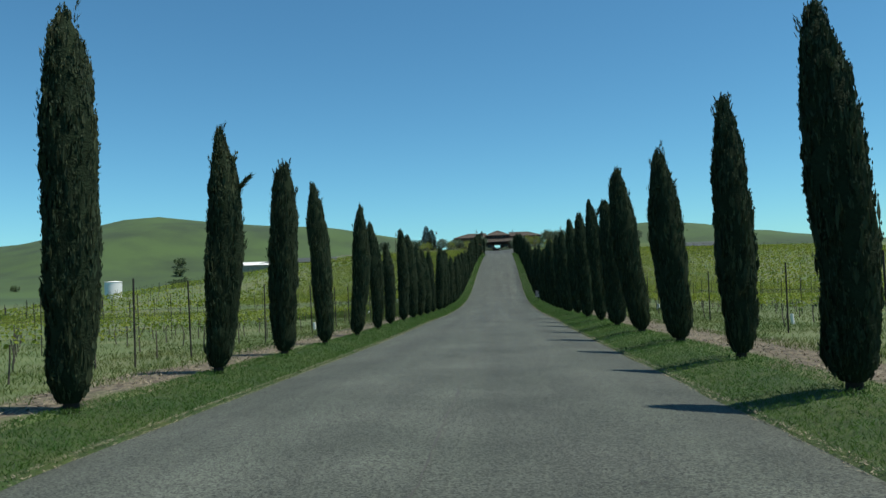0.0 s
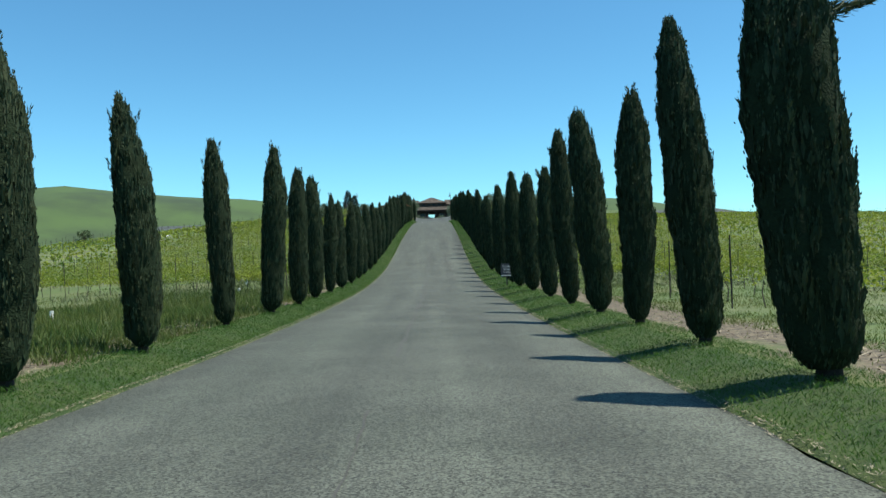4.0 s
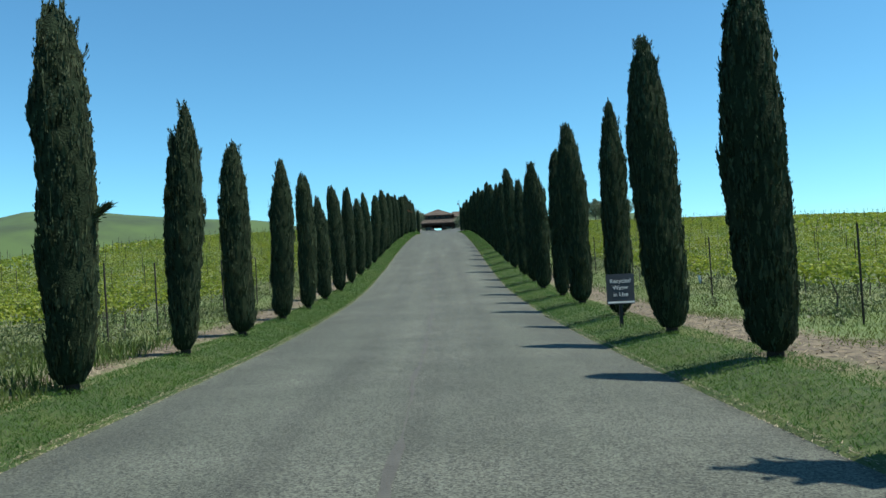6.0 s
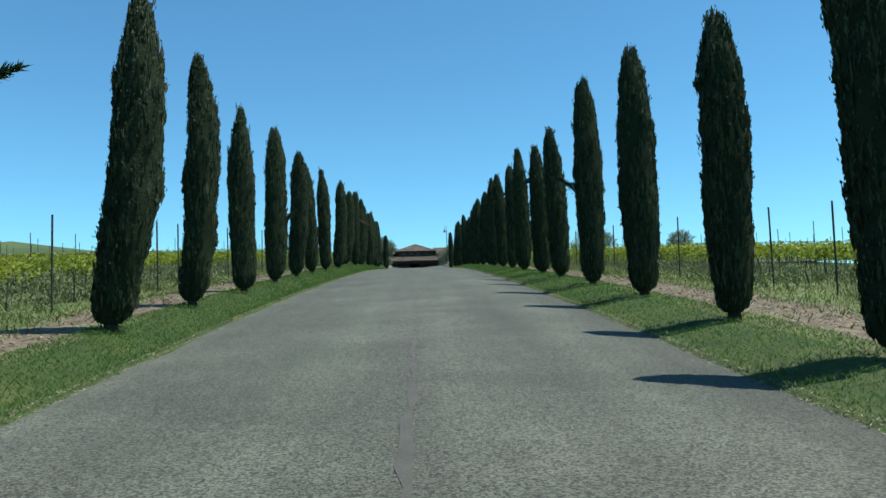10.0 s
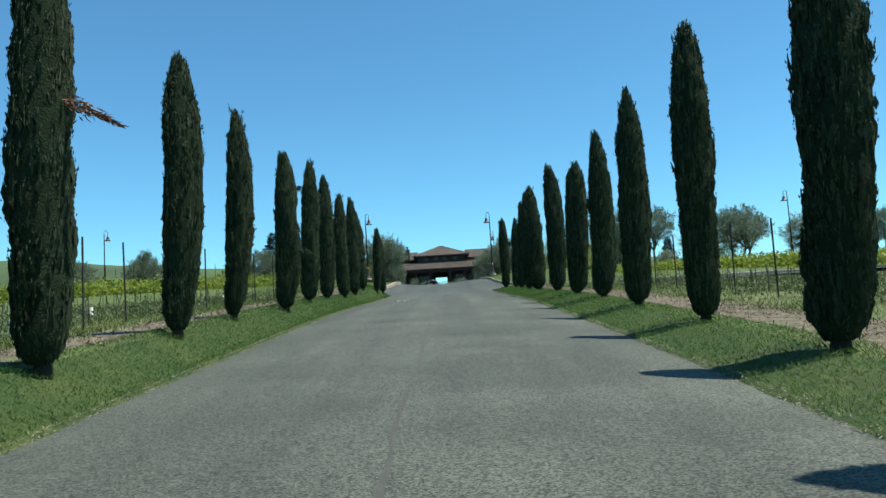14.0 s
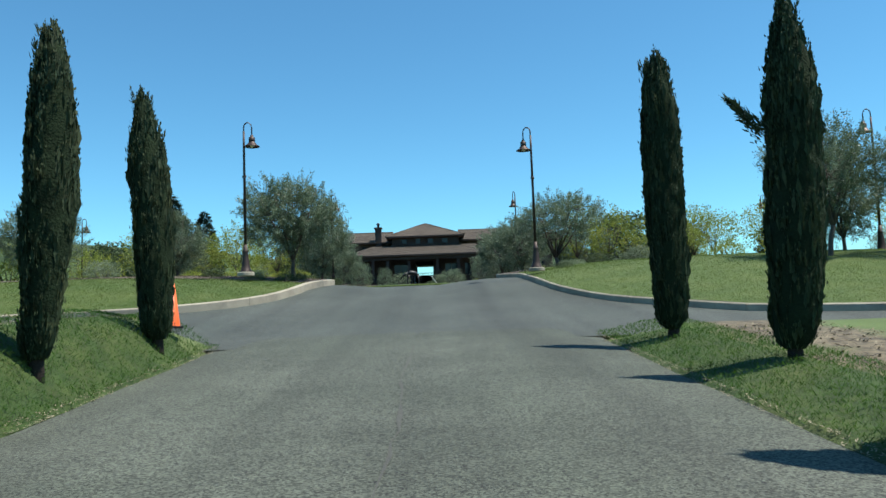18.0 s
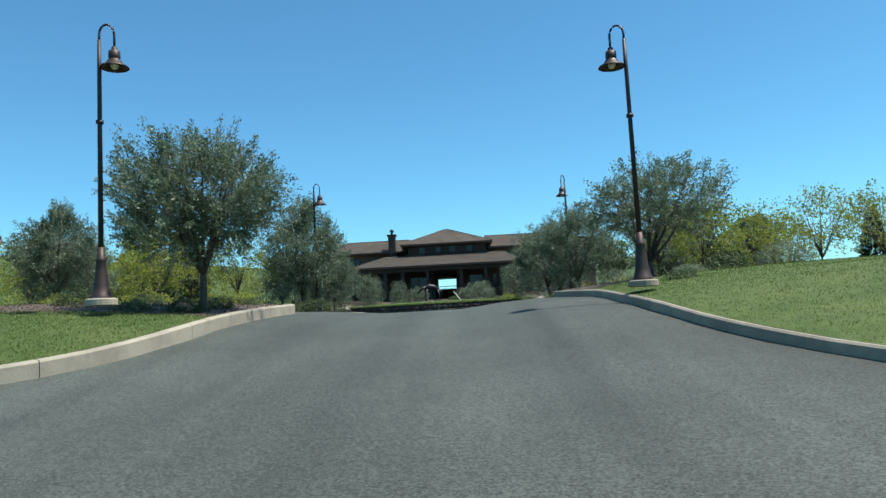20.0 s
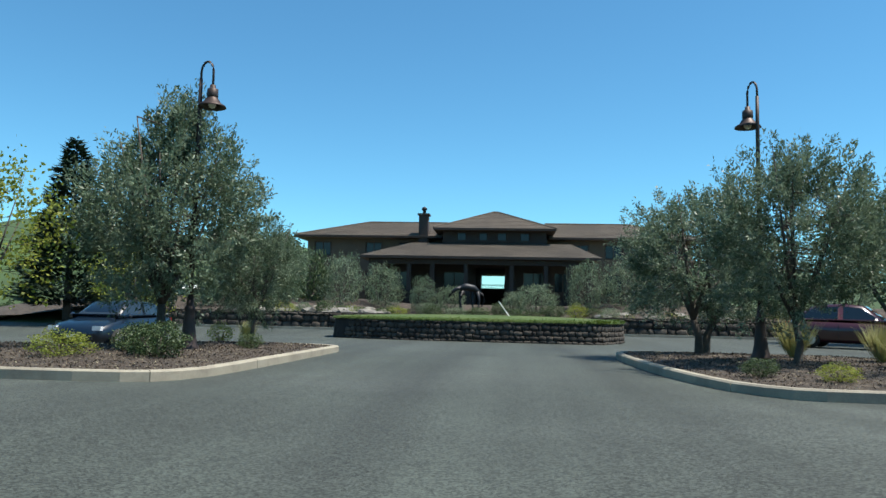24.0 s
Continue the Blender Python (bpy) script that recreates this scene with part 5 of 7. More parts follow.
def conifer_meshes(seed, height, wide):
    rng = np.random.default_rng(seed)
    n = 11000
    u = rng.beta(1.0, 1.6, n)
    a = rng.uniform(0, 2 * math.pi, n)
    tier = 0.75 + 0.25 * np.sin(u * 44 + 3 * np.sin(a))
    r = wide * (1 - u) ** 0.8 * rng.uniform(0.25, 1.0, n) ** 0.5 * tier
    foot = np.stack([np.cos(a) * r, np.sin(a) * r, height * (0.1 + 0.9 * u)], 1)
    way = np.stack([np.cos(a), np.sin(a), rng.uniform(-0.2, 0.5, n)], 1) * rng.uniform(0.25, 0.55, n)[:, None]
    side = np.stack([-np.sin(a), np.cos(a), rng.normal(0, 0.4, n)], 1) * 0.07
    trunk = Build().tube([(0, 0, -0.3), (0, 0, height * 0.5), (0, 0, height * 0.97)], [0.22, 0.12, 0.02], 8)
    return trunk.mesh("conifer_trunk", BARK, True), cards("conifer_crown", foot, way, side, PINE)


CONIFER = conifer_meshes(90, 10.0, 3.1)
for x, y, z, s in [(-23.3, 230, 8.2, 1.0), (-22.2, 235.5, 8.4, 0.9), (22.6, 231, 8.3, 0.64), (28, 226, 8.2, 0.6)]:
    planted("conifer", CONIFER, x, y, z, s, x * 31, "tall dark green conifer behind the car park", "tree", "conifers")
BROAD = tree_meshes(95, 6.2, 2.9, 0.16, 0.35, 0.20, 8000, SHRUB, 1, 0.22)
for x, y, s in [(15.5, 225, 1.0), (21, 229, 0.95), (-14.5, 236.5, 0.72), (-26, 224, 0.9), (12.5, 236.5, 0.7)]:
    planted("broadleaf_tree", BROAD, x, y, land(x, y), s, x * 17, "dense mid-green broadleaf tree", "tree", "broadleaf trees")


def bush_meshes(seed, tall, material, n, size, leaf=0.32):
    """A shrub one metre wide: short stems and many leaves, open at the edge."""
    rng = np.random.default_rng(seed)
    wood = Build()
    for i in range(6):
        a = 1.05 * i + rng.uniform(-0.3, 0.3)
        wood.tube([(0.03 * math.cos(a), 0.03 * math.sin(a), -0.05), (0.25 * math.cos(a), 0.25 * math.sin(a), tall * 0.6)], [0.022, 0.008], 5)
    d = unit(rng, n)
    lump = np.array([noise.noise(tuple(q * 2.2 + seed)) for q in d])
    r = (0.5 + 0.24 * lump) * rng.uniform(0.45, 1.05, n) ** 0.5
    foot = d * r[:, None]
    foot[:, 2] = (foot[:, 2] / 0.5 * 0.5 + 0.5) * tall
    foot = foot[foot[:, 2] > 0.02]
    n = len(foot)
    way = unit(rng, n) * 0.7 + np.array([0, 0, 0.5])
    side = np.cross(way, unit(rng, n))
    side /= np.linalg.norm(side, axis=1)[:, None]
    ln = rng.uniform(0.6, 1.4, n) * size
    return wood.mesh("stems", BARK), cards("shrub_leaves", foot, way * ln[:, None], side * (ln * leaf)[:, None], material)


BUSH = {"green": bush_meshes(1, 0.8, SHRUB, 3800, 0.045), "grey": bush_meshes(2, 1.1, SAGE, 5200, 0.045, 0.2), "spring": bush_meshes(3, 0.9, SPRING, 2400, 0.045), "olive": bush_meshes(4, 1.25, SAGE, 6000, 0.045, 0.2)}
BUSH_LABEL = {"green": "low rounded dark green shrub", "grey": "loose grey-green shrub in the mulch", "spring": "bushy shrub with yellow-green leaves", "olive": "bushy silvery-green olive shrub below the building"}


def bush(x, y, z, wide, tall, kind_):
    stems, leaves = BUSH[kind_]
    root = thing("shrub", pose(x, y, z, 0, 0, (x * 71 + y * 13) % 360), BUSH_LABEL[kind_], "shrub", "shrubs of the planting beds")
    base = {"green": 0.8, "grey": 1.1, "spring": 0.9, "olive": 1.25}[kind_]
    m = Matrix.Diagonal((wide, wide, tall / base, 1))
    part("shrub_wood", stems, root, "", m)["kind"] = "stuff"
    part("foliage", leaves, root, "", m)


BANK_BUSHES = [(-9.7, 235, 2.3, 3.5, "olive"), (-11.7, 235.6, 2.2, 3.5, "green"), (-7.3, 235.3, 2.1, 2.9, "olive"), (-4.9, 234.6, 1.5, 2.35, "grey"), (-3.4, 235.2, 1.8, 1.7, "grey"), (1.5, 234.8, 2.6, 1.95, "grey"), (0.3, 235.2, 1.5, 1.45, "grey"), (4.4, 235.4, 2.3, 3.2, "olive"), (6.7, 235.6, 2.5, 3.3, "olive"), (9, 236, 2.8, 3.6, "olive"), (-13.6, 236.5, 2.6, 3.8, "olive"), (-8.6, 232.7, 1.5, 0.95, "spring"), (-6.6, 232.4, 1.9, 0.6, "grey"), (-5.2, 232.3, 1.8, 0.55, "grey"), (-17, 234, 2.6, 2.2, "grey"), (-11.5, 232.9, 1.4, 0.8, "green")]
BANK_ENDS = [(-14, 233.3, 1.6, 0.9, "green"), (4.8, 232.4, 1.1, 0.7, "spring"), (6.3, 232.5, 1.2, 0.8, "spring"), (8, 232.6, 1.3, 0.7, "green"), (11, 233, 1.6, 1, "grey"), (14, 233.5, 1.9, 1.4, "green"), (17, 233, 2, 1.5, "olive"), (-20, 233, 2.2, 1.5, "green"), (12, 233.8, 2.6, 2.6, "olive"), (15.5, 235, 3, 3.2, "olive"), (19, 236, 3.2, 3.4, "grey"), (-16, 236, 3, 3.2, "olive"), (-23.5, 235, 3, 3, "olive")]
bb = np.random.default_rng(44)
BANK_LOW = [(float(-15.5 + 1.05 * i + bb.normal(0, 0.25)), float(232.2 + bb.uniform(0, 1.7)), float(bb.uniform(0.8, 1.5)), float(bb.uniform(0.4, 0.85)), ("green", "green", "grey", "spring")[int(bb.integers(0, 4))]) for i in range(29)]
for x, y, w, h, k in BANK_LOW:
    bush(x, y, land(x, y) + 0.55 - 0.1 * (y - 232), w, h, k)
for x, y, w, h, k in BANK_BUSHES + BANK_ENDS:
    bush(x, y, land(x, y) + 0.05, w, h, k)
for x, y, w, h, k in [(-5.5, 203.9, 0.95, 0.55, "green"), (-6.1, 204.5, 0.8, 0.5, "green"), (-6.8, 203.5, 0.9, 0.42, "spring"), (-8.6, 203.2, 0.8, 0.26, "grey"), (-5.1, 206.9, 0.5, 0.3, "green"), (-9.6, 203.6, 0.9, 0.28, "green"), (-11, 203.6, 1.0, 0.3, "grey"),
                      (-6.6, 209.2, 0.6, 0.45, "spring"), (-12.5, 203.8, 1.2, 0.45, "spring"), (3.4, 203.6, 0.5, 0.25, "green"), (4.2, 203.0, 0.55, 0.25, "spring"), (6.2, 203.4, 0.7, 0.4, "green"), (8.0, 203.6, 1.0, 0.6, "grey"), (10, 204, 1.2, 0.8, "green"), (12, 203.6, 1.3, 0.9, "spring")]:
    bush(x, y, drive_z(y) + 0.16, w, h, k)
for x, y, w, h, k in [(-5.3, 190.1, 0.8, 0.42, "green"), (-5.1, 191.4, 0.7, 0.4, "green"), (-5.6, 194.6, 1.0, 0.5, "spring"), (-6.6, 195.4, 1.0, 0.45, "spring"), (-8.6, 195.7, 1.2, 0.55, "spring"), (-7.6, 194.4, 1.0, 0.45, "spring"), (-6.3, 190.0, 0.75, 0.42, "green"), (-5.6, 192.4, 0.6, 0.35, "grey"), (-5.0, 193.3, 0.55, 0.32, "green"), (-6.8, 191.8, 0.8, 0.5, "grey"), (-8.2, 191.5, 0.9, 0.6, "green"), (-7.4, 193.4, 0.9, 0.45, "spring"), (-9.6, 193.6, 1.0, 0.5, "spring"),
                      (4.6, 191.6, 0.7, 0.4, "green"), (5.3, 193.3, 0.9, 0.5, "grey"), (6.5, 194.6, 1.1, 0.7, "green"), (8.2, 194.9, 1.4, 0.9, "grey"), (14.5, 194.2, 2.2, 1.4, "green"), (-12.5, 192.2, 1.3, 0.9, "grey"), (-17, 194, 1.6, 1.1, "spring"), (-20, 192, 1.5, 0.9, "green"),
                      (11, 192.5, 1.3, 0.8, "spring"), (18, 193.5, 1.8, 1.2, "grey"), (23, 194, 1.9, 1.3, "spring")]:
    d = min(1.0, max(0.0, (abs(x + 0.9) - 4.0) / 8.0))
    bush(x, y, drive_z(y) + 0.26 + 0.25 * d, w, h, k)


def tuft_mesh(seed):
    rng = np.random.default_rng(seed)
    n = 420
    a = rng.uniform(0, 2 * math.pi, n)
    lean = rng.uniform(0.05, 0.75, n)
    foot = np.stack([np.cos(a), np.sin(a), 0 * a], 1) * rng.uniform(0, 0.12, n)[:, None]
    way = np.stack([np.cos(a) * lean, np.sin(a) * lean, np.ones(n)], 1) * rng.uniform(0.45, 0.85, n)[:, None]
    side = np.stack([-np.sin(a), np.cos(a), 0 * a], 1) * 0.009
    return cards("grass_tuft", foot, way, side, TUFT)


TUFT_MESH = tuft_mesh(3)
for x, y, s in [(5.4, 207.7, 1.0), (6.4, 206.4, 0.9), (7.2, 206.0, 1.0), (6.1, 205.2, 0.8), (4.7, 197.0, 0.66), (6.2, 196.8, 0.6), (8.2, 205.2, 1.0), (-6.1, 209.6, 0.6), (-7.2, 192.6, 0.6), (7.6, 208.6, 0.9), (9.4, 206.2, 0.9)]:
    ob = new("grass_tuft", TUFT_MESH)
    ob.matrix_basis = pose(x, y, drive_z(y) + 0.22, 0, 0, x * 91) @ Matrix.Diagonal((s, s, s, 1))
    tagged(ob, "tuft of pale straw-green ornamental grass", "ornamental grass", "grass tufts of the beds")

# ---- street lamps ----


def street_lamp(x, y, z, turn, tall=1.0, label="tall bronze-brown street lamp with a bell shade on a hooked arm"):
    root = thing("street_lamp", pose(x, y, z, 0, 0, turn) @ Matrix.Diagonal((1, 1, tall, 1)), label, "street lamp", "street lamps")
    if "base" not in LAMP:
        LAMP["plate"] = Build().lathe([(0.0, -0.05), (0.27, -0.05), (0.27, 0.05), (0.25, 0.07), (0.0, 0.07)], 20).mesh("plinth", CONCRETE)
        LAMP["base"] = Build().lathe([(0.19, 0.06), (0.19, 0.10), (0.16, 0.14), (0.125, 0.30), (0.10, 0.55), (0.084, 0.72), (0.094, 0.75), (0.094, 0.79), (0.068, 0.82), (0.06, 1.0), (0.0, 1.0)], 18).mesh("lamp_base", BRONZE, True)
        LAMP["pole"] = Build().tube([(0, 0, 0.9), (0, 0, 4.3), (0, 0, 4.9)], [0.048, 0.038, 0.032], 12).mesh("lamp_pole", BRONZE, True)
        hook = [(0, 0, 4.3)] + [(0.13 - 0.13 * math.cos(t), 0, 5.0 + 0.20 * math.sin(t)) for t in np.linspace(0, math.pi, 12)] + [(0.26, 0, 4.72)]
        LAMP["hook"] = Build().tube([(0, 0, 4.85)] + hook[1:], [0.022] * (len(hook)), 8).mesh("lamp_hook", BRONZE, True)
        LAMP["cap"] = Build().lathe([(0.0, 4.76), (0.05, 4.76), (0.055, 4.70), (0.10, 4.68), (0.105, 4.56), (0.09, 4.52), (0.0, 4.52)], 16, (0.26, 0, 0)).mesh("lamp_cap", BRONZE, True)
        LAMP["shade"] = Build().lathe([(0.085, 4.54), (0.12, 4.50), (0.16, 4.43), (0.235, 4.39), (0.255, 4.36), (0.25, 4.355), (0.15, 4.41), (0.08, 4.52)], 22, (0.26, 0, 0)).mesh("lamp_shade", COPPER, True)
        LAMP["bulb"] = Build().lathe([(0.0, 4.33), (0.05, 4.35), (0.075, 4.40), (0.07, 4.46), (0.0, 4.5)], 14, (0.26, 0, 0)).mesh("lamp_bulb", BULB, True)
        LAMP["band"] = Build().lathe([(0.05, 3.3), (0.066, 3.3), (0.066, 3.36), (0.05, 3.36)], 14).mesh("pole_band", BRONZE, True)
    for key, name in (("plate", "plinth"), ("base", "flared_base"), ("pole", "pole"), ("hook", "hooked_arm"), ("cap", "lamp_cap"), ("shade", "shade"), ("bulb", "bulb"), ("band", "pole_band")):
        part(name, LAMP[key], root, {"plate": "round concrete plinth", "shade": "dark bronze bell shade", "bulb": "frosted glass bulb"}.get(key, ""))


LAMP = {}
for x, y, z, turn, tall in [(-6.34, 188.9, 8.66, 10, 0.97), (3.27, 189.6, 8.50, 160, 0.94), (-5.80, 205.7, 8.50, -12, 1.025), (4.68, 207.4, 8.50, 115, 1.05), (-16.8, 189.8, 8.75, 20, 1.0), (-27.6, 191, 8.75, 20, 1.0), (15.6, 190.5, 8.65, 170, 1.0), (27.0, 190.5, 8.7, 170, 1.0), (-21.5, 209.5, 8.3, 0, 1.0), (20.3, 209.5, 8.3, 180, 1.0)]:
    street_lamp(x, y, z, turn, tall)

# ---- walls of field stone ----


def stone_mesh(seed):
    rng = np.random.default_rng(seed)
    n = 8
    v = []
    for yy_, k in ((0.0, 1.0), (-0.055, 0.97), (-0.085, 0.72)):
        for i in range(n):
            a = 2 * math.pi * i / n
            r = k * (1 + 0.16 * math.sin(3.1 * i + seed))
            c, s_ = math.cos(a), math.sin(a)
            q = max(abs(c), abs(s_)) ** 0.55
            v.append((0.5 * r * c / q * 0.95, yy_ + rng.normal(0, 0.006), 0.5 * r * s_ / q * 0.95))
    f = [(j * n + i, j * n + (i + 1) % n, (j + 1) * n + (i + 1) % n, (j + 1) * n + i) for j in range(2) for i in range(n)]
    f.append(tuple(2 * n + i for i in range(n)))
    b = Build().add(v, f)
    return b.mesh("stone", STONE, True)


STONES = [stone_mesh(i) for i in range(6)]


def face_stones(root, place, length, height, size, seed, cut=None):
    """Courses of uneven stones over a face: place(d, h) gives the pose of a stone at d along and h up."""
    rng = np.random.default_rng(seed)
    h = 0.0
    k = 0
    while h < height - 0.06:
        ch = min(size * rng.uniform(0.42, 0.85), height - h)
        d = rng.uniform(-0.2, 0)
        while d < length:
            cw = size * rng.uniform(0.5, 1.45)
            mid = d + cw / 2
            if 0.1 < mid < length - 0.1 and (cut is None or cut(mid)):
                part("stone", STONES[(k * 7 + seed) % 6], root, "", place(mid, h + ch / 2 + rng.normal(0, 0.012)) @ pose(0, rng.uniform(-0.02, 0.02), 0, 0, rng.uniform(-9, 9), 0) @ Matrix.Diagonal((cw * 1.02, rng.uniform(0.7, 1.25), ch * rng.uniform(0.92, 1.12), 1)))
                k += 1
            d += cw
        h += ch


PH = 0.80
PLANTER = [Vector((x, y)) for x, y in smooth_loop([(-6.2, 219.9), (-3.4, 219.2), (-0.4, 218.9), (2.6, 218.85), (3.15, 219.0), (3.5, 219.5), (4.2, 221.0), (4.4, 223.0), (3.8, 225.4), (1.6, 227.6), (-1.2, 228.2), (-4.2, 227.4), (-6.2, 225.0), (-6.9, 222.2), (-6.7, 220.6)], 5)]
PMID = sum(PLANTER, Vector((0, 0))) / len(PLANTER)


def planter_ring(k, z):
    """The outline drawn in by the share k, at height z over the asphalt."""
    return [(PMID.x + (p.x - PMID.x) * k, PMID.y + (p.y - PMID.y) * k, 8.25 + z) for p in PLANTER]


def ring_sheet(rings):
    n = len(PLANTER)
    b = Build()
    for ring in rings:
        b.v += ring
    b.f = [(j * n + i, j * n + (i + 1) % n, (j + 1) * n + (i + 1) % n, (j + 1) * n + i) for j in range(len(rings) - 1) for i in range(n)]
    return b


planter = thing("raised_planter", Matrix(), "raised bed of dark brown field stone with a domed grass top", "planter")
part("core_wall", ring_sheet([planter_ring(1.0, -0.1), planter_ring(0.985, PH), planter_ring(0.94, PH), planter_ring(0.94, PH - 0.1)]).mesh("planter_core", MORTAR), planter, "dark stone joints")


def planter_place(d, h):
    """The pose of a stone d along the front, from its left corner, and h up."""
    for p, q in zip(PLANTER, PLANTER[1:]):
        step = (q - p).length
        if d <= step:
            break
        d -= step
    at, k = p.lerp(q, d / step), 1.0 - 0.015 * h / PH
    return pose(PMID.x + (at.x - PMID.x) * k, PMID.y + (at.y - PMID.y) * k, 8.25 + h, 0, 0, math.degrees(math.atan2(q.y - p.y, q.x - p.x))) @ Matrix.Diagonal((1, 0.55, 1, 1))


face_stones(planter, planter_place, sum((q - p).length for p, q in zip(PLANTER[:38], PLANTER[1:39])), PH - 0.05, 0.24, 3)
dome = ring_sheet([planter_ring(k, PH + z) for k, z in ((1.004, -0.06), (1.0, 0.02), (0.92, 0.06), (0.6, 0.12), (0.3, 0.15), (0.01, 0.16))])
part("grass_top", dome.mesh("planter_grass", MOWN, True), planter, "domed green grass top")
rngc = np.random.default_rng(12)
ng = 9000
gi = rngc.integers(0, 42, ng)
gf = rngc.uniform(0, 1, ng)
gk = 1.005 - np.abs(rngc.normal(0, 0.035, ng))
gx = np.array([PLANTER[i].lerp(PLANTER[i + 1], float(f)) for i, f in zip(gi, gf)])
go = gx - np.array(PMID)
gp = np.concatenate([np.array(PMID) + go * gk[:, None], (8.25 + PH - 0.03 + 0.5 * (1 - gk).clip(0, 0.12))[:, None]], 1)
gw = np.concatenate([go / np.linalg.norm(go, axis=1)[:, None] * 0.5, np.full((ng, 1), 0.8)], 1) + rngc.normal(0, 0.5, (ng, 3))
part("grass_fringe", cards("grass_fringe", gp, gw * rngc.uniform(0.03, 0.08, ng)[:, None], rngc.normal(0, 0.008, (ng, 3)), MOWN_BLADE), planter, "longer grass over the rim")["kind"] = "stuff"


def bank_wall(x0, x1, y, seed):
    root = thing("retaining_wall", Matrix(), "low retaining wall of brown field stone behind the car park", "wall", kind="structure")
    part("core_wall", Build().box(x0, x1, y + 0.0, y + 0.4, 8.1, 9.1).mesh("bank_core", MORTAR), root)
    face_stones(root, lambda d, h: pose(x0 + d, y, 8.25 + h), x1 - x0, 0.86, 0.5, seed)
    cb = Build().box(x0, x1, y - 0.06, y + 0.42, 9.1, 9.16)
    part("coping", cb.mesh("coping", STONE), root, "flat stone coping")
    kb = Build().box(x0, x1, y - 1.0, y - 0.85, 8.2, 8.38)
    part("kerb", kb.mesh("long_kerb", CONCRETE), root, "pale concrete kerb")


bank_wall(-24.0, -6.2, 231.2, 5)
bank_wall(4.2, 22.0, 231.2, 9)
bed = Build()
bx = np.linspace(-45, 45, 31)
by = np.linspace(231.6, 241.0, 9)
bed.v = [(float(x), float(y), land(float(x), float(y)) + 0.03 + 0.75 * ease(231.0, 231.5, y) * ease(10, 4, y - 231) * (1 if (-24.2 < x < -6 or 4 < x < 22) else 0.5)) for y in by for x in bx]
bed.f = [(j * 31 + i, j * 31 + i + 1, (j + 1) * 31 + i + 1, (j + 1) * 31 + i) for j in range(8) for i in range(30)]
solid("planting_bank", bed.mesh("planting_bank", MULCH, True), "mulched planting bank below the building", "planting bed")


def rock_mesh(seed):
    rng = np.random.default_rng(seed)
    bm = bmesh.new()
    bmesh.ops.create_icosphere(bm, subdivisions=1, radius=0.5)
    for v in bm.verts:
        v.co *= 1 + 0.28 * noise.noise(v.co * 2.5 + Vector((seed * 5.0, 0, 0)))
        v.co.z *= 0.62
    me = bpy.data.meshes.new("rock")
    bm.to_mesh(me)
    bm.free()
    me.materials.append(ROCK)
    return me


ROCKS = [rock_mesh(i) for i in range(5)]
rr = np.random.default_rng(77)
for i in range(130):
    x = rr.uniform(-15.5, -6.6) if i < 104 else rr.uniform(5, 14)
    y = 232.0 + rr.uniform(0, 2.2)
    s = rr.uniform(0.4, 1.1)
    ob = new("rock", ROCKS[i % 5])
    ob.matrix_basis = pose(x, y, land(x, y) + 0.68 - 0.12 * (y - 232) + 0.1 * s, rr.uniform(-15, 15), rr.uniform(-15, 15), rr.uniform(0, 360)) @ Matrix.Diagonal((s * 1.4, s, s * 0.8, 1))
    tagged(ob, "pale weathered boulder in the planting bank", "rock", "boulders of the bank")

# ---- the main building ----
house = thing("main_building", Matrix(), "long two-storey building of dark timber with brown hipped shingle roofs", "building")


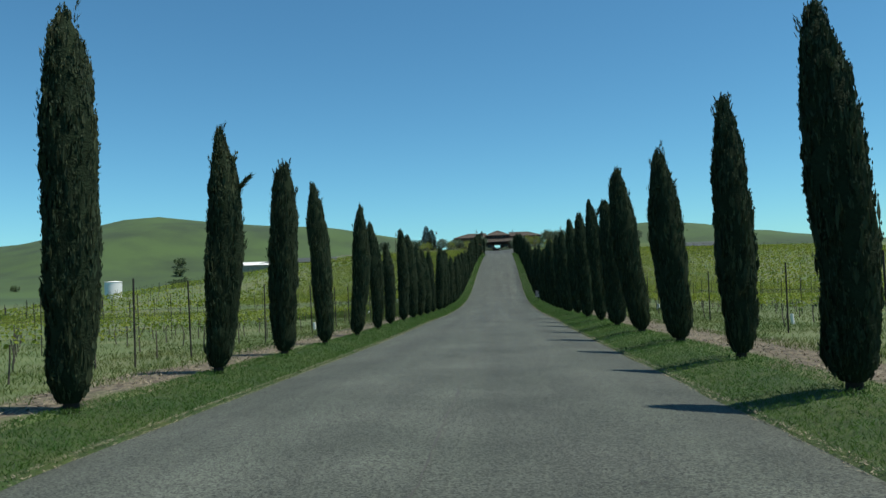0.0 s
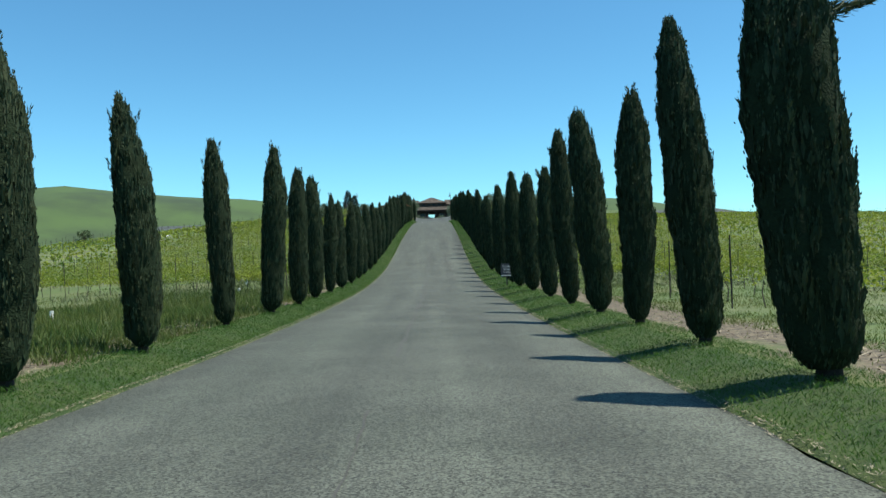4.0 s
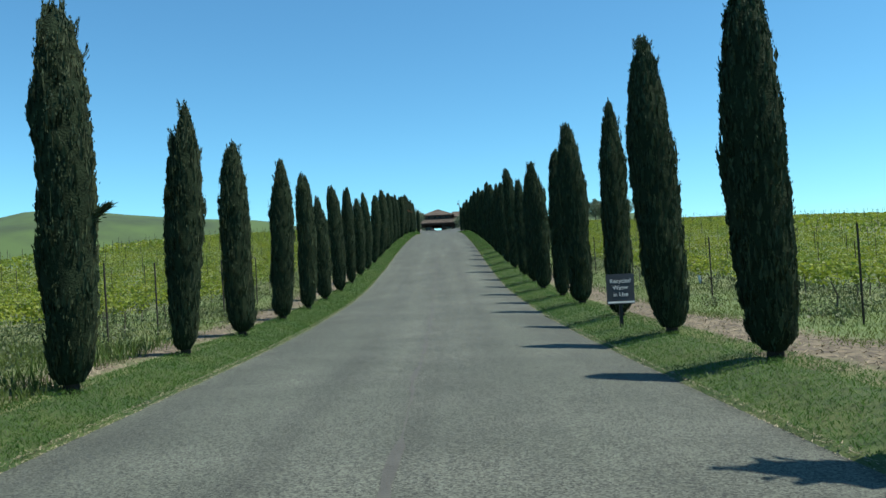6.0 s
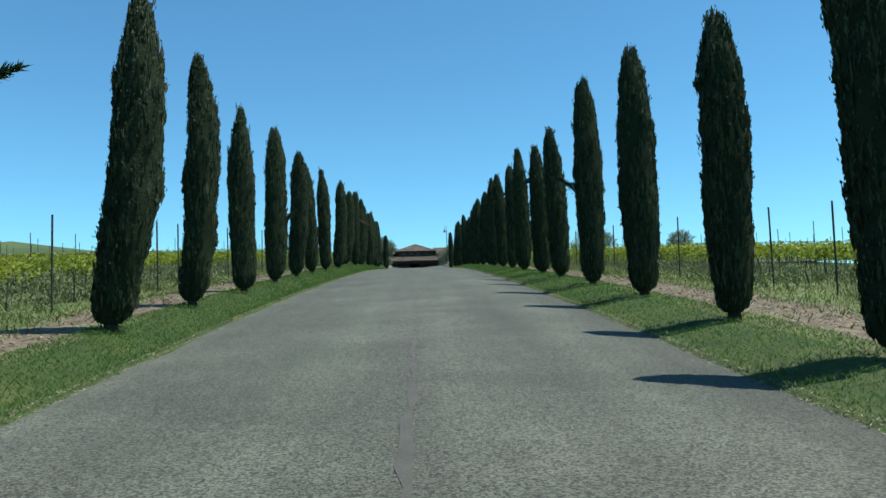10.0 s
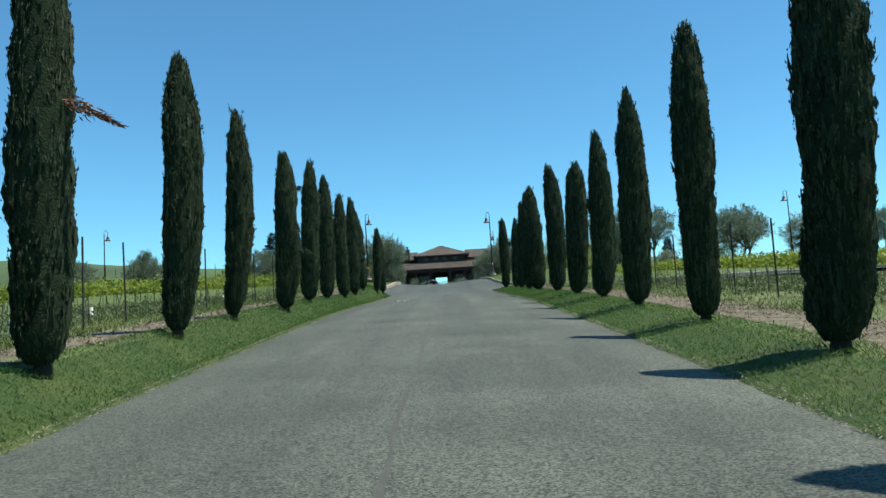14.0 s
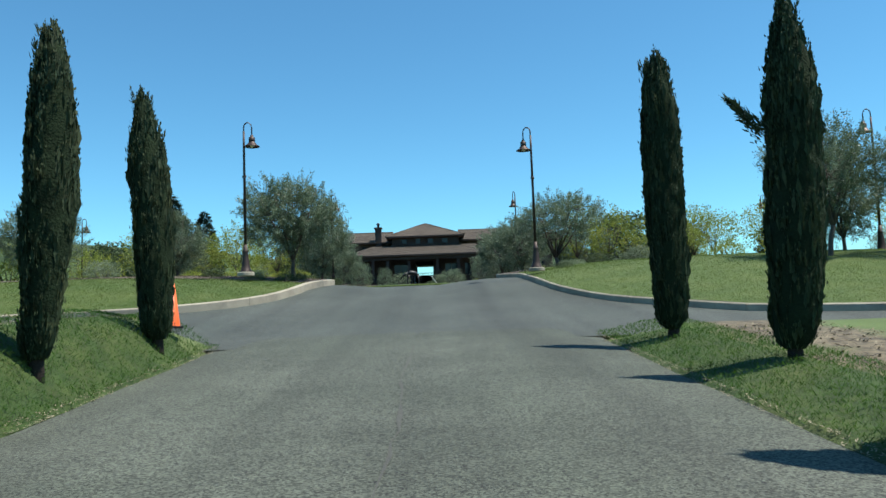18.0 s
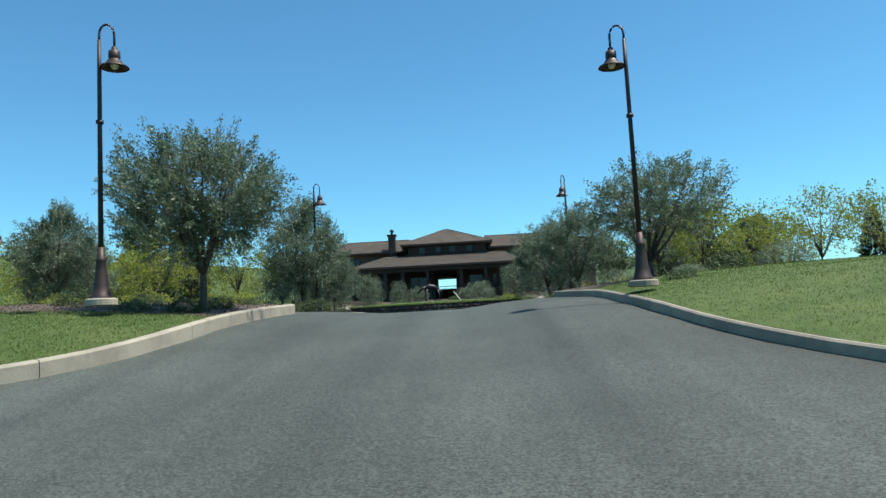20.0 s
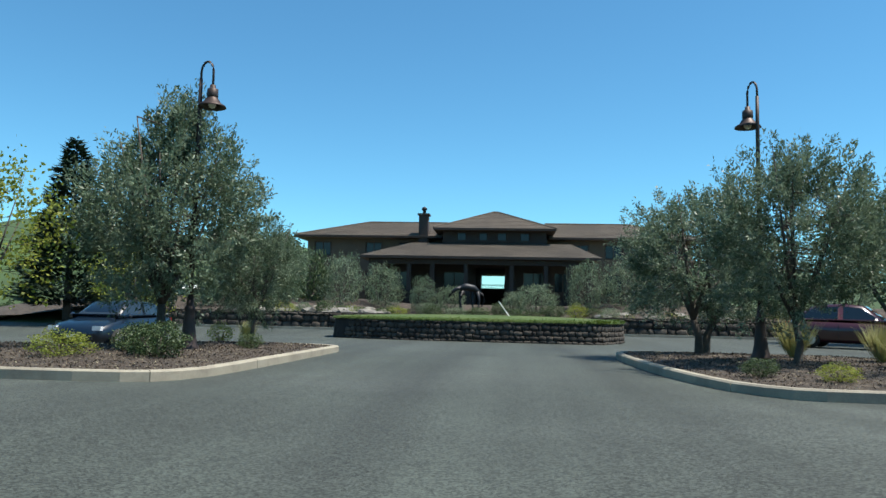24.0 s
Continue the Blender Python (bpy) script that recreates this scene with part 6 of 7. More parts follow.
def hip_roof(x0, x1, y0, y1, z0, z1, rx0, rx1, ry, label, thick=0.14):
    """A hipped roof: eaves rectangle, ridge from rx0 to rx1 at ry, with a fascia."""
    b = Build()
    v = [(x0, y0, z0), (x1, y0, z0), (x1, y1, z0), (x0, y1, z0), (rx0, ry, z1), (rx1, ry, z1)]
    v += [(p[0], p[1], p[2] - thick) for p in v[:4]]
    b.add(v, [(0, 1, 5, 4), (1, 2, 5), (2, 3, 4, 5), (3, 0, 4), (6, 7, 1, 0), (7, 8, 2, 1), (8, 9, 3, 2), (9, 6, 0, 3), (9, 8, 7, 6)])
    roof = part("roof", b.mesh("roof", ROOF), house, label)
    # courses of shingles on the front slope
    n = 12
    for i in range(n):
        f0, f1 = i / n, (i + 1) / n
        xa0, xb0 = x0 + (rx0 - x0) * f0, x1 + (rx1 - x1) * f0
        xa1, xb1 = x0 + (rx0 - x0) * f1, x1 + (rx1 - x1) * f1
        ya, yb = y0 + (ry - y0) * f0, y0 + (ry - y0) * f1
        za, zb = z0 + (z1 - z0) * f0, z0 + (z1 - z0) * f1
        c = Build().add([(xa0, ya - 0.02, za + 0.035), (xb0, ya - 0.02, za + 0.035), (xb1, yb, zb + 0.012), (xa1, yb, zb + 0.012), (xa0, ya - 0.02, za + 0.005), (xb0, ya - 0.02, za + 0.005)], [(0, 1, 2, 3), (4, 5, 1, 0)])
        part("shingle_course", c.mesh("shingle_course", ROOF), roof)
    for p, q in (((x0, y0, z0), (rx0, ry, z1)), ((x1, y0, z0), (rx1, ry, z1)), ((rx0, ry, z1), (rx1, ry, z1))):
        if (Vector(p) - Vector(q)).length > 0.1:
            part("ridge_cap", Build().tube([(p[0], p[1], p[2] + 0.03), (q[0], q[1], q[2] + 0.03)], [0.07, 0.07], 6).mesh("ridge_cap", ROOF), roof)
    g = Build().box(x0 - 0.02, x1 + 0.02, y0 - 0.1, y0 - 0.01, z0 - 0.13, z0 - 0.02)
    part("gutter", g.mesh("gutter", DARK_WOOD), roof, "dark eaves gutter")
    return roof


def wall_with(name, x0, x1, y0, y1, z0, z1, holes, material, label):
    """A wall along x with openings (x0, x1, z0, z1) cut through it."""
    xs_ = sorted({x0, x1, *(q for h in holes for q in h[:2])})
    zs_ = sorted({z0, z1, *(q for h in holes for q in h[2:])})

    def there(i, k):
        if not (0 <= i < len(xs_) - 1 and 0 <= k < len(zs_) - 1):
            return False
        mx, mz = (xs_[i] + xs_[i + 1]) / 2, (zs_[k] + zs_[k + 1]) / 2
        return not any(h[0] < mx < h[1] and h[2] < mz < h[3] for h in holes)

    b = Build()
    nz = len(zs_)
    b.v = [(x, y, z) for y in (y0, y1) for x in xs_ for z in zs_]
    back = len(xs_) * nz

    def at(i, k):
        return i * nz + k

    for i in range(len(xs_) - 1):
        for k in range(nz - 1):
            if not there(i, k):
                continue
            p, q, r, s = at(i, k), at(i + 1, k), at(i + 1, k + 1), at(i, k + 1)
            b.f += [(p, q, r, s), (back + s, back + r, back + q, back + p)]
            for u, w, di, dk in ((p, q, 0, -1), (q, r, 1, 0), (r, s, 0, 1), (s, p, -1, 0)):
                if not there(i + di, k + dk):
                    b.f.append((w, u, back + u, back + w))
    used = sorted({v for f in b.f for v in f})
    new_at = {v: n for n, v in enumerate(used)}
    b.v, b.f = [b.v[v] for v in used], [tuple(new_at[v] for v in f) for f in b.f]
    return part(name, b.mesh(name, material), house, label)


def window(x0, x1, y, z0, z1, bars=1):
    f = Build()
    t = 0.07
    f.box(x0, x1, y - 0.03, y + 0.10, z0, z0 + t).box(x0, x1, y - 0.03, y + 0.10, z1 - t, z1).box(x0, x0 + t, y - 0.03, y + 0.10, z0 + t, z1 - t).box(x1 - t, x1, y - 0.03, y + 0.10, z0 + t, z1 - t)
    for i in range(bars):
        m = x0 + (x1 - x0) * (i + 1) / (bars + 1)
        f.box(m - 0.025, m + 0.025, y, y + 0.08, z0 + t, z1 - t)
    w = part("window", f.mesh("window_frame", DARK_WOOD), house)
    step = (x1 - x0 - 2 * t) / (bars + 1)
    for i in range(bars + 1):
        a_ = x0 + t + i * step
        part("pane", Build().box(a_ + 0.026, a_ + step - 0.026, y + 0.045, y + 0.06, z0 + t, z1 - t).mesh("pane", WINDOW), w, "reflecting glass pane")
    part("sill", Build().box(x0 - 0.08, x1 + 0.08, y - 0.10, y + 0.0, z0 - 0.07, z0).mesh("sill", DARK_WOOD), w)


FLOOR = 9.7
# wings
for x0, x1, rx0, rx1 in ((-15.9, -4.9, -11.2, -4.9), (2.8, 13.9, 2.8, 9.2)):
    hip_roof(x0, x1, 246.0, 256.0, 14.75, 16.3, rx0, rx1, 251.0, "brown shingle roof of a wing")
wl = [(-14.6, -13.3), (-10.7, -9.45), (-8.2, -7.0)]
wall_with("wing_wall", -15.1, -4.7, 246.9, 247.2, FLOOR, 14.7, [(a_, b_, 13.3, 14.35) for a_, b_ in wl] + [(a_, b_, 10.6, 12.2) for a_, b_ in wl], TAN_WALL, "tan rendered wall of a wing")
wr = [(4.6, 5.8), (6.9, 8.2), (11.0, 12.2)]
wall_with("wing_wall", 2.5, 13.1, 246.9, 247.2, FLOOR, 14.7, [(a_, b_, 13.3, 14.35) for a_, b_ in wr] + [(a_, b_, 10.6, 12.2) for a_, b_ in wr], TAN_WALL, "tan rendered wall of a wing")
for a_, b_ in wl + wr:
    window(a_, b_, 246.95, 13.3, 14.35)
    window(a_, b_, 246.95, 10.6, 12.2)
for x in (-15.1, 12.8):
    part("side_wall", Build().box(x, x + 0.3, 247.2, 255.0, FLOOR, 14.7).mesh("side_wall", TAN_WALL), house)
wall_with("rear_wall", -15.1, 13.1, 255.0, 255.3, FLOOR, 14.9, [(-2.6, 0.05, 11.3, 12.35)], TAN_WALL, "rear wall with an opening on the terrace")
# central block
hip_roof(-5.3, 3.2, 243.8, 254.8, 15.12, 16.95, -1.25, -0.87, 249.2, "brown pyramid shingle roof of the central block")
cw = [(-3.75, -3.0), (-2.2, -1.5), (-0.9, -0.15), (0.7, 1.45)]
wall_with("upper_wall", -4.7, 2.6, 244.6, 244.9, 13.6, 15.05, [(a_, b_, 14.3, 14.92) for a_, b_ in cw], DARK_WOOD, "dark timber upper wall with small windows")
for a_, b_ in cw:
    window(a_, b_, 244.65, 14.3, 14.92, 0)
for x in (-4.7, 2.3):
    part("side_wall", Build().box(x, x + 0.3, 244.9, 254.0, 13.6, 15.05).mesh("side_wall", DARK_WOOD), house)
# porch with its long low roof
pr = Build()
e = [(-9.5, 239.0, 12.78), (5.7, 239.0, 12.78), (4.3, 244.6, 14.12), (-6.9, 244.6, 14.12), (5.7, 246.5, 12.78), (-9.5, 246.5, 12.78), (4.3, 246.5, 14.12), (-6.9, 246.5, 14.12)]
e += [(-9.5, 239.0, 12.62), (5.7, 239.0, 12.62), (5.7, 246.5, 12.62), (-9.5, 246.5, 12.62)]
pr.add(e, [(0, 1, 2, 3), (1, 4, 6, 2), (5, 0, 3, 7), (8, 9, 1, 0), (9, 10, 4, 1), (11, 8, 0, 5), (11, 10, 9, 8)])
proof = part("porch_roof", pr.mesh("porch_roof", ROOF), house, "long low brown shingle porch roof")
for i in range(14):
    f0, f1 = i / 14, (i + 1) / 14
    xa0, xb0, xa1, xb1 = -9.5 + 2.6 * f0, 5.7 - 1.4 * f0, -9.5 + 2.6 * f1, 5.7 - 1.4 * f1
    ya, yb, za, zb = 239 + 5.6 * f0, 239 + 5.6 * f1, 12.78 + 1.34 * f0, 12.78 + 1.34 * f1
    part("shingle_course", Build().add([(xa0, ya - 0.02, za + 0.035), (xb0, ya - 0.02, za + 0.035), (xb1, yb, zb + 0.012), (xa1, yb, zb + 0.012), (xa0, ya - 0.02, za + 0.005), (xb0, ya - 0.02, za + 0.005)],
                                       [(0, 1, 2, 3), (4, 5, 1, 0)]).mesh("shingle_course", ROOF), proof)
part("gutter", Build().box(-9.52, 5.72, 238.9, 238.99, 12.64, 12.76).mesh("gutter", DARK_WOOD), proof, "dark eaves gutter")
part("porch_beam", Build().box(-9.0, 5.2, 239.4, 239.65, 12.3, 12.6).mesh("porch_beam", DARK_WOOD), house, "heavy dark timber beam")
for x in (-8.8, -6.4, -4.9, -2.75, 0.15, 2.3, 3.7, 5.0):
    p_ = part("porch_post", Build().box(x - 0.13, x + 0.13, 239.4, 239.66, FLOOR + 0.9, 12.3).mesh("porch_post", DARK_WOOD), house)
    part("post_pier", Build().box(x - 0.3, x + 0.3, 239.22, 239.82, FLOOR - 0.6, FLOOR + 0.9).mesh("post_pier", MORTAR), p_, "stone pier")
gw = [(-8.2, -6.9), (-4.55, -2.95), (0.9, 2.4), (3.0, 4.3)]
wall_with("ground_wall", -9.3, 5.6, 243.2, 243.5, FLOOR, 13.2, [(a_, b_, 10.7, 12.05) for a_, b_ in gw] + [(-2.25, -0.3, FLOOR, 12.3)], DARK_WOOD, "dark timber wall under the porch")
for a_, b_ in gw:
    window(a_, b_, 243.25, 10.7, 12.05, 1)
for x in (-2.55, -0.3):
    part("passage_wall", Build().box(x, x + 0.3, 243.5, 255.0, FLOOR, 13.0).mesh("passage_wall", DARK_WOOD), house)
part("passage_ceiling", Build().box(-2.25, -0.3, 243.5, 255.0, 12.36, 12.5).mesh("passage_ceiling", DARK_WOOD), house)
part("floor_slab", Build().box(-15.1, 13.1, 239.0, 255.3, FLOOR - 1.3, FLOOR).mesh("floor_slab", CONCRETE), house, "concrete floor slab")
for i in range(4):
    part("step", Build().box(-2.6, 0.1, 237.6 + 0.35 * i, 239.0, FLOOR - 0.72 + 0.0, FLOOR - 0.54 + 0.18 * i).mesh("step", CONCRETE), house)
rail = part("railing", Build().box(-2.25, -0.3, 254.5, 254.56, 11.55, 11.6).mesh("top_rail", BLACK), house, "black metal railing")
part("bottom_rail", Build().box(-2.25, -0.3, 254.5, 254.56, 11.2, 11.24).mesh("bottom_rail", BLACK), rail)
for i in range(15):
    x = -2.2 + i * 0.13
    part("baluster", Build().box(x, x + 0.03, 254.51, 254.54, 11.24, 11.55).mesh("baluster", BLACK), rail)
# chimney
ch = part("chimney", Build().box(-6.62, -5.95, 246.0, 246.9, 13.4, 16.3).mesh("chimney_stack", DARK_WOOD), house, "dark chimney with a metal cowl")
part("chimney_cap", Build().box(-6.72, -5.85, 245.9, 247.0, 16.3, 16.42).mesh("chimney_cap", STONE), ch)
part("cowl", Build().lathe([(0.12, 16.42), (0.12, 16.7), (0.2, 16.72), (0.2, 16.86), (0.05, 16.98), (0.0, 16.98)], 14, (-6.28, 246.45, 0)).mesh("cowl", BLACK, True), ch, "black metal cowl")

# bronze animal sculpture on the bank
sc = Build()
sc.tube([(-0.62, 0, 1.05), (-0.3, 0, 1.28), (0.15, 0, 1.36), (0.5, 0, 1.22)], [0.13, 0.2, 0.21, 0.15], 12)
sc.tube([(0.42, 0, 1.28), (0.72, 0, 1.22), (0.95, 0, 1.0)], [0.15, 0.11, 0.09], 10)
sc.tube([(0.9, 0, 1.05), (1.05, 0, 0.92), (1.12, 0, 0.76)], [0.1, 0.08, 0.04], 9)
sc.tube([(-0.6, 0, 1.05), (-0.86, 0, 0.95), (-0.98, 0, 0.62), (-0.82, 0, 0.3), (-0.66, 0, 0.22)], [0.07, 0.06, 0.055, 0.05, 0.025], 8)
for px_, side_, bend_ in ((-0.5, 0.1, -0.14), (-0.36, -0.1, 0.1), (0.3, 0.1, 0.24), (0.42, -0.1, 0.02)):
    sc.tube([(px_, side_, 1.1), (px_ + bend_, side_, 0.55), (px_ + bend_ * 0.3, side_, 0.1), (px_ + bend_ * 0.3 + 0.08, side_, -0.02)], [0.12, 0.06, 0.045, 0.05], 8)
ob = new("sculpture", sc.mesh("sculpture", BLACK, True))
ob.matrix_basis = pose(-2.3, 234.4, 9.36, 0, 0, 200)
tagged(ob, "dark metal sculpture of a standing animal", "sculpture")
pl = new("sculpture_plinth", Build().box(-3.5, -1.1, 233.9, 234.9, 8.2, 9.35).mesh("sculpture_plinth", STONE))
tagged(pl, "low brown stone plinth under the sculpture", "plinth")

# ---- parked cars ----


def loft(stations, segs):
    """A closed shell through cross-sections (x, half width, floor, shoulder height, roof half width, roof height)."""
    b = Build()
    rings = []
    for x, w, lo, sh, rw, top in stations:
        ring = [(x, -w * 0.86, lo), (x, -w, lo + 0.16), (x, -w * 1.0, (lo + sh) / 2 + 0.08), (x, -w * 0.97, sh), (x, -rw, top - 0.05), (x, -rw * 0.75, top), (x, rw * 0.75, top), (x, rw, top - 0.05), (x, w * 0.97, sh), (x, w, (lo + sh) / 2 + 0.08), (x, w, lo + 0.16), (x, w * 0.86, lo)]
        rings.append(ring)
    n = 12
    f = [(i * n + s, i * n + (s + 1) % n, (i + 1) * n + (s + 1) % n, (i + 1) * n + s) for i in range(len(rings) - 1) for s in range(n)]
    f += [tuple(reversed(range(n))), tuple((len(rings) - 1) * n + s for s in range(n))]
    return b.add([p for r in rings for p in r], f)


def car(x, y, turn, paint, label, style="hatch"):
    root = thing("car", pose(x, y, lot_z(x, y) + 0.01, 0, 0, turn), label, "car", "parked cars")
    if style == "truck":
        L, H, W = 5.4, 1.80, 0.95
        low = [(2.68, 0.80, 0.42, 0.75, 0.7, 0.80), (2.55, 0.90, 0.36, 0.95, 0.82, 1.0), (1.5, W, 0.34, 1.05, 0.86, 1.10), (1.0, W, 0.34, 1.08, 0.88, 1.12), (-0.6, W, 0.34, 1.08, 0.88, 1.12), (-0.75, W, 0.38, 1.06, 0.90, 1.08), (-2.6, W, 0.42, 1.06, 0.90, 1.08), (-2.68, 0.9, 0.46, 1.0, 0.85, 1.04)]
        cab = [(1.15, 0.84, 1.06, 1.10, 0.80, 1.13), (0.45, 0.84, 1.06, 1.15, 0.70, H), (-0.35, 0.84, 1.06, 1.15, 0.70, H), (-0.62, 0.84, 1.06, 1.12, 0.78, 1.15)]
        wheels = (1.75, -1.65)
    else:
        L, H, W = 4.4, 1.5 if style == "hatch" else 1.62, 0.88
        low = [(2.18, 0.62, 0.36, 0.52, 0.5, 0.58), (2.05, 0.78, 0.25, 0.66, 0.66, 0.72), (1.5, W, 0.22, 0.80, 0.74, 0.86), (0.95, W, 0.2, 0.90, 0.78, 0.96), (-0.2, W, 0.2, 0.94, 0.80, 0.98), (-1.5, W, 0.22, 0.96, 0.78, 1.0), (-2.0, 0.82, 0.28, 0.94, 0.7, 1.0), (-2.16, 0.72, 0.36, 0.8, 0.6, 0.9)]
        cab = [(1.12, 0.74, 0.9, 0.93, 0.70, 0.97), (0.35, 0.78, 0.9, 0.98, 0.60, H - 0.06), (-0.3, 0.78, 0.9, 1.0, 0.62, H), (-1.2, 0.78, 0.9, 1.0, 0.60, H - 0.05), (-1.95, 0.74, 0.92, 0.98, 0.66, 1.02)]
        wheels = (1.32, -1.30)
    part("body", loft(low, 0).mesh("car_body", paint, True), root)
    cabin = part("cabin", loft(cab, 0).mesh("cabin", paint, True), root)

    def pane(name, quad, inset):
        q = [Vector(p) for p in quad]
        mid = sum(q, Vector()) / 4
        q = [mid + (p - mid) * inset for p in q]
        nrm = (q[1] - q[0]).cross(q[3] - q[0]).normalized()
        if nrm.dot(mid - Vector((-0.3, 0, 0.9))) < 0:
            nrm = -nrm
        v = [p - nrm * 0.03 for p in q] + [p + nrm * 0.022 for p in q]
        part(name, Build().add([tuple(p) for p in v], [(0, 1, 2, 3), (7, 6, 5, 4), (0, 4, 5, 1), (1, 5, 6, 2), (2, 6, 7, 3), (3, 7, 4, 0)]).mesh(name, GLASS), cabin, "dark tinted glass")

    def low_at(k, s):
        return (cab[k][0], s * cab[k][1] * 0.97, cab[k][3] + 0.03)

    def top_at(k, s, f=1.0):
        return (cab[k][0], s * cab[k][4] * f, cab[k][5] - 0.06)

    last = len(cab) - 1
    pane("windscreen", (low_at(0, -0.92), low_at(0, 0.92), top_at(1, 0.9), top_at(1, -0.9)), 0.92)
    pane("rear_window", (low_at(last, -0.9), low_at(last, 0.9), top_at(last - 1, 0.9), top_at(last - 1, -0.9)), 0.85)
    for s in (-1, 1):
        if last == 4:
            pane("side_window", (low_at(0, s), low_at(2, s), top_at(2, s), top_at(1, s)), 0.86)
            pane("side_window", (low_at(2, s), low_at(4, s), top_at(3, s), top_at(2, s)), 0.86)
        else:
            pane("side_window", (low_at(0, s), low_at(2, s), top_at(2, s), top_at(1, s)), 0.84)
    for s in (-1, 1):
        part("headlight", Build().box(2.0 if style != "truck" else 2.52, 2.12 if style != "truck" else 2.66, s * 0.68 - 0.13, s * 0.68 + 0.13, 0.60 if style != "truck" else 0.78, 0.72 if style != "truck" else 0.94).mesh("headlight", LIGHT_LENS), root, "clear headlight lens")
        part("tail_light", Build().box(-2.15 if style != "truck" else -2.71, -2.05 if style != "truck" else -2.62, s * 0.66 - 0.09, s * 0.66 + 0.09, 0.72, 0.95).mesh("tail_light", RED_LENS), root, "red tail light")
        part("mirror", Build().tube([(0.85, s * 0.80, 0.98), (0.83, s * 0.95, 1.02), (0.80, s * 1.0, 1.02)], [0.05, 0.09, 0.05], 7).mesh("mirror", paint), root)
        part("door_seam", Build().box(-0.36, -0.35, s * 0.884 - 0.004 * s, s * 0.889, 0.35, 0.92).mesh("door_seam", BLACK), root)
        for wx in wheels:
            r = 0.32 if style != "truck" else 0.38
            w = part("wheel", Build().tube([(wx, s * 0.70, r), (wx, s * 0.905, r)], [r, r], 22).mesh("tyre", TYRE, True), root, "black tyre")
            part("rim", Build().tube([(wx, s * 0.89, r), (wx, s * 0.915, r)], [r * 0.66, r * 0.6], 16).mesh("rim", RIM), w, "silver alloy rim")
    part("bumper", Build().box(2.0 if style != "truck" else 2.6, 2.2 if style != "truck" else 2.74, -0.6, 0.6, 0.34, 0.5).mesh("bumper", BLACK), root)
    part("number_plate", Build().box(2.2 if style != "truck" else 2.745, 2.21 if style != "truck" else 2.755, -0.16, 0.16, 0.40, 0.49).mesh("number_plate", WHITE), root)
    return root


car(-12.4, 215.2, -92, BLUE_PAINT, "dark blue hatchback parked behind the island")
car(12.5, 221.0, -34, RED_PAINT, "dark red estate car parked beyond the island", "suv")
car(-20.3, 216.2, -2, WHITE_PAINT, "white pickup truck parked at the edge of the lot", "truck")
car(19.5, 219.5, 200, SILVER_PAINT, "silver hatchback parked in the lot")

# ---- small things by the drive ----
# white guards round young vines at the ends of some rows
gr_ = np.random.default_rng(91)
guard = Build().lathe([(0.05, 0.0), (0.055, 0.0), (0.055, 0.34), (0.05, 0.34), (0.05, 0.0)], 8).mesh("vine_guard", WHITE)
for i in range(26):
    y = 2.0 + 6.5 * i + gr_.uniform(-1.5, 1.5)
    x = -gr_.uniform(7.3, 11.0) if i % 3 else gr_.uniform(7.3, 10)
    ob = new("vine_guard", guard)
    ob.matrix_basis = pose(x, y, drive_z(y) + side_z(x, y) - 0.03, gr_.uniform(-8, 8), gr_.uniform(-8, 8), 0)
    tagged(ob, "short white plastic guard round a young vine", "vine guard", "guards in the vineyard")

stake = new("garden_stake", Build().tube([(-0.04, 221.0, 9.2), (-0.44, 221.05, 9.75)], [0.022, 0.018], 7).mesh("garden_stake", WHITE))
tagged(stake, "thin white stake leaning out of the grass of the raised planter", "stake")
cone = thing("traffic_cone", pose(-4.3, 176.35, drive_z(176.35) + side_z(-4.3, 176.35) + 0.03, 0, 3, 20), "orange traffic cone at the corner of the crossing", "traffic cone")
part("cone_body", Build().lathe([(0.14, 0.03), (0.135, 0.05), (0.025, 0.70), (0.0, 0.70)], 20).mesh("cone_body", ORANGE, True), cone)
part("cone_base", Build().box(-0.18, 0.18, -0.18, 0.18, 0.0, 0.035).mesh("cone_base", BLACK), cone, "black rubber base")

mark = thing("marker_post", pose(4.42, 170.2, drive_z(170.2) + side_z(4.42, 170.2) - 0.02, 0, 1.5, 12), "short pale grey marker post in the bare soil beside the row", "post")
part("post_shaft", Build().lathe([(0.055, -0.15), (0.055, 0.55), (0.05, 0.60), (0.03, 0.635), (0.0, 0.645)], 12).mesh("post_shaft", CONCRETE, True), mark)

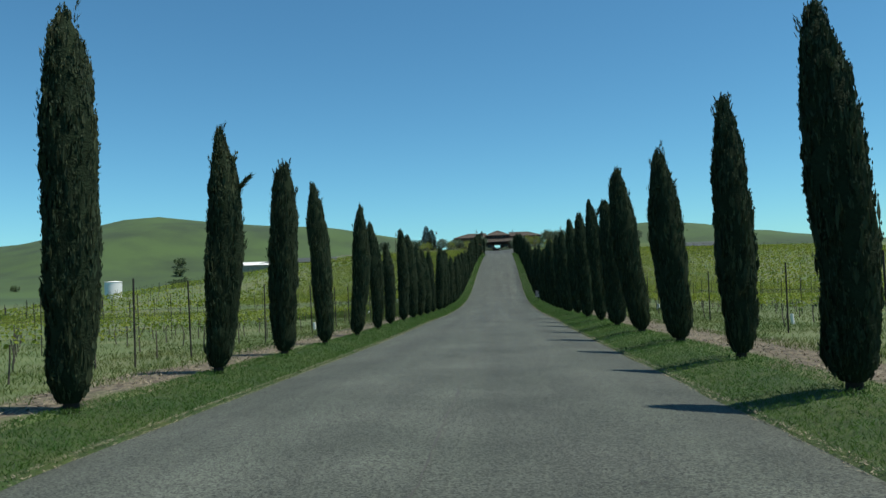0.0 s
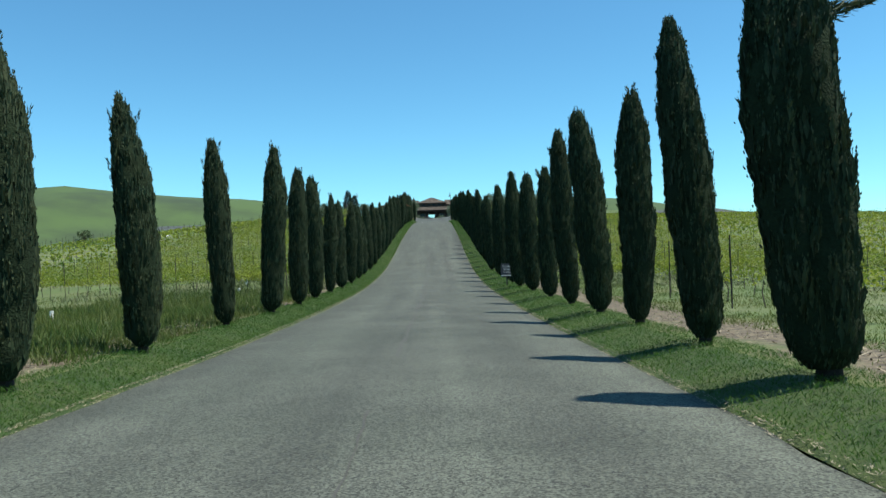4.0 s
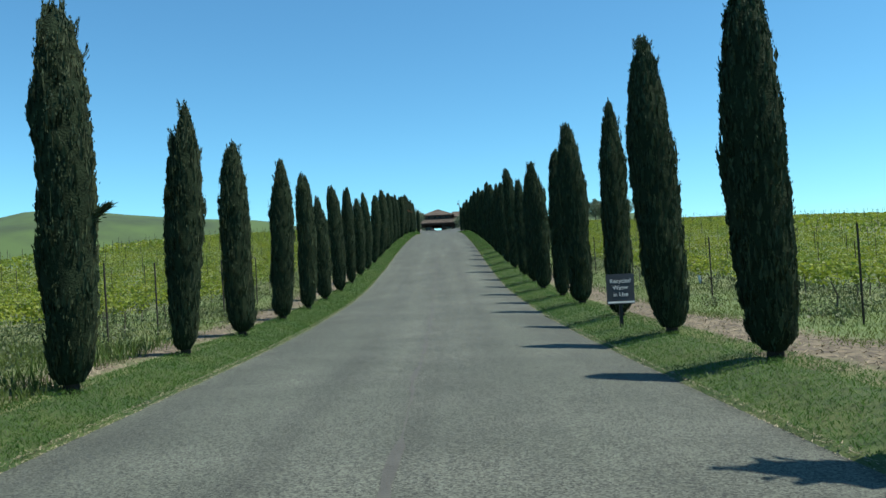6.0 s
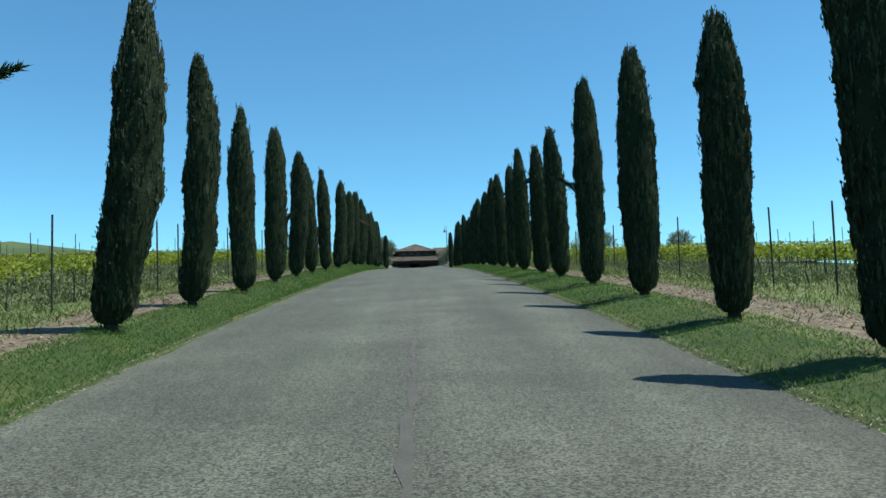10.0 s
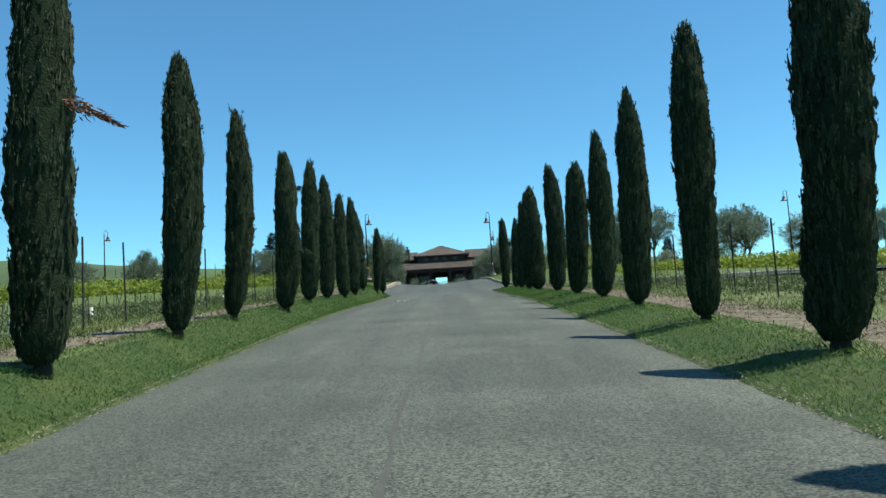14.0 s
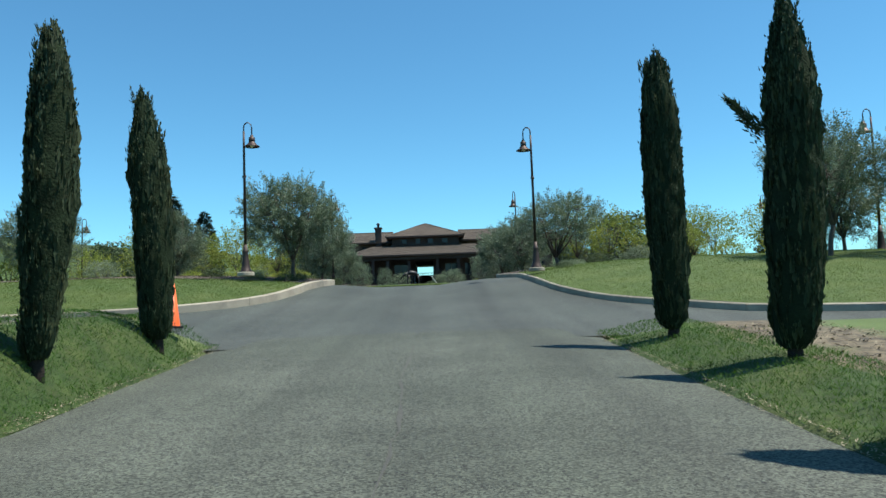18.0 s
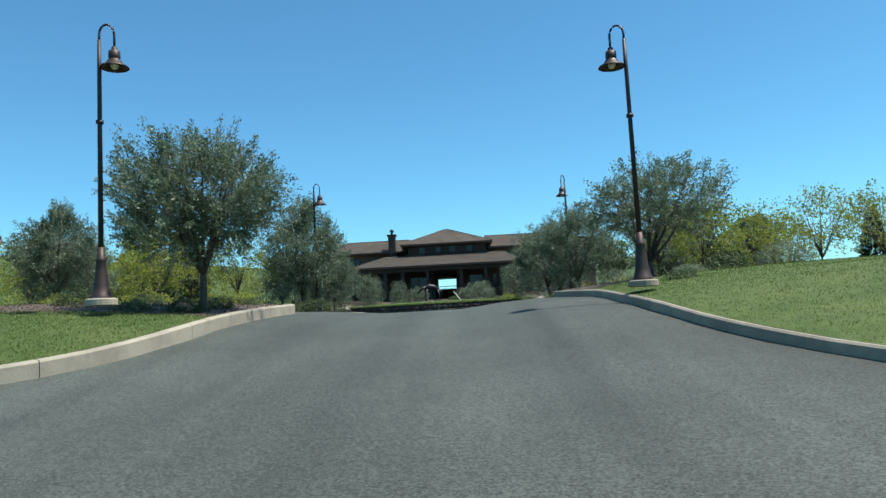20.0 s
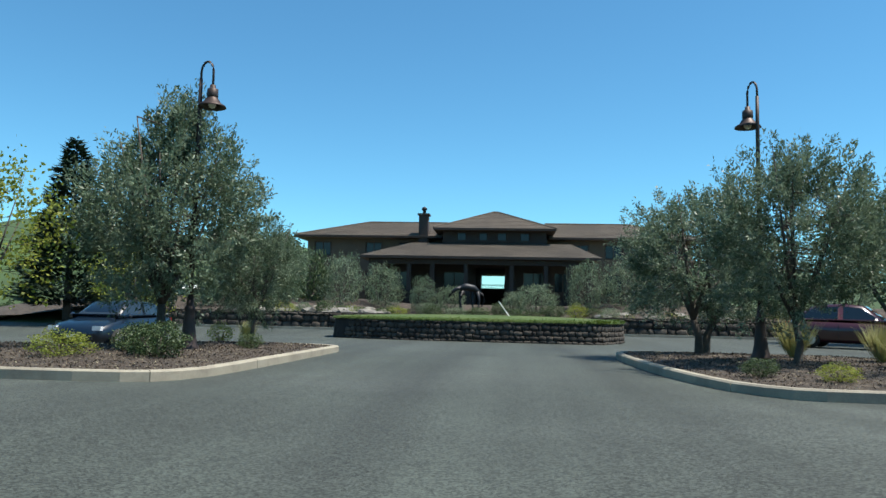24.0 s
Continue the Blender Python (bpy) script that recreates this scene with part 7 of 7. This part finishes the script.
sgn = thing("drive_sign", pose(3.15, 66.8, drive_z(66.8) + side_z(3.15), 0, 0, 4), "dark blue sign with pale lettering on a post in the verge", "sign")
part("sign_board", Build().box(-0.27, 0.27, -0.012, 0.012, 0.42, 1.0).mesh("sign_board", SIGN_BOARD), sgn, "dark blue board")
part("sign_border", Build().box(-0.26, 0.26, -0.017, -0.0125, 0.44, 0.475).mesh("sign_border", WHITE), sgn, "white band along the foot")
part("sign_post", Build().box(-0.03, 0.03, 0.013, 0.06, -0.2, 0.98).mesh("sign_post", BLACK), sgn)
for words, zz in (("Recycled", 0.83), ("Water", 0.70), ("in Use", 0.57)):
    cu = bpy.data.curves.new("lettering", "FONT")
    cu.body, cu.size, cu.align_x, cu.extrude = words, 0.115, "CENTER", 0.002
    tmp = bpy.data.objects.new("lettering", cu)
    scene.collection.objects.link(tmp)
    me = bpy.data.meshes.new_from_object(tmp.evaluated_get(bpy.context.evaluated_depsgraph_get()))
    bpy.data.objects.remove(tmp)
    me.materials.clear()
    me.materials.append(WHITE)
    part("lettering", me, sgn, "white painted word", pose(0, -0.0155, zz, 90, 0, 0))

# pale paper scraps lying on the asphalt
for x, y, r in ((-2.37, 163.8, 0.11), (-2.15, 164.13, 0.05), (-2.07, 165.31, 0.05)):
    sp = Build().add([(-r, -r * 0.4, 0.0), (r * 0.2, -r * 0.7, 0.012), (r, 0.1 * r, 0.004), (r * 0.5, r * 0.6, 0.016), (-r * 0.6, r * 0.5, 0.006)], [(0, 1, 2, 3, 4)])
    ob = new("paper_scrap", sp.mesh("paper_scrap", WHITE))
    ob.matrix_basis = pose(x, y, drive_z(y) + 0.032, 0, 0, 40 * x)
    tagged(ob, "crumpled pale paper scrap on the drive", "litter", "scraps on the drive")

# white tank and long shed in the valley
TX, TY = -218.0, 397.0
tz = land(TX, TY)
tank = thing("water_tank", pose(TX, TY, tz), "white cylindrical water tank in the valley", "tank")
part("tank_shell", Build().lathe([(4.6, -1.5), (4.6, 9.6)], 40).mesh("tank_shell", WHITE, True), tank)
part("tank_roof", Build().lathe([(4.8, 9.6), (4.8, 9.8), (0.0, 10.3)], 40).mesh("tank_roof", WHITE, True), tank)
SHX, SHY = -210.0, 618.0
shed = thing("long_shed", pose(SHX, SHY, land(SHX, SHY) - 1.0, 0, 0, 14), "long low farm shed with a pale metal roof below the hill", "shed")
part("shed_wall", Build().box(-23, 23, -8, 8, -3, 5.2).mesh("shed_wall", CONCRETE), shed, "grey-tan shed wall")
part("shed_roof", Build().add([(-24, -9, 5.2), (24, -9, 5.2), (24, 9, 5.2), (-24, 9, 5.2), (-24, 0, 8.0), (24, 0, 8.0)], [(0, 1, 5, 4), (2, 3, 4, 5), (1, 2, 5), (3, 0, 4), (3, 2, 1, 0)]).mesh("shed_roof", WHITE), shed, "pale metal roof")

# dark oaks scattered on the far hillside and valley
FAR = tree_meshes(120, 7.0, 4.2, 0.25, 0.5, 0.7, 900, SHRUB, 1, 0.15)
rf = np.random.default_rng(9)
for i in range(26):
    a = rf.uniform(-50, -18) if i < 18 else rf.uniform(12, 60)
    d = rf.uniform(500, 640)
    x, y = math.sin(radians(a)) * d, 20 + math.cos(radians(a)) * d
    planted("hillside_oak", FAR, x, y, land(x, y) - 0.3, rf.uniform(0.7, 1.2), i * 40, "small dark oak on the green hillside", "tree", "oaks on the hillside")
